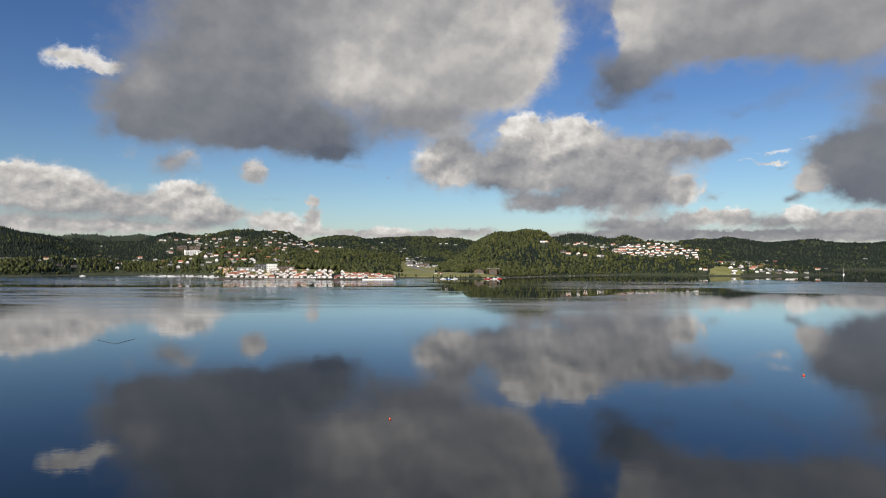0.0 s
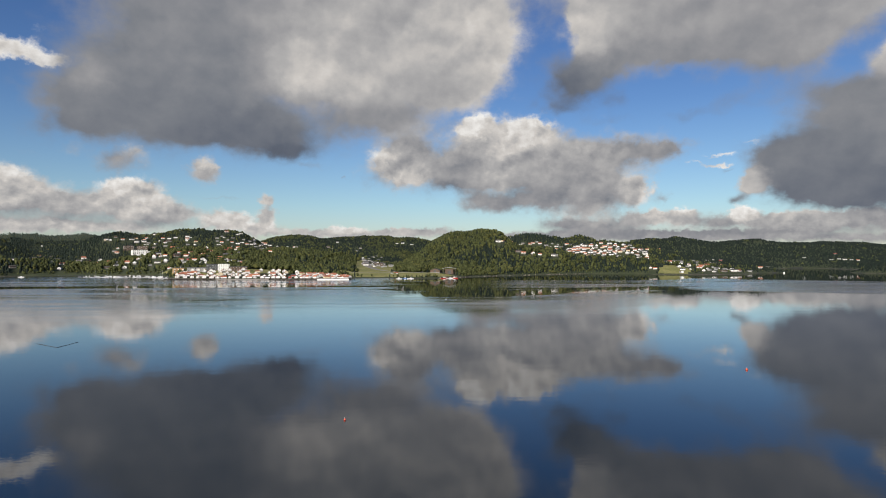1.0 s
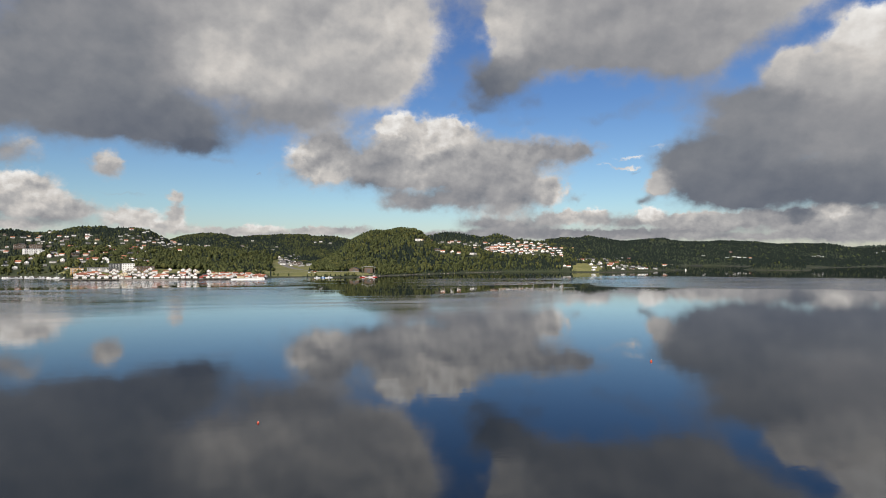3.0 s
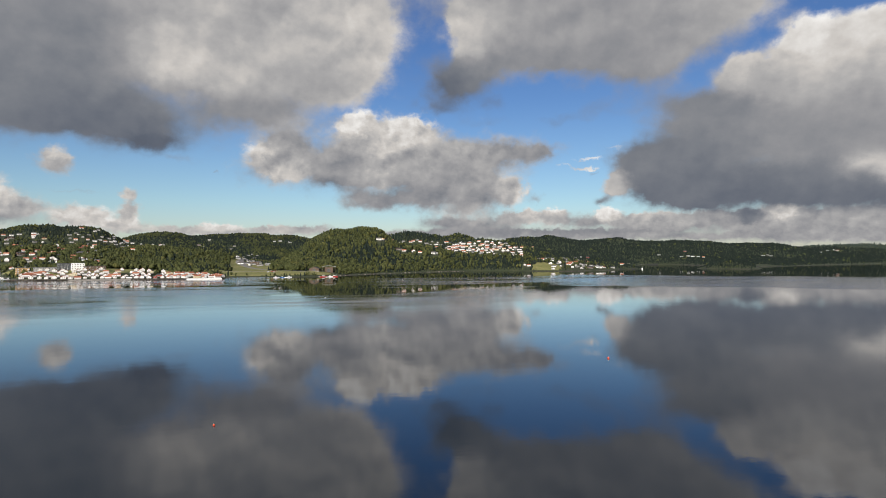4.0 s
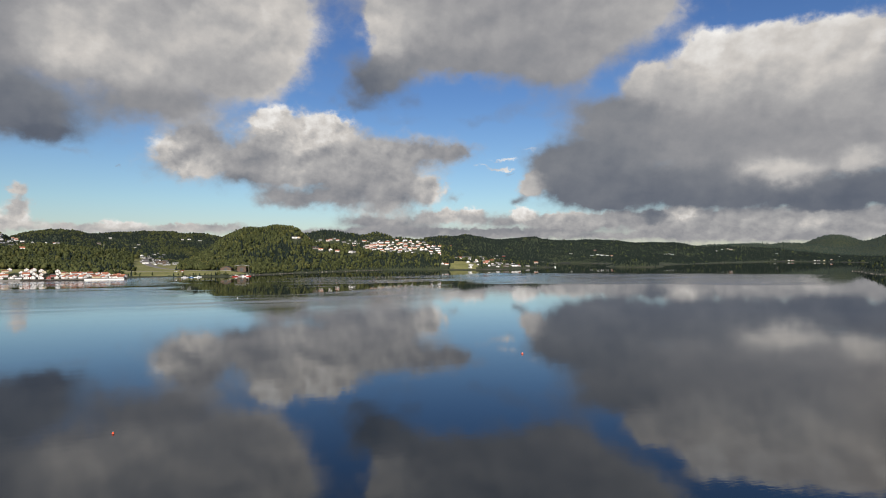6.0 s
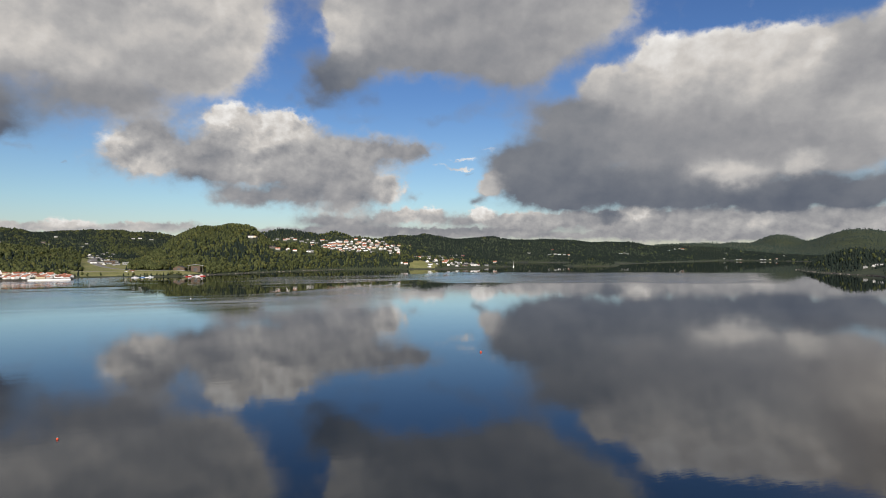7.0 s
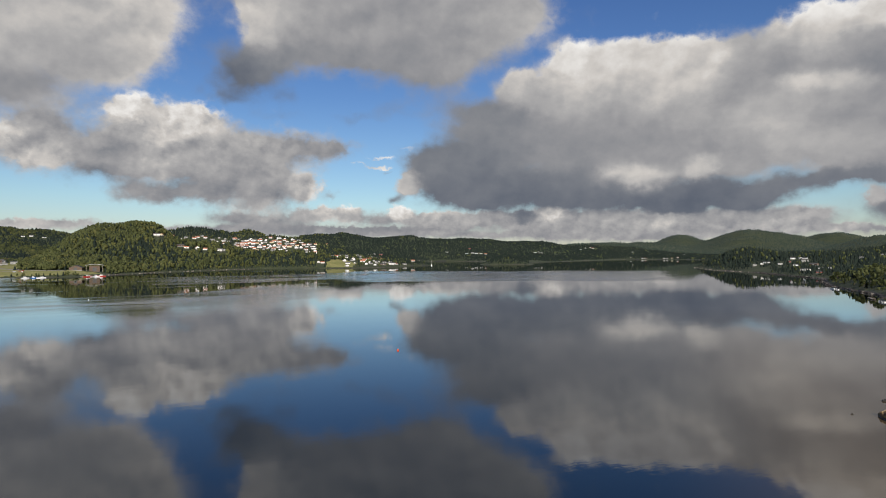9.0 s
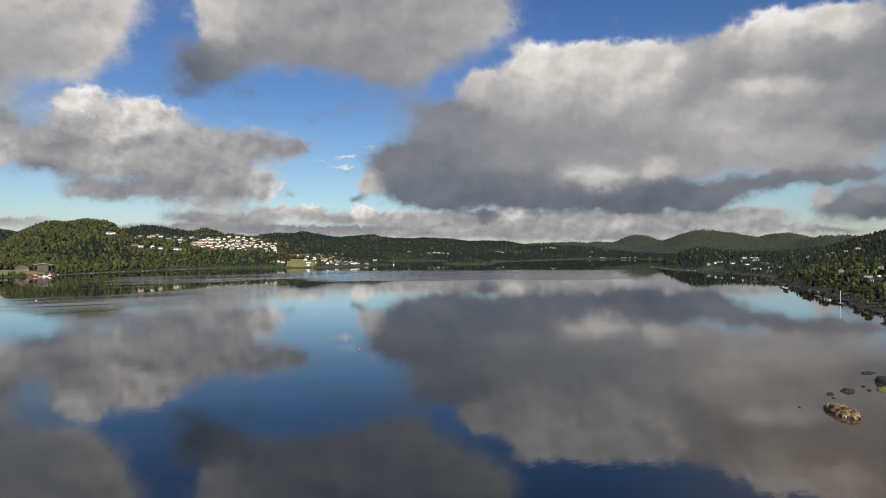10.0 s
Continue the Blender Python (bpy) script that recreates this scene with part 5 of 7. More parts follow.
def build_ground():
    az = np.concatenate([np.arange(-180, -44, 4.0), np.arange(-44, 82, 0.22), np.arange(82, 180, 4.0)])
    r = np.concatenate([[2, 60, 120, 180, 240, 280], np.geomspace(310, 840, 55), np.arange(850, 1320, 6.0), np.geomspace(1330, 4900, 85)])
    A, R = np.meshgrid(np.radians(az), r, indexing="ij")
    X, Y = R * np.sin(A), R * np.cos(A)
    Z = height(X.ravel(), Y.ravel())
    verts = np.stack([X.ravel(), Y.ravel(), Z], 1)
    na, nr = len(az), len(r)
    i = np.arange(na)[:, None] * nr + np.arange(nr - 1)[None]
    j = (np.roll(np.arange(na), -1))[:, None] * nr + np.arange(nr - 1)[None]
    quads = np.stack([i, i + 1, j + 1, j], -1).reshape(-1, 4)
    c = verts[quads].mean(1)
    d = coast_distance(c[:, 0], c[:, 1])
    index = np.zeros(len(quads), int)
    index[(zone(c[:, 0], c[:, 1], FIELDS) > 0.5) & (d > 7)] = 1
    index[d < -3] = 2
    me = raw_mesh("ground", verts, quads[:, ::-1], [M["land"], M["meadow"], M["seabed"]], index)
    tagged(new("ground", me), "wooded fjord shore of soil, meadow and rock rising to low hills", "ground", kind="structure")


def build_water():
    bm = bmesh.new()
    bmesh.ops.create_circle(bm, cap_ends=True, segments=96, radius=4900)
    tagged(new("water", mesh_of("water", bm, M["water"])), "calm fjord water mirroring the cloudy sky", "water", kind="structure")


build_ground()
build_water()

# ---- forest ----
def blob_template(rng, conifer, lobes):
    """A small tree crown of unit height: one island per clump."""
    vs, ts, base = [], [], 0
    if conifer and lobes:
        for k in range(lobes):
            z0, z1 = 0.05 + 0.55 * k / lobes, 0.40 + 0.55 * (k + 1) / lobes
            w = 0.36 * (1 - 0.60 * k / lobes)
            n = 6
            for i in range(n):
                a = 6.283 * i / n + rng.uniform(-0.3, 0.3)
                rr = w * rng.uniform(0.65, 1.2)
                vs.append((rr * math.cos(a), rr * math.sin(a), z0 + rng.uniform(-0.06, 0.06)))
            vs.append((rng.uniform(-0.02, 0.02), rng.uniform(-0.02, 0.02), min(z1, 1.0)))
            ts += [(base + i, base + (i + 1) % n, base + n) for i in range(n)]
            base += n + 1
        return np.array(vs), np.array(ts)
    if lobes == 0:
        v = np.array([(0.66, 0, 0.08), (0, 0.66, 0.05), (-0.66, 0, 0.1), (0, -0.66, 0.05), (0, 0, 0.95)]) * rng.uniform(0.75, 1.25, (5, 1))
        return v, np.array([(0, 1, 4), (1, 2, 4), (2, 3, 4), (3, 0, 4)])
    ico = bmesh.new()
    bmesh.ops.create_icosphere(ico, subdivisions=1, radius=1.0)
    iv = np.array([v.co[:] for v in ico.verts])
    it = np.array([[v.index for v in f.verts] for f in ico.faces])
    ico.free()
    for k in range(lobes):
        if k == 0:
            c, s = (0, 0, 0.5), (0.30, 0.30, 0.40)
        else:
            a = rng.uniform(0, 6.283)
            c = (0.24 * math.cos(a), 0.24 * math.sin(a), rng.uniform(0.3, 0.85))
            s = (rng.uniform(0.13, 0.24),) * 2 + (rng.uniform(0.12, 0.22),)
        vs += list((iv * rng.uniform(0.72, 1.22, (len(iv), 1))) * s + c)
        ts += [tuple(t + base) for t in it]
        base += len(iv)
    return np.array(vs), np.array(ts)


def keep_out(x, y):
    return np.zeros(len(x), bool) | np.any([np.hypot(x - a, y - b) < r for a, b, r in TAKEN], axis=0) if TAKEN else np.zeros(len(x), bool)


TAKEN = []  # x, y, radius kept clear of trees: filled by the houses below


def shaded_conifer_share(x, y):
    """Share of dark conifers: raised on the far ridges and the eastern shore in place of cloud shade, broadleaf by the
    water.
    """
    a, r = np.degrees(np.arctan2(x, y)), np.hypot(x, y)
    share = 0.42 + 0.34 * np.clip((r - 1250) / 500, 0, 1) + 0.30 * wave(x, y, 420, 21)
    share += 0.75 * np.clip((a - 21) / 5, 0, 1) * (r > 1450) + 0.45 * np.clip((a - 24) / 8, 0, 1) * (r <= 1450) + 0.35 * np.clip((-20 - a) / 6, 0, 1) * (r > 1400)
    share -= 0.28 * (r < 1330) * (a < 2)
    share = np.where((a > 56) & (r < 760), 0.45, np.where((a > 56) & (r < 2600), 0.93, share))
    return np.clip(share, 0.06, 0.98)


def scatter(rng, r0, r1, a0, a1, step):
    """Jittered points over a sector of the land, about step metres apart."""
    out = []
    r = r0
    while r < r1:
        n = max(int(math.radians(a1 - a0) * r / step), 1)
        a = np.radians(a0 + (a1 - a0) * (np.arange(n) + rng.uniform(0, 1, n)) / n)
        rr = r + rng.uniform(-0.5, 0.5, n) * step
        out.append(np.stack([rr * np.sin(a), rr * np.cos(a)], 1))
        r += step
    p = np.concatenate(out)
    x, y = p[:, 0], p[:, 1]
    d = coast_distance(x, y)
    keep = d > 1.5 + 3 * rng.uniform(0, 1, len(d))
    keep &= rng.uniform(0, 1, len(d)) > zone(x, y, FIELDS) * 1.08
    keep &= rng.uniform(0, 1, len(d)) > zone(x, y, ESTATES) * 0.45
    p = p[keep]
    return p[~keep_out(p[:, 0], p[:, 1])]


def forest(label, seed, r0, r1, a0, a1, step, tall, lobes, far=False, wide=1.0):
    rng = np.random.RandomState(seed)
    p = scatter(rng, r0, r1, a0, a1, step)
    z = height(p[:, 0], p[:, 1])
    con = rng.uniform(0, 1, len(p)) < shaded_conifer_share(p[:, 0], p[:, 1])
    edge = np.clip(coast_distance(p[:, 0], p[:, 1]) / 16, 0.55, 1)
    for is_con in (False, True):
        temps = [blob_template(rng, is_con, lobes[1] if is_con else lobes[0]) for _ in range(7)]
        which = rng.randint(0, 7, len(p))
        V, T, I, base = [], [], [], 0
        for k, (tv, tt) in enumerate(temps):
            sel = np.nonzero((con == is_con) & (which == k))[0]
            if not len(sel):
                continue
            h = tall * rng.uniform(0.5, 1.3, len(sel)) * edge[sel]
            w = h * rng.uniform(0.62, 1.05, len(sel)) * (0.85 if is_con else 1.0) * wide
            a = rng.uniform(0, 6.283, len(sel))
            ca, sa = np.cos(a), np.sin(a)
            vx = (tv[None, :, 0] * ca[:, None] - tv[None, :, 1] * sa[:, None]) * w[:, None] + p[sel, 0][:, None]
            vy = (tv[None, :, 0] * sa[:, None] + tv[None, :, 1] * ca[:, None]) * w[:, None] + p[sel, 1][:, None]
            vz = tv[None, :, 2] * h[:, None] + z[sel][:, None] - 0.6
            V.append(np.stack([vx, vy, vz], -1).reshape(-1, 3))
            T.append((tt[None] + (base + np.arange(len(sel)) * len(tv))[:, None, None]).reshape(-1, 3))
            pale = rng.uniform(0, 1, len(sel)) < 0.16 + 0.16 * wave(p[sel, 0], p[sel, 1], 150, 8)
            # no pale crowns in the east, which is kept dark for cloud shade
            pale &= np.arctan2(p[sel, 0], p[sel, 1]) < 0.42
            I.append(np.repeat(pale.astype(int), len(tt)))
            base += len(sel) * len(tv)
        if V:
            # the farthest trees of both kinds take the haze-tinted colour
            kinds = [M["hazefoliage"]] * 2 if far else [M["shadeneedle"]] * 2 if is_con else [M["leaf"], M["paleleaf"]]
            me = raw_mesh("forest", np.concatenate(V), np.concatenate(T), kinds, np.concatenate(I))
            tagged(new("forest", me), ("dark conifers " if is_con else "green broadleaf trees ") + label, "forest", kind="stuff")


def grow_forests():
    forest("covering the wooded headland and near shore", 31, 880, 1330, -37, 25, 4.6, 9.4, (4, 4))
    forest("behind the boathouses of the far bay", 32, 960, 1400, 25, 56, 5.6, 7.5, (3, 3))
    forest("on the slopes above the town", 33, 1330, 1850, -37, 42, 5.2, 7.4, (2, 2))
    # wide dark crowns cover the ridge ground, standing in for cloud shade
    forest("on the distant ridges", 34, 1850, 2800, -37, 58, 8.0, 7.0, (0, 1), wide=1.9)
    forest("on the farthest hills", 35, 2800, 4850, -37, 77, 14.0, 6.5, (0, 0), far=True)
    forest("on the low eastern shore", 36, 330, 1000, 62, 77, 4.8, 5.4, (4, 3))
    forest("on the eastern point, its woods coloured dark for cloud shade", 38, 1000, 1500, 55, 77, 5.2, 7.0, (2, 3))
    forest("on the eastern hillside", 37, 1500, 2800, 58, 77, 8.5, 7.0, (0, 1), wide=1.9)


def near_shore(x, y):
    return (np.hypot(x, y) < 700) & (x > 250)

# ---- houses ----
TOWN_SLOPE = [  # kind, azimuth, distance, turn of the gable (degrees)
    ("w", -26.50, 1554, 81),
    ("o", -26.17, 1592, 4),
    ("o", -25.87, 1520, 0),
    ("w", -25.57, 1326, 0),
    ("w", -25.01, 1536, 12),
    ("w", -24.36, 1308, 80),
    ("w", -23.70, 1282, 21),
    ("w", -23.04, 1244, 76),
    ("w", -22.46, 1228, -12),
    ("o", -21.01, 1236, -14),
    ("o", -20.55, 1234, 16),
    ("o", -20.18, 1234, 75),
    ("o", -19.63, 1672, -24),
    ("b", -19.16, 1326, 6),
    ("o", -18.79, 1332, 89),
    ("w", -20.78, 1208, 78),
    ("w", -20.09, 1206, -20),
    ("o", -18.22, 1240, 10),
    ("r", -18.31, 1176, 23),
    ("w", -17.88, 1156, 6),
    ("w", -17.35, 1112, -3),
    ("w", -17.02, 1120, -10),
    ("o", -18.55, 1210, 76),
    ("b", -19.30, 1222, 114),
]
WEST_SHORE_HOUSES = [  # kind, azimuth, distance, turn of the gable (degrees)
    ("w", -33.93, 1376, 6),
    ("w", -33.20, 1304, 7),
    ("w", -32.76, 1314, -8),
    ("b", -29.57, 1572, -7),
    ("w", -29.17, 1698, 67),
    ("b", -28.85, 1692, 71),
    ("b", -28.37, 1714, 68),
    ("b", -27.96, 1614, 83),
    ("o", -27.66, 1318, 82),
    ("g", -31.91, 1864, 69),
    ("w", -28.98, 2710, -16),
    ("w", -24.68, 1756, -2),
    ("w", -24.29, 1748, 4),
    ("w", -24.59, 1762, 78),
]
UPPER_TOWN = [  # kind, azimuth, distance, turn of the gable (degrees)
    ("w", -23.41, 1758, 100),
    ("w", -22.74, 1776, 18),
    ("w", -20.93, 1868, 67),
    ("w", -19.87, 1780, 71),
    ("w", -19.40, 1788, 98),
    ("w", -18.46, 1790, 86),
    ("w", -21.79, 1812, -11),
    ("w", -22.38, 1814, 65),
    ("b", -22.96, 1668, 3),
    ("b", -21.93, 1666, 82),
    ("b", -21.02, 1690, -20),
    ("w", -17.98, 1332, 76),
    ("c", -17.79, 1740, 14),
    ("o", -17.17, 1206, 24),
    ("o", -16.93, 1282, 102),
    ("o", -16.93, 1372, 2),
    ("w", -16.69, 1312, 1),
    ("o", -15.77, 1146, 91),
    ("g", -15.42, 1172, 82),
    ("w", -15.23, 1100, 78),
    ("w", -14.69, 1108, 107),
    ("w", -14.20, 1108, 79),
    ("w", -13.90, 1100, -20),
    ("o", -15.09, 1298, 100),
]
RIDGE_ESTATE = [  # kind, azimuth, distance, turn of the gable (degrees)
    ("g", -16.06, 1732, 11),
    ("o", -15.68, 1718, 87),
    ("g", -15.19, 1734, 6),
    ("w", -14.84, 1724, 97),
    ("w", -14.35, 1728, -10),
    ("w", -14.01, 1756, 88),
    ("w", -13.61, 1760, 112),
    ("w", -12.96, 1802, -6),
    ("w", -12.36, 1852, 89),
    ("w", -12.01, 1884, 12),
    ("w", -11.61, 2212, 24),
    ("g", -13.36, 1798, 13),
    ("g", -12.21, 2330, 19),
    ("o", -14.60, 1306, -5),
    ("w", -14.30, 1250, 72),
    ("w", -15.23, 1258, -6),
    ("g", -13.86, 1788, 91),
    ("w", -10.59, 2168, 97),
    ("w", -10.34, 1252, 0),
    ("w", -10.09, 2174, -10),
    ("w", -9.53, 2158, 21),
    ("g", -9.32, 2162, 0),
    ("w", -11.00, 2240, 15),
]
VALLEY_HOUSES = [  # kind, azimuth, distance, turn of the gable (degrees)
    ("w", -6.07, 1238, 96),
    ("w", -5.70, 1276, 12),
    ("w", -6.07, 2166, 68),
    ("b", -6.49, 2188, -16),
    ("w", -5.66, 2288, -10),
    ("g", -3.57, 2182, 90),
    ("w", -3.88, 2142, -10),
    ("y", -1.26, 1742, 107),
    ("w", -0.21, 2308, 109),
    ("w", 0.31, 2318, 93),
    ("w", 1.16, 2316, 19),
    ("g", -2.99, 1308, 97),
    ("g", -2.57, 1366, -18),
    ("g", -2.20, 1848, 79),
    ("g", -1.89, 1898, 90),
    ("g", -2.41, 1982, 87),
    ("g", -2.05, 2020, 16),
    ("g", -2.78, 1940, -15),
    ("g", -1.68, 1980, 94),
    ("g", -3.20, 1344, 68),
]
HILLTOP_HOUSES = [  # kind, azimuth, distance, turn of the gable (degrees)
    ("w", 9.17, 1292, 94),
    ("w", 9.58, 1306, -21),
    ("c", 10.39, 1656, 112),
    ("w", 11.20, 1612, -5),
    ("g", 11.46, 1622, -14),
    ("o", 12.11, 1618, 93),
    ("o", 12.36, 1624, 110),
    ("o", 13.01, 1622, 75),
    ("g", 13.56, 1614, 19),
    ("w", 13.86, 1606, 82),
    ("w", 14.50, 1600, 73),
    ("g", 14.94, 1578, -13),
    ("o", 15.43, 1598, 110),
    ("w", 15.67, 1452, 103),
    ("b", 11.00, 1262, 112),
    ("w", 11.51, 1254, -7),
    ("w", 12.36, 1256, 9),
    ("w", 13.01, 1250, -17),
    ("w", 14.20, 1258, 75),
    ("w", 14.50, 1266, 19),
    ("w", 16.16, 1456, 111),
    ("w", 16.74, 1438, 16),
    ("g", 17.60, 1428, -2),
]
ESTATE_A = [  # kind, azimuth, distance, turn of the gable (degrees)
    ("w", 15.83, 1556, 9),
    ("w", 16.44, 1440, -11),
    ("w", 17.02, 1424, 70),
    ("w", 17.57, 1416, 73),
    ("o", 18.06, 1416, 2),
    ("w", 18.75, 1400, 21),
    ("o", 19.24, 1392, -17),
    ("w", 19.89, 1394, 9),
    ("w", 16.15, 1436, 68),
    ("o", 16.71, 1418, 86),
    ("w", 17.29, 1400, 19),
    ("w", 17.73, 1396, -7),
    ("w", 18.01, 1402, 78),
    ("c", 18.54, 1396, 106),
    ("o", 19.19, 1376, 113),
    ("g", 19.89, 1382, -24),
    ("o", 20.39, 1382, 67),
    ("o", 16.05, 1426, 90),
    ("w", 16.46, 1418, 88),
    ("w", 17.00, 1400, -17),
    ("w", 17.59, 1378, -18),
    ("w", 18.32, 1380, -22),
    ("o", 18.77, 1366, 7),
    ("o", 19.25, 1370, -14),
]
ESTATE_B = [  # kind, azimuth, distance, turn of the gable (degrees)
    ("w", 19.85, 1366, -14),
    ("g", 20.31, 1370, 12),
    ("c", 20.78, 1370, 86),
    ("o", 21.35, 1386, 0),
    ("g", 21.89, 1426, 65),
    ("o", 16.09, 1406, 12),
    ("w", 16.89, 1370, -23),
    ("w", 17.53, 1356, 82),
    ("o", 17.89, 1362, 0),
    ("w", 18.45, 1362, -5),
    ("w", 19.10, 1354, 99),
    ("o", 19.62, 1356, 103),
    ("w", 20.07, 1358, 98),
    ("w", 20.75, 1354, -18),
    ("o", 21.14, 1358, -9),
    ("w", 21.67, 1380, -21),
    ("w", 22.16, 1396, 90),
    ("w", 16.36, 1374, 104),
    ("o", 17.03, 1348, 90),
    ("g", 17.75, 1336, 101),
    ("o", 18.20, 1346, 22),
    ("w", 18.77, 1340, -12),
    ("w", 19.33, 1334, 0),
    ("o", 19.68, 1342, -14),
]
COVE_HOUSES = [  # kind, azimuth, distance, turn of the gable (degrees)
    ("w", 23.93, 1318, 90),
    ("o", 24.23, 1316, 109),
    ("w", 24.67, 1334, 77),
    ("w", 25.10, 1344, 15),
    ("o", 22.68, 1240, -4),
    ("o", 23.04, 1234, 86),
    ("w", 25.83, 1286, 13),
    ("w", 26.38, 1380, 98),
    ("o", 26.80, 1298, 65),
    ("o", 27.21, 1344, 24),
    ("w", 27.50, 1394, -6),
    ("g", 27.83, 1450, -15),
    ("w", 28.24, 1402, 113),
    ("w", 25.31, 1224, 75),
    ("w", 25.22, 1198, 21),
    ("g", 25.65, 1274, 19),
    ("r", 28.32, 1942, -14),
    ("g", 26.08, 1398, 75),
    ("g", 26.67, 1912, -24),
    ("g", 27.22, 1906, 105),
    ("g", 27.71, 1948, -12),
    ("w", 29.05, 1370, -6),
    ("w", 29.33, 1266, 84),
    ("w", 23.36, 2068, 102),
]
POINT_HOUSES = [  # kind, azimuth, distance, turn of the gable (degrees)
    ("o", 31.29, 1420, 78),
    ("g", 31.81, 1912, 72),
    ("w", 28.97, 1278, 111),
    ("b", 28.56, 1256, -20),
    ("g", 30.51, 1342, 5),
    ("w", 34.42, 2176, 100),
    ("w", 36.26, 2156, 107),
    ("w", 36.78, 2170, 83),
    ("w", 37.15, 2164, 110),
    ("w", 37.57, 2170, 110),
    ("w", 37.99, 2160, 7),
    ("w", 42.55, 2266, 77),
    ("w", 43.07, 2264, 70),
    ("w", 42.81, 2286, 65),
    ("r", 36.52, 2280, 22),
]
FAR_SHORE_HOUSES = [  # kind, azimuth, distance, turn of the gable (degrees)
    ("w", 46.58, 2566, 75),
    ("w", 47.05, 2714, -8),
    ("w", 47.45, 2736, 6),
    ("w", 47.71, 2706, 69),
    ("w", 50.97, 2510, 80),
    ("w", 51.96, 2470, 103),
    ("w", 52.21, 2466, 75),
    ("w", 53.77, 2446, 97),
    ("w", 54.01, 2444, 88),
    ("w", 54.40, 2438, -11),
    ("w", 54.88, 2446, 13),
    ("w", 55.36, 2698, 102),
    ("w", 51.08, 2682, 99),
]
EAST_SHORE_HOUSES = [  # kind, azimuth, distance, turn of the gable (degrees)
    ("g", 60.87, 1026, -2),
    ("w", 61.40, 1030, -3),
    ("w", 62.70, 1012, 113),
    ("r", 63.35, 1040, -15),
    ("w", 63.60, 1078, 101),
    ("w", 64.11, 1082, 21),
    ("w", 64.44, 1080, -24),
    ("w", 63.81, 982, 99),
    ("w", 64.31, 890, 4),
    ("w", 64.61, 884, 112),
    ("r", 65.43, 828, -9),
    ("w", 65.56, 908, -3),
    ("w", 66.17, 920, -9),
    ("w", 67.96, 1130, 86),
    ("w", 68.23, 1146, 13),
    ("g", 69.57, 1234, 6),
    ("w", 69.87, 1254, -19),
    ("w", 70.73, 1254, -4),
    ("w", 71.24, 1096, 76),
    ("w", 71.49, 1268, 92),
]
NEAR_HOUSES = [  # kind, azimuth, distance, turn of the gable (degrees)
    ("g", 70.42, 596, -5),
    ("g", 72.94, 614, -11),
    ("w", 72.76, 548, 20),
    ("g", 72.13, 546, 99),
    ("w", 72.27, 522, 107),
]
INFILL_RIDGE = [  # kind, azimuth, distance, turn of the gable (degrees)
    ("g", -12.27, 1902, 96),
    ("w", -15.56, 1686, 23),
    ("w", -12.27, 1306, 72),
    ("w", -13.00, 1832, 65),
    ("o", -12.24, 2350, 111),
    ("w", -13.19, 1776, 84),
    ("o", -12.03, 2316, 95),
    ("w", -12.00, 2292, 107),
    ("w", -11.63, 2260, 91),
    ("w", -15.94, 1702, 81),
    ("o", -11.57, 1256, -21),
    ("w", -15.34, 1280, 103),
]
INFILL_TOWN = [  # kind, azimuth, distance, turn of the gable (degrees)
    ("g", -20.17, 1700, 78),
    ("o", -18.46, 1768, 75),
    ("o", -20.39, 1790, 0),
    ("w", -20.60, 1760, -23),
    ("w", -18.50, 1754, -6),
    ("w", -21.81, 1762, 98),
    ("o", -21.62, 1832, 24),
    ("o", -23.80, 1632, -21),
    ("w", -20.75, 1272, 110),
    ("w", -22.35, 1752, 68),
    ("w", -17.42, 1380, -12),
    ("o", -20.20, 1732, 22),
    ("o", -22.56, 1632, 97),
    ("o", -16.59, 1250, -13),
    ("o", -22.03, 1644, 20),
    ("g", -18.41, 1714, 114),
    ("w", -23.76, 1676, 16),
]
INFILL_SLOPE = [  # kind, azimuth, distance, turn of the gable (degrees)
    ("o", -18.95, 1194, 7),
    ("w", -15.65, 1132, 81),
    ("o", -17.39, 1190, -12),
    ("w", -14.09, 1152, 82),
    ("o", -13.98, 1084, -4),
    ("w", -17.23, 1140, 12),
    ("g", -15.32, 1200, 85),
    ("o", -16.92, 1098, -7),
]



def slab_roof(w, l, h, rise, over, thick):
    """Two roof slopes with overhang and thickness."""
    k = over * rise / (w / 2)
    prof = [(-w / 2 - over, h - k), (0, h + rise), (w / 2 + over, h - k), (w / 2 + over, h - k + thick), (0, h + rise + thick), (-w / 2 - over, h - k + thick)]
    return prism(prof, -l / 2 - over, l / 2 + over)


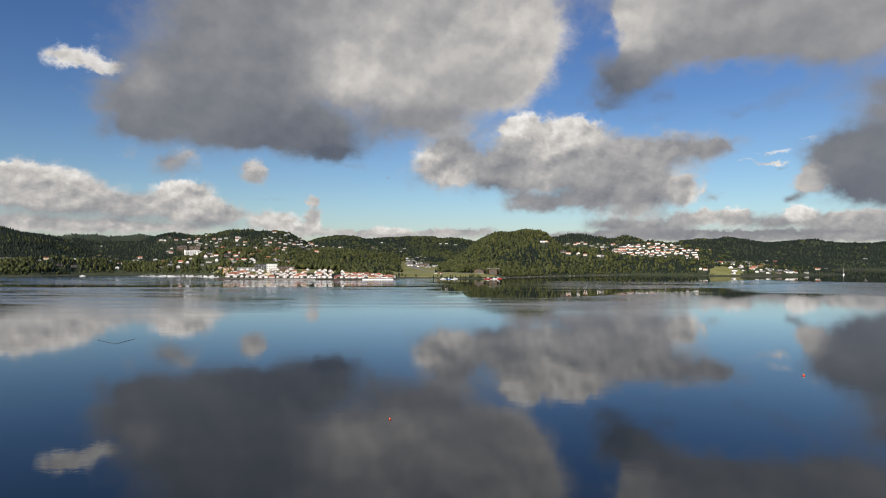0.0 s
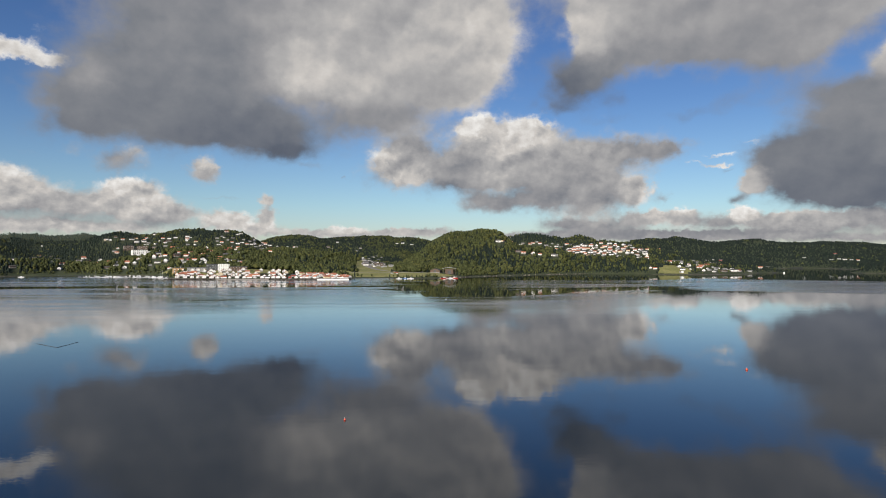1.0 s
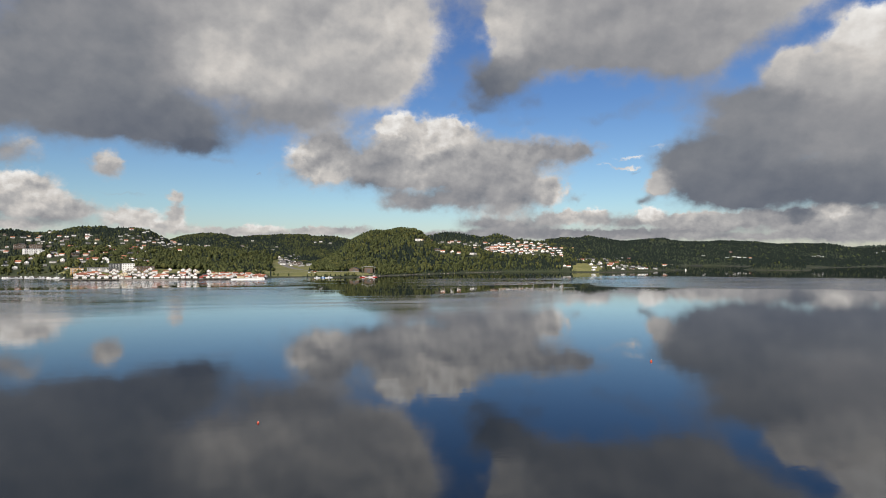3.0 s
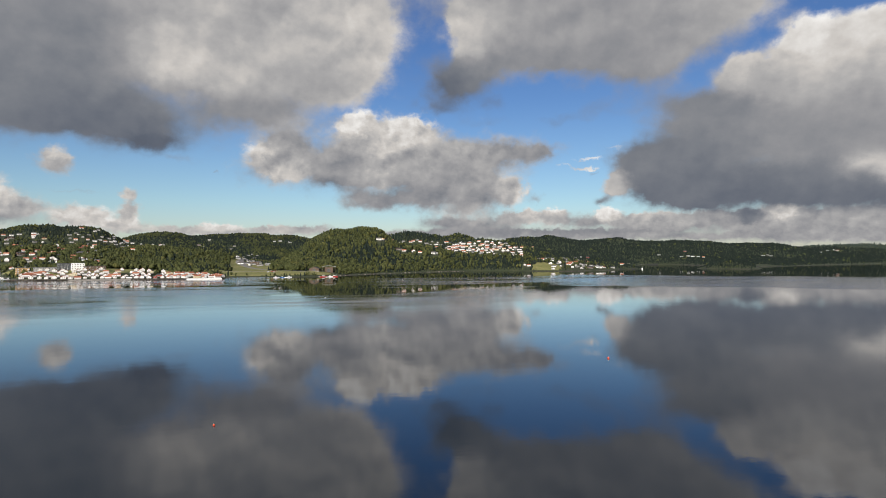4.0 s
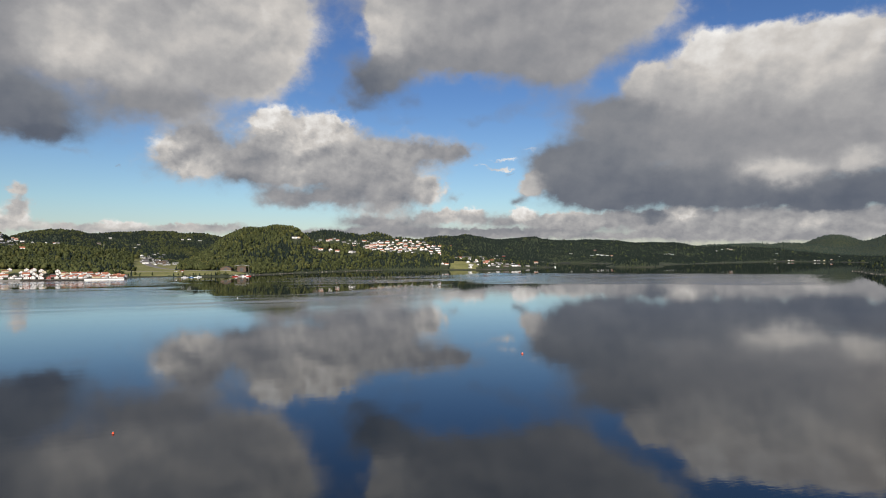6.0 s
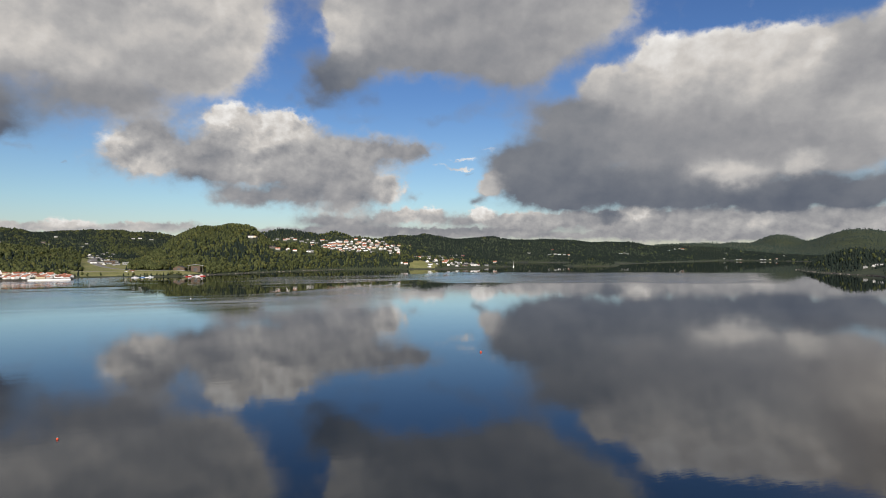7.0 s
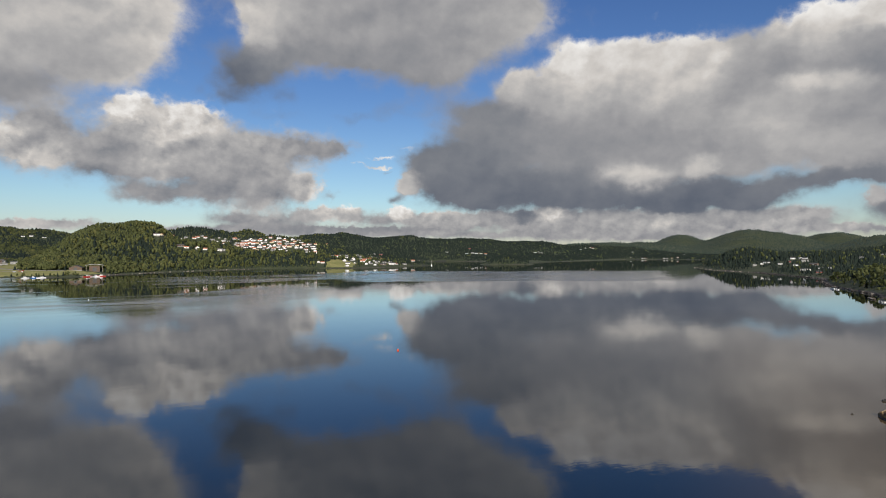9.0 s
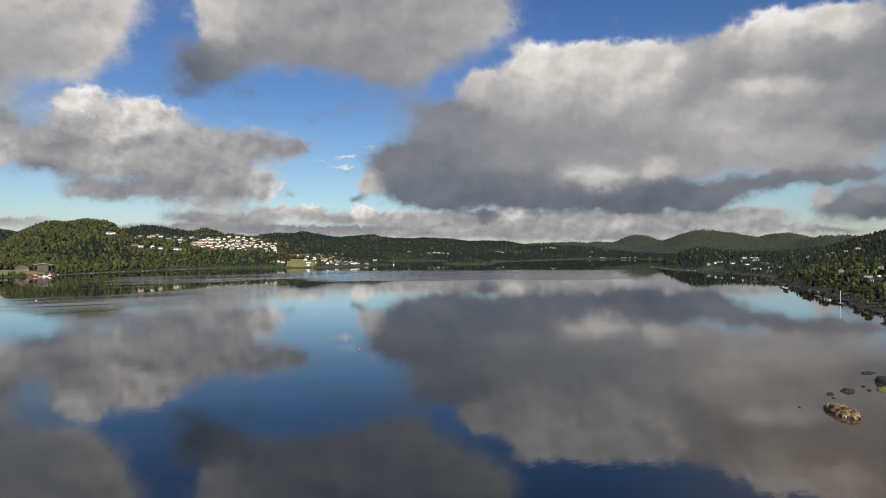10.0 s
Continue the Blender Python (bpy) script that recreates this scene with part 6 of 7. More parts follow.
def window_mesh(w, h):
    """A window lying in the x-z plane: a proud white frame with the glass set back in it, all one piece."""
    me = bpy.data.meshes.new("window")
    bm = bmesh.new()
    t, out, back = 0.14, -0.08, -0.02
    outer = [bm.verts.new((x, out, z)) for x, z in ((-w / 2, 0), (w / 2, 0), (w / 2, h), (-w / 2, h))]
    inner = [bm.verts.new((x, out, z)) for x, z in ((-w / 2 + t, t), (w / 2 - t, t), (w / 2 - t, h - t), (-w / 2 + t, h - t))]
    pane = [bm.verts.new((v.co.x, back, v.co.z)) for v in inner]
    wall = [bm.verts.new((v.co.x, 0.05, v.co.z)) for v in outer]
    for i in range(4):
        j = (i + 1) % 4
        bm.faces.new((outer[i], outer[j], inner[j], inner[i]))
        bm.faces.new((inner[i], inner[j], pane[j], pane[i]))
        bm.faces.new((wall[i], wall[j], outer[j], outer[i]))
    bm.faces.new(pane).material_index = 1
    bm.to_mesh(me)
    bm.free()
    me.materials.append(M["white"])
    me.materials.append(M["glass"])
    return me


WINDOW = {}


def add_window(parent, x, y, z, turn, w=1.2, h=1.3):
    me = WINDOW.setdefault((w, h), None) or window_mesh(w, h)
    WINDOW[(w, h)] = me
    ob = part("window", me, None, parent)
    ob.matrix_basis = pose(x, y, z, 0, 0, turn)
    return ob


def make_house(w, l, h, rise, wall, roof, label, storeys=2, far=False):
    root = tagged(new("bungalow" if storeys == 1 else "cottage" if "orange" in label and not far else "house"), label, "house")
    part("foundation", boxed(-w / 2 - 0.05, w / 2 + 0.05, -l / 2 - 0.05, l / 2 + 0.05, -3.0, 0.35), M["stone"], root)
    part("wall", prism([(-w / 2, 0.35), (w / 2, 0.35), (w / 2, h), (0, h + rise), (-w / 2, h)], -l / 2, l / 2), M[wall], root)
    top = part("roof", slab_roof(w, l, h, rise, 0.45, 0.22), M[roof], root)
    if far:
        add_window(root, 0, -l / 2 - 0.02, 1.2, 0, 2.4, 1.4)
        for side in (-1, 1):
            add_window(root, side * (w / 2 + 0.02), 0, 1.2, 90 * side, 2.8, 1.4)
        return root
    part("chimney", boxed(-0.35, 0.35, l * 0.12, l * 0.12 + 0.8, h + rise - 0.4, h + rise + 0.9), M["stone"], top)
    part("door", boxed(w * 0.5 - 0.02, w * 0.5 + 0.06, -0.5, 0.5, 0.4, 2.5), M["dark"], root, "dark front door")
    for s in range(storeys):
        z = 1.0 + 2.6 * s
        if z + 1.3 > h + rise * 0.45:
            continue
        for x in (-w * 0.24, w * 0.24):
            add_window(root, x, -l / 2 - 0.02, z, 0)
        if z + 1.3 < h:
            for side in (-1, 1):
                add_window(root, side * (w / 2 + 0.02), -l * 0.26 * side * (1 - 2 * s), z, 90 * side)
    if rise > 2.2 and h > 4:
        add_window(root, 0, -l / 2 - 0.02, h + 0.3, 0, 0.9, 1.1)
    return root


SPARE = pose(0, 0, -4000)
KINDS = {
    "w": [(8.0, 10.5, 4.9, 3.2, "white", "slate", "white wooden house with a dark tiled roof", 2), (7.4, 12.5, 3.4, 2.4, "white", "slate", "long white bungalow with a dark tiled roof", 1)],
    "o": [(8.0, 10.0, 4.9, 3.8, "white", "tile", "white wooden house with an orange tiled roof", 2), (7.6, 9.0, 3.6, 3.6, "white", "tile", "small white house with an orange tiled roof", 2)],
    "c": [(8.6, 11.0, 5.6, 3.0, "cream", "tile", "cream house with an orange tiled roof", 2)],
    "y": [(9.0, 13.0, 4.4, 2.8, "ochre", "tile", "ochre wooden house with an orange roof", 2)],
    "r": [(8.0, 10.5, 4.8, 3.2, "red", "slate", "dark red wooden house with a dark roof", 2)],
    "b": [(9.0, 12.0, 4.2, 2.4, "brown", "slate", "brown stained house with a dark roof", 2)],
    "g": [(8.2, 11.0, 5.0, 2.2, "grey", "slate", "grey house with a dark tiled roof", 2)],
}
PLANS = {}


def az_of(x, y):
    return math.degrees(math.atan2(x, y))


def place(x, y, z, turn, key, size=1.0):
    """Puts a house of that plan on the ground, trees cleared on the camera's side so that it shows: the first one is
    built, the others are copies.
    """
    m = pose(x, y, z, 0, 0, turn) @ Matrix.Diagonal((size, size * 1.1, size * 0.84, 1.0))
    r = math.hypot(x, y)
    TAKEN.append((x, y, 7.5))
    if az_of(x, y) < 50:
        TAKEN.append((x * (1 - 11 / r), y * (1 - 11 / r), 7.0))
        TAKEN.append((x * (1 - 20 / r), y * (1 - 20 / r), 6.0))
        if 8 < az_of(x, y) < 15.5:
            TAKEN.append((x * (1 - 31 / r), y * (1 - 31 / r), 6.0))
    else:
        TAKEN.append((x * (1 - 11 / r), y * (1 - 11 / r), 6.5))
        TAKEN.append((x * (1 - 20 / r), y * (1 - 20 / r), 4.5))
    if key not in PLANS:
        kind, i, far = key
        w, l, h, rise, wall, roof, label, storeys = KINDS[kind][i]
        PLANS[key] = make_house(w, l, h, rise, wall, roof, label, storeys, far)
        PLANS[key].matrix_basis = m
        return PLANS[key]
    return copy_thing(PLANS[key], m)


STREETS = [  # azimuth from, to, distance from, to, houses, kinds, group
    (15.4, 22.4, 1320, 1450, 34, "wwoogc", "houses of the hillside estate"),
    (10.6, 15.4, 1560, 1640, 9, "wog", "houses on the wooded headland"),
    (-25.5, -14.0, 1110, 1360, 26, "wwoogb", "houses on the slope above the quay"),
    (-24.5, -17.5, 1640, 1800, 16, "wwgb", "houses of the upper town"),
    (-16.2, -9.6, 1680, 1880, 34, "wwwog", "houses on the ridge"),
    (-33.5, -27.5, 1240, 1420, 12, "wwob", "houses by the western shore"),
    (-3.4, -1.3, 1225, 1430, 22, "ggw", "houses in the valley"),
    (24.6, 29.6, 1230, 1330, 16, "wwog", "houses round the cove"),
    (29.6, 33.0, 1210, 1290, 8, "wog", "houses on the point"),
    (61.5, 65.5, 900, 1060, 3, "wgb", "houses on the eastern shore"),
]


def build_houses():
    rng = random.Random(11)
    for rows, group in ((TOWN_SLOPE, "houses on the slope above the quay"), (WEST_SHORE_HOUSES, "houses by the western shore"), (UPPER_TOWN, "houses of the upper town"),
                        (RIDGE_ESTATE, "houses on the ridge"), (VALLEY_HOUSES, "houses in the valley"), (HILLTOP_HOUSES, "houses on the wooded headland"),
                        (ESTATE_A, "houses of the hillside estate"), (ESTATE_B, "houses of the hillside estate"), (COVE_HOUSES, "houses round the cove"),
                        (POINT_HOUSES, "houses on the point"), (FAR_SHORE_HOUSES, "houses on the far shore"), (EAST_SHORE_HOUSES, "houses on the eastern shore"), (NEAR_HOUSES, "houses above the near shore"),
                        (INFILL_RIDGE, "houses on the ridge"), (INFILL_TOWN, "houses of the upper town"), (INFILL_SLOPE, "houses on the slope above the quay")):
        for kind, az, dist, turn in rows:
            x, y = spot(az, dist)
            if kind == "w" and dist > 1150 and rng.random() < 0.45:
                kind = rng.choice("oooocg")
            i = rng.randrange(len(KINDS[kind]))
            if turn < 45 and rng.random() < 0.5:
                turn += 90
            place(x, y, ground_z(x, y) + 0.4, -az + turn, (kind, i, dist > 1250), (0.42 if dist < 650 else rng.uniform(0.52, 0.66)) if az > 50 else rng.uniform(0.70, 0.96))["group"] = group
    # the denser streets between them, along the slope
    for a0, a1, d0, d1, many, kinds, group in STREETS:
        for n in range(many):
            for _ in range(12):
                az, dist = rng.uniform(a0, a1), d0 + (d1 - d0) * (rng.randrange(6) + rng.uniform(0.2, 0.5)) / 6
                x, y = spot(az, dist)
                if coast_distance(x, y)[0] > 12 and all(math.hypot(x - u, y - v) > 12.5 for u, v, r in TAKEN if r == 7.5):
                    kind = rng.choice(kinds)
                    i = rng.randrange(len(KINDS[kind]))
                    place(x, y, ground_z(x, y) + 0.4, -az + rng.choice((0, 90)) + rng.uniform(-32, 32), (kind, i, True), rng.uniform(0.66, 0.92))["group"] = group
                    break


def quay_line(az):
    """Distance of the town quay along an azimuth."""
    return float(np.interp(az, [-19.8, -16.0, -11.6, -7.4, -4.7], [951, 909, 892, 869, 866]))


def build_quay_town():
    """Old white wooden houses packed along the quay."""
    rng = random.Random(4)
    az = -19.2
    while az < -4.9:
        old = az < -9.0
        for row, (back, share) in enumerate(((5, 1.0), (15, 0.95), (25, 0.92), (36, 0.85), (47, 0.7))):
            if row > 2 and not old:
                continue
            if rng.random() > share or (az > -9.0 and row == 0 and rng.random() < 0.15):
                continue
            a = az + 0.25 * (row % 2) + rng.uniform(-0.06, 0.06)
            x, y = spot(a, quay_line(a) + back + rng.uniform(-1, 1))
            side = (90 if rng.random() < (0.32 if row else 0.15) else 0) if old else (118 if rng.random() < 0.25 else 28)
            key = ("o" if rng.random() < 0.84 else rng.choice("wwcr"), 0, False)
            if key[0] == "o":
                key = ("o", 0 if rng.random() < 0.6 else 1, False)
            place(x, y, max(ground_z(x, y), 1.6) + 0.2 + rng.uniform(0.5, 1.2) * row, -a + side + rng.uniform(-8, 8), key, rng.uniform(0.64, 0.88))["group"] = "old houses along the quay"
        az += rng.uniform(0.46, 0.58)
    # the quay itself, in straight lengths
    for a0, a1, top, mat, label in ((-20.2, -16.2, 1.5, "timber", "weathered timber quay with piles"), (-16.15, -11.7, 1.4, "stone", "grey stone quay wall"),
                                    (-11.65, -7.5, 1.4, "timber", "weathered timber quay with piles"), (-7.45, -4.6, 2.0, "white", "white painted concrete quay")):
        p, q = spot(a0, quay_line(a0) - 6), spot(a1, quay_line(a1) - 6)
        length, turn = math.hypot(q[0] - p[0], q[1] - p[1]), math.degrees(math.atan2(q[1] - p[1], q[0] - p[0]))
        quay = tagged(new("quay"), label, "quay", kind="structure")
        part("deck", boxed(0, length, 0, 16, top - 0.35, top), M["timber" if mat == "timber" else "stone"], quay)
        if mat == "timber":
            pile = mesh_of("pile", boxed(-0.18, 0.18, -0.18, 0.18, -4, top + 0.5), M["bark"])
            for i in range(int(length / 4)):
                part("pile", pile, None, quay).matrix_basis = pose(2 + 4 * i, -0.2, 0)
            part("wall", boxed(0, length, 3, 3.6, -5, top - 0.4), M["stone"], quay)
        else:
            part("wall", boxed(0, length, 0.15, 1.2, -5, top - 0.36), M[mat], quay)
        quay.matrix_basis = pose(p[0], p[1], 0, 0, 0, turn)


def flat_block(name, label, az, dist, width, depth, floors, wall, turn=0.0, bays=6, storey=2.9, balcony=False):
    """A flat-roofed block with rows of windows on the faces that the fjord sees."""
    x, y = spot(az, dist)
    TAKEN.append((x, y, max(width, depth) * 0.62))
    root = tagged(new(name), label, "building")
    h = floors * storey + 0.4
    part("wall", boxed(-width / 2, width / 2, -depth / 2, depth / 2, -3, h), M[wall], root)
    part("roof", boxed(-width / 2 - 0.3, width / 2 + 0.3, -depth / 2 - 0.3, depth / 2 + 0.3, h, h + 0.45), M["dark"], root)
    for f in range(floors):
        for b in range(bays):
            wx = -width / 2 + width * (b + 0.5) / bays
            add_window(root, wx, -depth / 2 - 0.02, 0.9 + f * storey, 0, 1.5, 1.5)
            if balcony and b % 2 == 0 and f:
                part("balcony", boxed(wx - 1.2, wx + 1.2, -depth / 2 - 1.2, -depth / 2, f * storey + 0.2, f * storey + 1.2), M["white"], root)
        for s in (-1, 1):
            for b in range(2):
                add_window(root, s * (width / 2 + 0.02), depth * (b - 0.5) * 0.5, 0.9 + f * storey, 90 * s, 1.5, 1.5)
    root.matrix_basis = pose(x, y, ground_z(x, y) + 0.4, 0, 0, -az + turn)
    return root


def build_blocks():
    flat_block("apartment_block", "white five-storey apartment block with a flat roof", (-22.15), 1305, 27, 13, 5, "white", 12, 8, balcony=True)
    flat_block("apartment_block", "lower white apartment block beside the tall one", (-22.15) + 0.75, 1305 - 14, 16, 12, 3, "white", 12, 5)
    flat_block("apartment_block", "ochre clad block of flats by the quay", -19.0, 1030, 21, 14, 3, "ochre", 6, 7, balcony=True)
    flat_block("office_building", "dark grey long office building behind the quay", -17.6, 1003, 30, 12, 2, "grey", 0, 9)
    flat_block("office_building", "black clad modern building with a flat roof", -16.3, 1000, 22, 12, 3, "dark", 0, 6)
    flat_block("office_building", "white and glass modern building with a flat roof", -15.5, 995, 16, 12, 3, "white", 0, 5)
    flat_block("warehouse", "brown clad two-storey warehouse above the quay", -14.3, 980, 26, 11, 2, "brown", 0, 6)
    flat_block("school_building", "long white modern building among trees", -35.35, 1372, 26, 12, 2, "white", 10, 7)
    flat_block("warehouse", "brown brick flat-roofed building by the valley road", -1.95, 1290, 20, 12, 1, "brown", 0, 4, 4.2)
    flat_block("warehouse", "grey flat-roofed workshop by the valley road", -0.63, 1300, 15, 10, 1, "grey", 10, 4, 3.8)
    flat_block("apartment_block", "brown brick flats on the upper slope", -22.96, 1660, 22, 12, 3, "brown", 5, 6)
    flat_block("apartment_block", "brown brick flats on the upper slope", -21.93, 1660, 24, 12, 3, "brown", -5, 6)


def build_boatsheds():
    """Two brown sheds and a red working boat at the foot of the headland."""
    x, y = spot(3.40, 985)
    TAKEN.extend([(x, y, 12), (x - 2, y - 22, 14), (x - 4, y - 45, 16)])
    shed = tagged(new("boat_shed"), "brown weathered boat shed with a low gable", "shed")
    part("foundation", boxed(-8.1, 8.1, -5.1, 5.1, -2.5, 0.3), M["stone"], shed)
    part("wall", prism([(-8, 0.3), (8, 0.3), (8, 3.4), (0, 6.4), (-8, 3.4)], -5, 5), M["brown"], shed)
    part("roof", slab_roof(16, 10, 3.4, 3.0, 0.5, 0.25), M["slate"], shed)
    part("door", boxed(-2, 2, -5.08, -4.98, 0.35, 3.6), M["dark"], shed, "wide dark sliding door")
    shed.matrix_basis = pose(x, y, ground_z(x, y) + 0.2, 0, 0, -20)
    x, y = spot(4.65, 985)
    TAKEN.extend([(x, y, 13), (x, y - 22, 14), (x, y - 45, 16)])
    hall = tagged(new("boat_hall"), "tall brown boat hall with a wide overhanging grey roof", "shed")
    part("wall", boxed(-6.5, 6.5, -5, 5, -2.5, 7.6), M["brown"], hall)
    prof = [(-11 + 22 * i / 10, 8.4 + 1.6 * math.sin(math.pi * i / 10)) for i in range(11)]
    part("roof", prism(prof + [(p, q - 0.6) for p, q in prof[::-1]], -7, 6), M["grey"], hall)
    for px in (-9.5, 9.5):
        part("post", boxed(px - 0.25, px + 0.25, -5.5, -5.0, -2.5, 8.3), M["timber"], hall)
    part("door", boxed(-2.4, 2.4, -5.08, -4.98, 0.1, 5.0), M["dark"], hall, "tall dark boat door")
    hall.matrix_basis = pose(x, y, ground_z(x, y) + 0.2, 0, 0, -6)


# ---- boats, jetties, buoys ----
def hull_mesh(name, length, beam, high, mat):
    bm = bmesh.new()
    rows = []
    for i in range(8):
        s = i / 7
        w = beam / 2 * (1 - s ** 3.2) * (0.86 + 0.14 * min(1, s * 4)) + 0.02
        x, top = length * (s - 0.5), high * (0.85 + 0.35 * s * s)
        rows.append([bm.verts.new(c) for c in ((x, -w, top), (x, -w * 0.8, -0.1), (x, 0, -0.35), (x, w * 0.8, -0.1), (x, w, top), (x, w * 0.82, top - 0.06), (x, -w * 0.82, top - 0.06))])
    for a, b in zip(rows, rows[1:]):
        for i in range(7):
            j = (i + 1) % 7
            bm.faces.new((a[i], a[j], b[j], b[i]))
    bm.faces.new(rows[0][::-1])
    bm.faces.new(rows[-1])
    bmesh.ops.recalc_face_normals(bm, faces=bm.faces[:])
    return mesh_of(name, bm, M[mat])


def make_boat(kind):
    length, beam, mat, label = {"day": (6.0, 2.3, "hull", "small white motor boat with a windscreen"), "cabin": (8.5, 2.9, "hull", "white cabin cruiser moored on the fjord"),
                                "blue": (7.0, 2.5, "bluehull", "blue-hulled motor boat with a white cabin"), "sail": (9.5, 3.0, "hull", "white sailing yacht with a bare mast"),
                                "red": (11.0, 3.6, "redhull", "red working boat with a white wheelhouse")}[kind]
    root = tagged(new("boat"), label, "boat")
    high = 0.11 * length
    part("hull", hull_mesh("hull", length, beam, high, mat), None, root)
    if kind != "day":
        c = prism([(-length * 0.18, high * 0.8), (length * 0.16, high * 0.8), (length * 0.08, high * 0.8 + 1.5), (-length * 0.16, high * 0.8 + 1.6)], -beam * 0.33, beam * 0.33)
        cabin = part("cabin", c, M["hull"], root)
        for s in (-1, 1):
            part("cabin_window", boxed(-length * 0.14, length * 0.06, s * beam * 0.34 - 0.02, s * beam * 0.34 + 0.02, high * 0.8 + 0.75, high * 0.8 + 1.25), M["glass"], cabin)
    else:
        part("windscreen", prism([(0.2, high * 0.85), (0.3, high * 0.85), (-0.1, high + 0.7), (-0.2, high + 0.7)], -beam * 0.36, beam * 0.36), M["glass"], root)
        part("outboard_motor", boxed(-length / 2 - 0.45, -length / 2 - 0.02, -0.2, 0.2, 0.1, 1.1), M["dark"], root)
    if kind in ("sail", "red"):
        mast = part("mast", boxed(-0.07, 0.07, -0.07, 0.07, high, high + (11.5 if kind == "sail" else 5.0)), M["metal"], root)
        part("boom", boxed(-length * 0.4, 0, -0.06, 0.06, high + 1.9, high + 2.05), M["metal"], mast)
    return root


FLEET = {}


def boat(kind, az, dist, turn, group):
    x, y = spot(az, dist)
    m = pose(x, y, 0.05, 0, 0, turn)
    if kind in FLEET:
        ob = copy_thing(FLEET[kind], m)
    else:
        ob = FLEET[kind] = make_boat(kind)
        ob.matrix_basis = m
    ob["group"] = group


def jetty(az, dist, length, turn, label, mast=False, width=2.0):
    x, y = spot(az, dist)
    root = tagged(new("jetty"), label, "jetty")
    plank = mesh_of("plank", boxed(0, 0.46, 0, width, 0.5, 0.58), M["timber"])
    for i in range(int(length * 2)):
        part("plank", plank, None, root).matrix_basis = pose(i * 0.5, 0, 0)
    for s in (0.1, width - 0.3):
        part("beam", boxed(0, length, s, s + 0.2, 0.25, 0.497), M["timber"], root)
    pile = mesh_of("pile", boxed(-0.12, 0.12, -0.12, 0.12, -6, 1.0), M["bark"])
    for i in range(int(length / 4) + 1):
        part("pile", pile, None, root).matrix_basis = pose(i * 4 + 0.3, -0.15, 0)
    if mast:
        part("flagpole", boxed(length * 0.5 - 0.08, length * 0.5 + 0.08, width * 0.5 - 0.08, width * 0.5 + 0.08, 0.58, 7.3), M["hull"], root, "tall white pole")
    root.matrix_basis = pose(x, y, 0, 0, 0, turn)


def build_boats():
    rng = random.Random(9)
    for row in range(5):
        for i in range(20):
            az = -26.4 + 0.33 * i + 0.13 * row + rng.uniform(-0.08, 0.08)
            d = float(np.interp(az, [-26.6, -25.0, -22.1, -20.0], [1140, 1118, 1100, 1030])) + 4 - 8 * row
            if rng.random() < 0.8:
                boat(rng.choice(["day", "cabin", "cabin", "sail" if rng.random() < 0.35 else "day"]), az, d + rng.uniform(-2, 2), -az + rng.choice((90, 90, -90, 15)) + rng.uniform(-14, 14), "boats in the marina")
    jetty(-25.2, 1112, 60, 4, "long grey timber pontoon of the marina")
    jetty(-22.3, 1100, 45, -24, "long grey timber pontoon of the marina")
    for kind, az, dist, turn in (("cabin", 0.0, 893, 20), ("blue", 0.55, 897, -10), ("day", 0.9, 890, 160), ("day", 0.25, 899, 80), ("cabin", 1.1, 900, 10)):
        boat(kind, az, dist, turn, "boats off the grass shore")
    for kind, az, dist, turn in (("red", 4.2, 903, 15), ("red", 5.1, 909, 170), ("day", 4.5, 897, 30), ("cabin", 4.75, 904, -5)):
        boat(kind, az, dist, turn, "boats by the sheds")
    for kind, az, dist, turn in (("day", 69.62, 428, 20), ("day", 69.45, 432, 15), ("day", 68.45, 535, 30), ("day", 68.78, 528, 10), ("day", 69.27, 523, -20), ("day", 66.7, 549, 15),
                                 ("day", 66.35, 560, 60), ("day", 59.93, 1058, 30), ("day", 61.13, 1030, 10), ("cabin", 61.96, 1000, 0), ("day", 62.44, 905, 20), ("cabin", 65.92, 820, 0)):
        boat(kind, az, dist, turn, "boats along the eastern shore")
    boat("sail", 33.0, 1395, 60, "boats off the point")
    boat("cabin", -30.3, 1170, 10, "boats by the western shore")
    jetty(69.1, 446, 14, 30, "short timber jetty on the eastern shore")
    jetty(70.6, 392, 10, 25, "timber jetty with a tall pole", mast=True)
    jetty(68.3, 545, 16, 25, "short timber jetty on the eastern shore")


def lathe(profile, n=14):
    bm = bmesh.new()
    rings = [[bm.verts.new((r * math.cos(6.2832 * i / n), r * math.sin(6.2832 * i / n), z)) for i in range(n)] for r, z in profile]
    for a, b in zip(rings, rings[1:]):
        for i in range(n):
            bm.faces.new((a[i], a[(i + 1) % n], b[(i + 1) % n], b[i]))
    bm.faces.new(rings[0][::-1])
    bm.faces.new(rings[-1])
    for f in bm.faces:
        f.smooth = True
    return bm


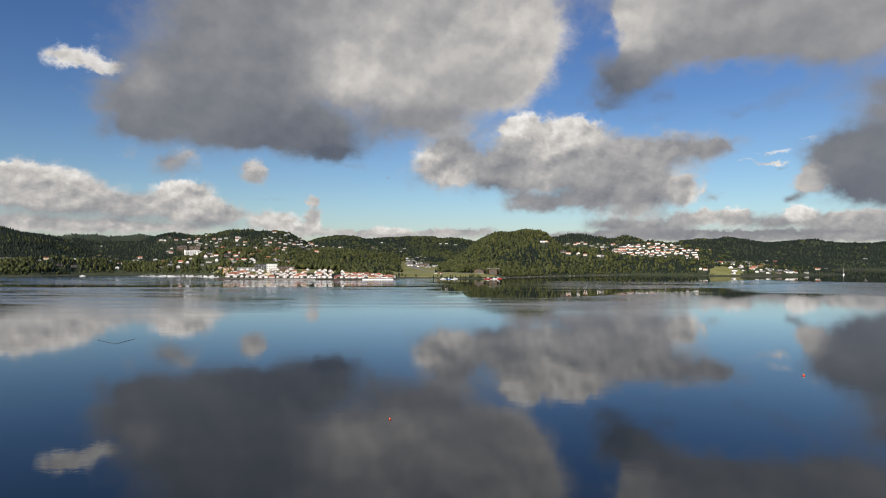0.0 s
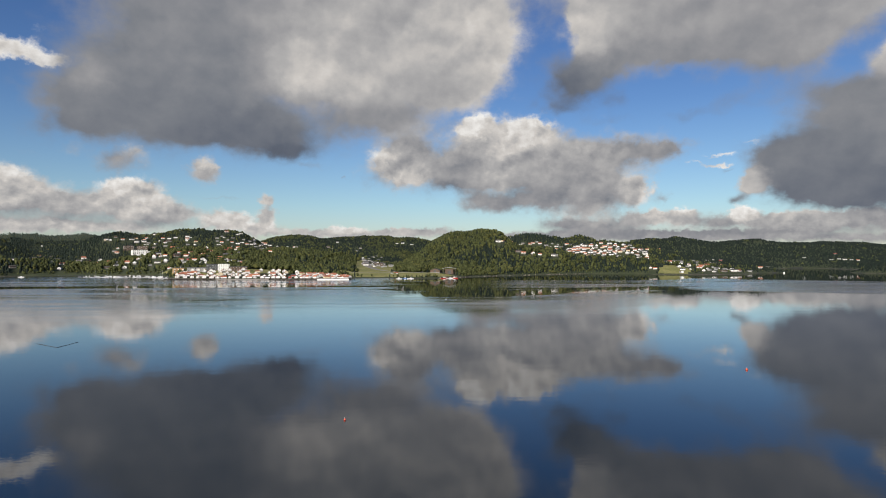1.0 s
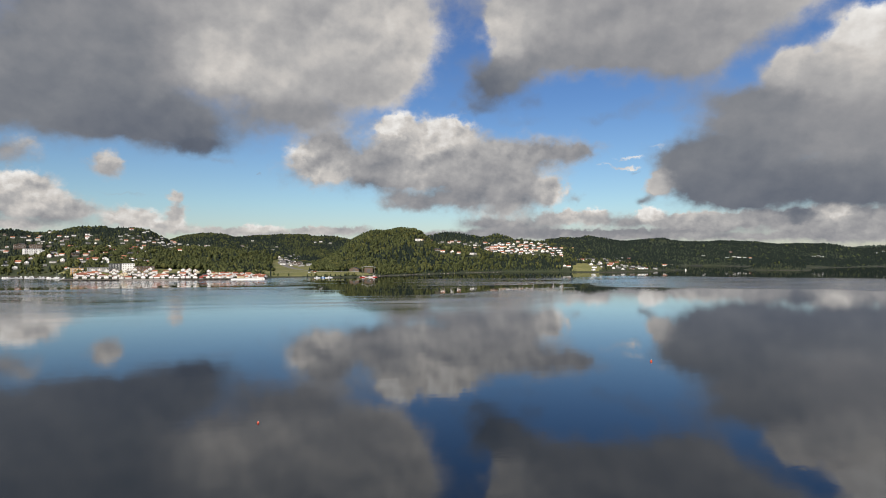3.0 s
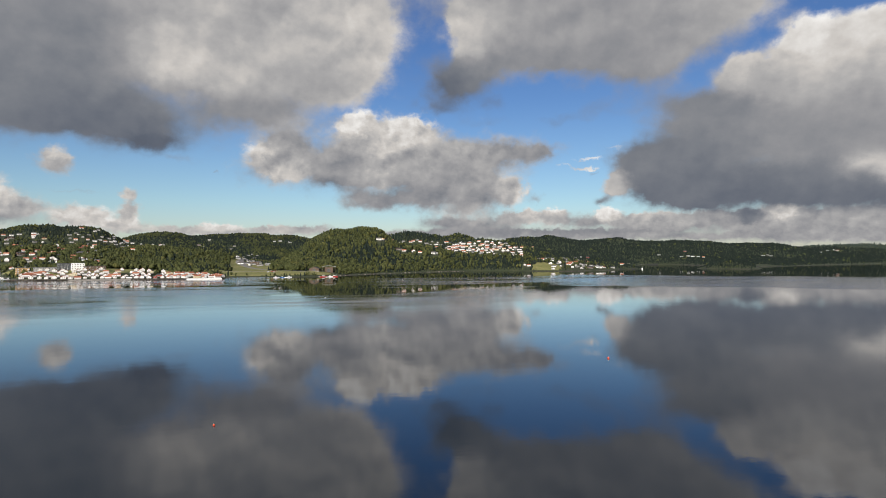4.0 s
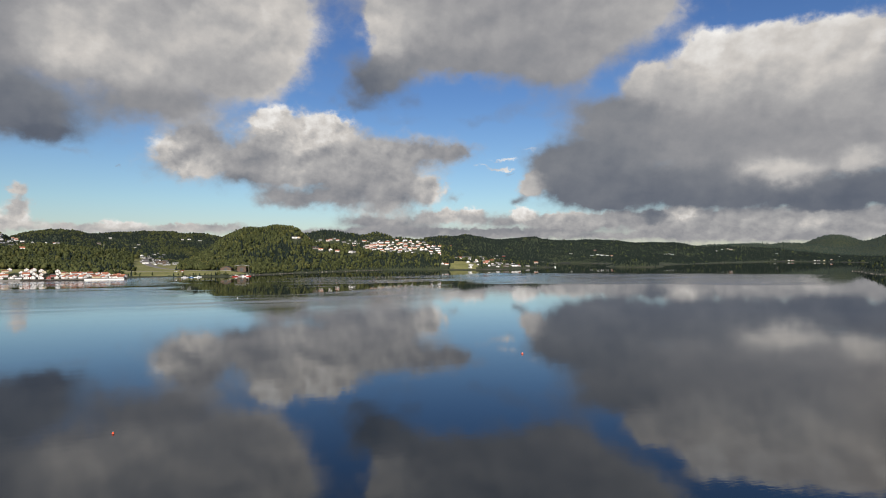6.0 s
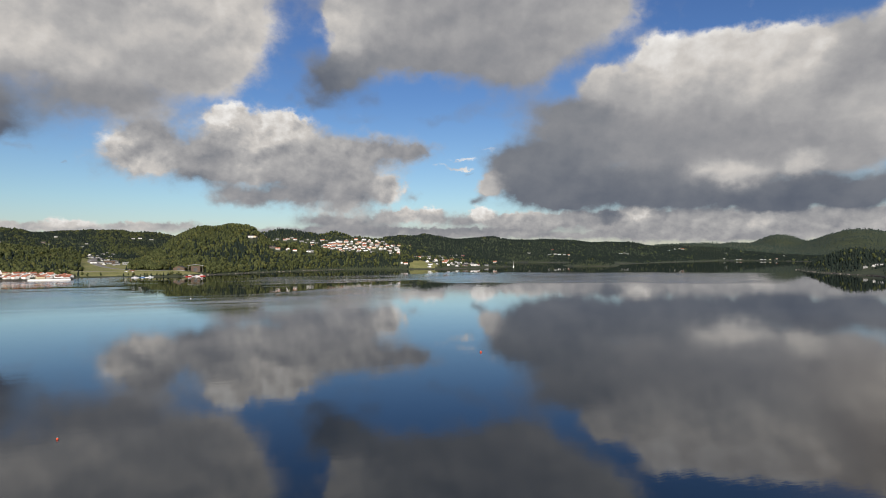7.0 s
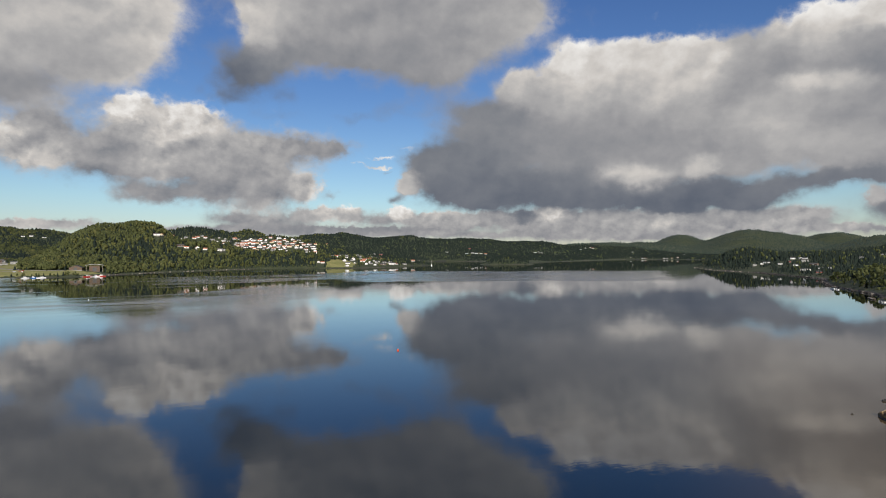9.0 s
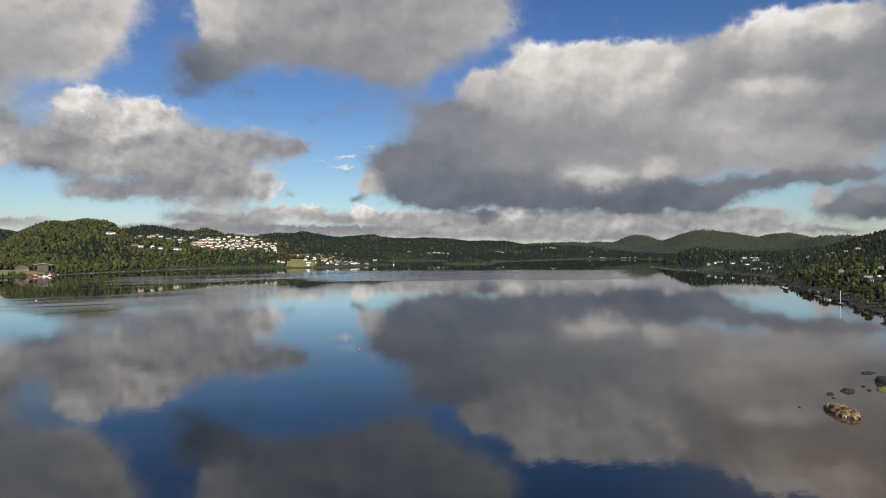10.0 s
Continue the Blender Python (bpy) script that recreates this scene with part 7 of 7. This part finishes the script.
def buoy(az, dist, size, mat="orange", label="small red-orange mooring buoy floating on calm water"):
    x, y = spot(az, dist)
    root = tagged(new("buoy"), label, "buoy", "buoys on the fjord")
    part("float", lathe([(0.02, -0.5), (0.3, -0.42), (0.48, -0.15), (0.5, 0.1), (0.42, 0.35), (0.25, 0.52), (0.1, 0.6)]), M[mat], root)
    part("collar", lathe([(0.1, 0.55), (0.13, 0.58), (0.13, 0.7), (0.1, 0.72)], 10), M["hull"], root, "pale plastic neck")
    bm = bmesh.new()
    n = 10
    ring = [[bm.verts.new(((0.12 + 0.025 * math.cos(b)) * math.cos(a), 0.025 * math.sin(b), 0.82 + (0.12 + 0.025 * math.cos(b)) * math.sin(a))) for b in (0, 1.57, 3.14, 4.71)] for a in [6.2832 * i / n for i in range(n)]]
    for i in range(n):
        for j in range(4):
            bm.faces.new((ring[i][j], ring[i][(j + 1) % 4], ring[(i + 1) % n][(j + 1) % 4], ring[(i + 1) % n][j]))
    part("ring", bm, M["metal"], root, "galvanised mooring ring")
    root.matrix_basis = pose(x, y, 0.1, 5, -4, 20) @ Matrix.Scale(size, 4)


def float_line():
    """A rope with small corks lying in a shallow V."""
    root = tagged(new("float_line"), "thin dark rope with small floats on the water", "net line")
    pts = [spot(a, d) for a, d in ((-29.23, 259), (-27.9, 244), (-26.45, 256))]
    bm = bmesh.new()
    for (ax, ay), (bx, by) in zip(pts, pts[1:]):
        n = Vector((by - ay, ax - bx)).normalized() * 0.014
        v = [bm.verts.new(c) for c in ((ax + n.x, ay + n.y, 0.02), (ax - n.x, ay - n.y, 0.02), (bx - n.x, by - n.y, 0.02), (bx + n.x, by + n.y, 0.02),
                                       (ax + n.x, ay + n.y, 0.09), (ax - n.x, ay - n.y, 0.09), (bx - n.x, by - n.y, 0.09), (bx + n.x, by + n.y, 0.09))]
        for f in ((0, 1, 2, 3), (7, 6, 5, 4), (0, 4, 5, 1), (2, 6, 7, 3), (1, 5, 6, 2), (3, 7, 4, 0)):
            bm.faces.new([v[i] for i in f])
    part("rope", bm, M["dark"], root)
    cork = mesh_of("float", lathe([(0.02, -0.1), (0.08, -0.05), (0.09, 0.04), (0.06, 0.09)], 8), M["dark"])
    for (ax, ay), (bx, by) in zip(pts, pts[1:]):
        for i in range(7):
            part("float", cork, None, root).matrix_basis = pose(ax + (bx - ax) * i / 7, ay + (by - ay) * i / 7, 0.06)


def skerry(az, dist, size, mats, label, seed, deep=0.35, turn=None):
    """A rock standing out of the water, rough and split."""
    x, y = spot(az, dist)
    bm = bmesh.new()
    bmesh.ops.create_icosphere(bm, subdivisions=4, radius=1.0)
    off = Vector((seed * 7.1, seed * 3.3, seed * 1.7))
    for v in bm.verts:
        p = v.co.copy()
        p.z = math.copysign(abs(p.z) ** 0.6, p.z)
        k = 1 + 0.30 * noise.noise(p * 1.1 + off) + 0.14 * noise.noise(p * 2.6 + off) + 0.06 * noise.noise(p * 6.0 + off)
        crack = abs(noise.noise(p * 2.2 - off))
        k -= 0.16 * max(0, 0.12 - crack) / 0.12
        v.co = Vector((p.x * size[0], p.y * size[1], p.z * size[2])) * k
    for f in bm.faces:
        f.material_index = 1 if f.calc_center_median().z < size[2] * deep + 0.12 * size[2] * noise.noise(f.calc_center_median() * 1.5 + off) else 0
    me = mesh_of("rock", bm, M[mats[0]])
    me.materials.append(M[mats[1]])
    ob = tagged(new("rock", me), label, "rock", "skerries by the shore")
    ob.matrix_basis = pose(x, y, size[2] * -0.12, 0, 0, -az + seed * 13 if turn is None else turn)


def build_afloat():
    buoy(-4.87, 115.8, 0.38)
    buoy(30.27, 184.4, 0.6)
    buoy(4.36, 448, 0.7, "hull", "small white mooring buoy floating on calm water")
    float_line()
    skerry(70.55, 132.0, (3.8, 1.9, 1.8), ("rock", "wetrock"), "large pale lichen-covered rock with a dark wet foot", 11, 0.22, 58.0)
    skerry(70.9, 153.0, (1.3, 0.8, 0.7), ("wetrock", "wetrock"), "dark wet rock breaking the water", 2)
    skerry(69.8, 148.0, (0.8, 0.5, 0.45), ("wetrock", "wetrock"), "small dark wet rock breaking the water", 3)
    skerry(72.2, 178.0, (1.9, 0.7, 0.4), ("wetrock", "wetrock"), "low dark ledge of rock awash", 4)
    skerry(73.2, 168.0, (2.3, 1.6, 1.4), ("wetrock", "wetrock"), "dark wet rock breaking the water", 5)
    skerry(73.1, 158.5, (2.4, 1.0, 0.4), ("weed", "wetrock"), "low rock covered in yellow-green weed", 6)
    skerry(71.9, 160.0, (0.45, 0.35, 0.25), ("wetrock", "wetrock"), "small dark stone awash", 7)
    skerry(72.25, 156.5, (0.55, 0.4, 0.3), ("wetrock", "wetrock"), "small dark stone awash", 8)
    skerry(67.75, 133.0, (0.22, 0.2, 0.16), ("wetrock", "wetrock"), "small dark stone awash", 9)
    skerry(70.0, 144.5, (0.5, 0.2, 0.14), ("wetrock", "wetrock"), "small dark stone awash", 10)


# ---- single trees on the near eastern shore ----
def make_tree(seed, tall, conifer):
    rng = random.Random(seed)
    root = tagged(new("tree"), "tall dark conifer on the shore" if conifer else "leafy green broadleaf tree on the shore", "tree", "trees on the near shore")
    bm = bmesh.new()
    rings, bend = [], (rng.uniform(-0.4, 0.4), rng.uniform(-0.4, 0.4))
    for i in range(6):
        s = i / 5
        r = 0.03 * tall * (1 - 0.85 * s) + 0.02
        rings.append([bm.verts.new((bend[0] * s * s + r * math.cos(k * 1.0472), bend[1] * s * s + r * math.sin(k * 1.0472), tall * 0.85 * s - 0.6)) for k in range(6)])
    for a, b in zip(rings, rings[1:]):
        for k in range(6):
            bm.faces.new((a[k], a[(k + 1) % 6], b[(k + 1) % 6], b[k]))
    trunk = part("trunk", bm, M["bark"], root)
    tips = []
    for i in range(5):
        z = tall * rng.uniform(0.3, 0.75)
        a, reach = rng.uniform(0, 6.283), tall * (0.2 * (1.1 - z / tall) + 0.05 if conifer else rng.uniform(0.14, 0.3))
        tip = Vector((reach * math.cos(a), reach * math.sin(a), z + (0.0 if conifer else reach * 0.7)))
        bm = bmesh.new()
        base = Vector((0, 0, z - 0.2))
        side = (tip - base).cross(Vector((0, 0, 1))).normalized() * 0.06
        up = Vector((0, 0, 0.08))
        v = [bm.verts.new(c) for c in (base + side, base - side, base + up * 2, tip + side * 0.3, tip - side * 0.3, tip + up * 0.5)]
        for f in ((0, 1, 4, 3), (1, 2, 5, 4), (2, 0, 3, 5), (3, 4, 5)):
            bm.faces.new([v[k] for k in f])
        part("limb", bm, M["bark"], trunk)
        tips.append(tip)
    V, T = [], []
    lobes = tips + ([] if conifer else [Vector((rng.uniform(-1, 1) * tall * 0.12, rng.uniform(-1, 1) * tall * 0.12, tall * rng.uniform(0.6, 0.85))) for _ in range(6)])
    for n in range(520):
        if conifer:
            z = rng.uniform(0.12, 1.0) ** 0.8
            tier = 0.75 + 0.35 * math.sin(z * 38)
            a, rr = rng.uniform(0, 6.283), tall * 0.2 * (1.04 - z) * tier * rng.uniform(0.55, 1.0)
            c = Vector((rr * math.cos(a), rr * math.sin(a), tall * z))
        else:
            q = rng.choice(lobes)
            dvec = Vector((rng.gauss(0, 1), rng.gauss(0, 1), rng.gauss(0, 0.8))).normalized() * tall * 0.13 * rng.uniform(0.5, 1.05)
            c = q + dvec
        s = tall * rng.uniform(0.026, 0.05)
        t1 = Vector((rng.gauss(0, 1), rng.gauss(0, 1), rng.gauss(0, 0.7))).normalized() * s
        t2 = t1.cross(Vector((rng.gauss(0, 1), rng.gauss(0, 1), rng.gauss(0, 1)))).normalized() * s
        b = len(V)
        V += [c - t1 - t2, c + t1 - t2, c + t1 + t2, c - t1 + t2]
        T.append((b, b + 1, b + 2, b + 3))
    me = raw_mesh("crown", np.array([v[:] for v in V]), np.array(T), [M["shadeneedle"] if conifer else M["paleleaf"] if seed == 102 else M["leaf"]])
    part("crown", me, None, root)
    return root


def plant_near_trees():
    rng = np.random.RandomState(77)
    p = scatter(rng, 330, 700, 62, 77, 9.0)
    p = p[near_shore(p[:, 0], p[:, 1])]
    order = rng.permutation(len(p))[:240]
    stock = []
    for i, k in enumerate(order):
        x, y = p[k]
        v = i if i < 6 else (5 if rng.uniform() < 0.08 else rng.randint(5))
        m = pose(x, y, ground_z(x, y), 0, 0, rng.uniform(0, 360)) @ Matrix.Scale(rng.uniform(0.55, 0.95), 4)
        if i < 6:
            stock.append(make_tree(100 + i, (8.5, 9.5, 7.5, 10.5, 9.0, 11.5)[i], i >= 5))
            stock[i].matrix_basis = m
        else:
            copy_thing(stock[v], m)


def ribbon(name, label, route, mat):
    """A strip of road laid over the ground: azimuth, distance, half width."""
    bm = bmesh.new()
    last = None
    for (a0, d0, w0), (a1, d1, w1) in zip(route, route[1:]):
        for i in range(6):
            s = i / 6
            a, d, w = a0 + (a1 - a0) * s, d0 + (d1 - d0) * s, w0 + (w1 - w0) * s
            x, y = spot(a, d)
            z = max(ground_z(x - w, y), ground_z(x + w, y), ground_z(x, y)) + 0.3
            row = [bm.verts.new(c) for c in ((x - w, y, z - 1.2), (x - w, y, z), (x + w, y, z), (x + w, y, z - 1.2))]
            if last:
                for k in range(3):
                    bm.faces.new((last[k], last[k + 1], row[k + 1], row[k]))
            last = row
    TAKEN.extend([(*spot(a, d), w + 3) for a, d, w in route])
    tagged(new(name, mesh_of(name, bm, M[mat])), label, "road", kind="structure")


def build_roads():
    ribbon("road", "pale grey road climbing the valley", ((-0.2, 1040, 3), (-1.0, 1080, 3), (-2.0, 1140, 4), (-2.8, 1210, 6), (-3.1, 1260, 8), (-3.1, 1310, 7), (-2.8, 1370, 4), (-2.2, 1440, 4), (-1.6, 1520, 4)), "stone")
    ribbon("road", "gravel track along the grass shore", ((-5.0, 1000, 2), (-3.0, 1005, 2), (-1.0, 1015, 2), (1.0, 1000, 2), (3.0, 965, 2)), "stone")
    ribbon("road", "pale gravel road above the eastern shore", ((67.6, 900, 2.5), (68.2, 860, 2.5), (68.8, 830, 2.5), (69.6, 790, 2.5)), "stone")


def make_car(mat, label):
    root = tagged(new("car"), label, "car")
    side = [(-2.1, 0.35), (2.1, 0.35), (2.15, 0.75), (1.9, 0.95), (0.95, 1.05), (0.35, 1.48), (-1.1, 1.5), (-1.75, 1.02), (-2.1, 0.95)]
    body = part("body", prism(side, -0.85, 0.85), M[mat], root)
    for s in (-0.86, 0.86):
        part("side_window", boxed(-1.2, 0.5, s - 0.01, s + 0.01, 1.05, 1.38), M["glass"], body)
    for x in (-1.3, 1.3):
        for y in (-0.8, 0.8):
            wheel = part("wheel", lathe([(0.3, -0.1), (0.33, -0.08), (0.33, 0.08), (0.3, 0.1)], 12), M["dark"], root)
            wheel.matrix_basis = pose(x, y, 0.33, 90, 0, 0)
    return root


def park_cars():
    rng = random.Random(21)
    kinds = [make_car("hull", "white car parked by the valley road"), make_car("red", "red car parked by the valley road"), make_car("dark", "dark car parked by the valley road")]
    first = set()
    for i in range(18):
        k = rng.randrange(3)
        a, d = (-3.1 + rng.uniform(-0.25, 0.25), 1235 + 5 * i) if i < 12 else (rng.uniform(-1.0, 3.2), rng.uniform(968, 1000))
        x, y = spot(a, d)
        m = pose(x, y, ground_z(x, y) + (0.55 if i < 12 else 0.15), 0, 0, rng.uniform(-20, 20) + 90 * (i % 2))
        if k in first:
            copy_thing(kinds[k], m)["group"] = "parked cars"
        else:
            first.add(k)
            kinds[k].matrix_basis = m
            kinds[k]["group"] = "parked cars"


def shore_stones(route, many, big, mat, label):
    """Boulders strewn along a stretch of the waterline."""
    rng = np.random.RandomState(5)
    ico = bmesh.new()
    bmesh.ops.create_icosphere(ico, subdivisions=1, radius=1.0)
    iv = np.array([v.co[:] for v in ico.verts])
    it = np.array([[v.index for v in f.verts] for f in ico.faces])
    ico.free()
    V, T, n = [], [], 0
    for (ax, ay), (bx, by) in zip(route, route[1:]):
        length = math.hypot(bx - ax, by - ay)
        for _ in range(int(length * many)):
            s = rng.uniform()
            k = big * rng.uniform(0.3, 1.5) ** 1.3
            c = np.array([ax + (bx - ax) * s + rng.normal(0, 2.2), ay + (by - ay) * s + rng.normal(0, 2.2), rng.uniform(-0.1, 0.5)])
            V.append(iv * rng.uniform(0.65, 1.3, (len(iv), 1)) * (k, k * rng.uniform(0.6, 1.2), k * 0.6) + c)
            T.append(it + n)
            n += len(iv)
    tagged(new("shore_stones", raw_mesh("shore_stones", np.concatenate(V), np.concatenate(T), [M[mat]])), label, "stones", kind="stuff")


build_houses()
build_quay_town()
build_blocks()
build_boatsheds()
build_boats()
build_afloat()
build_roads()
park_cars()
shore_stones(COAST_EAST[15:25], 0.9, 1.0, "wetrock", "dark boulders along the eastern waterline")
shore_stones(COAST_WEST[17:22], 0.28, 0.9, "palerock", "pale rocks along the foot of the wooded headland")
shore_stones(COAST_EAST[12:22], 0.22, 0.8, "palerock", "pale shingle and stones above the eastern waterline")
plant_near_trees()

grow_forests()
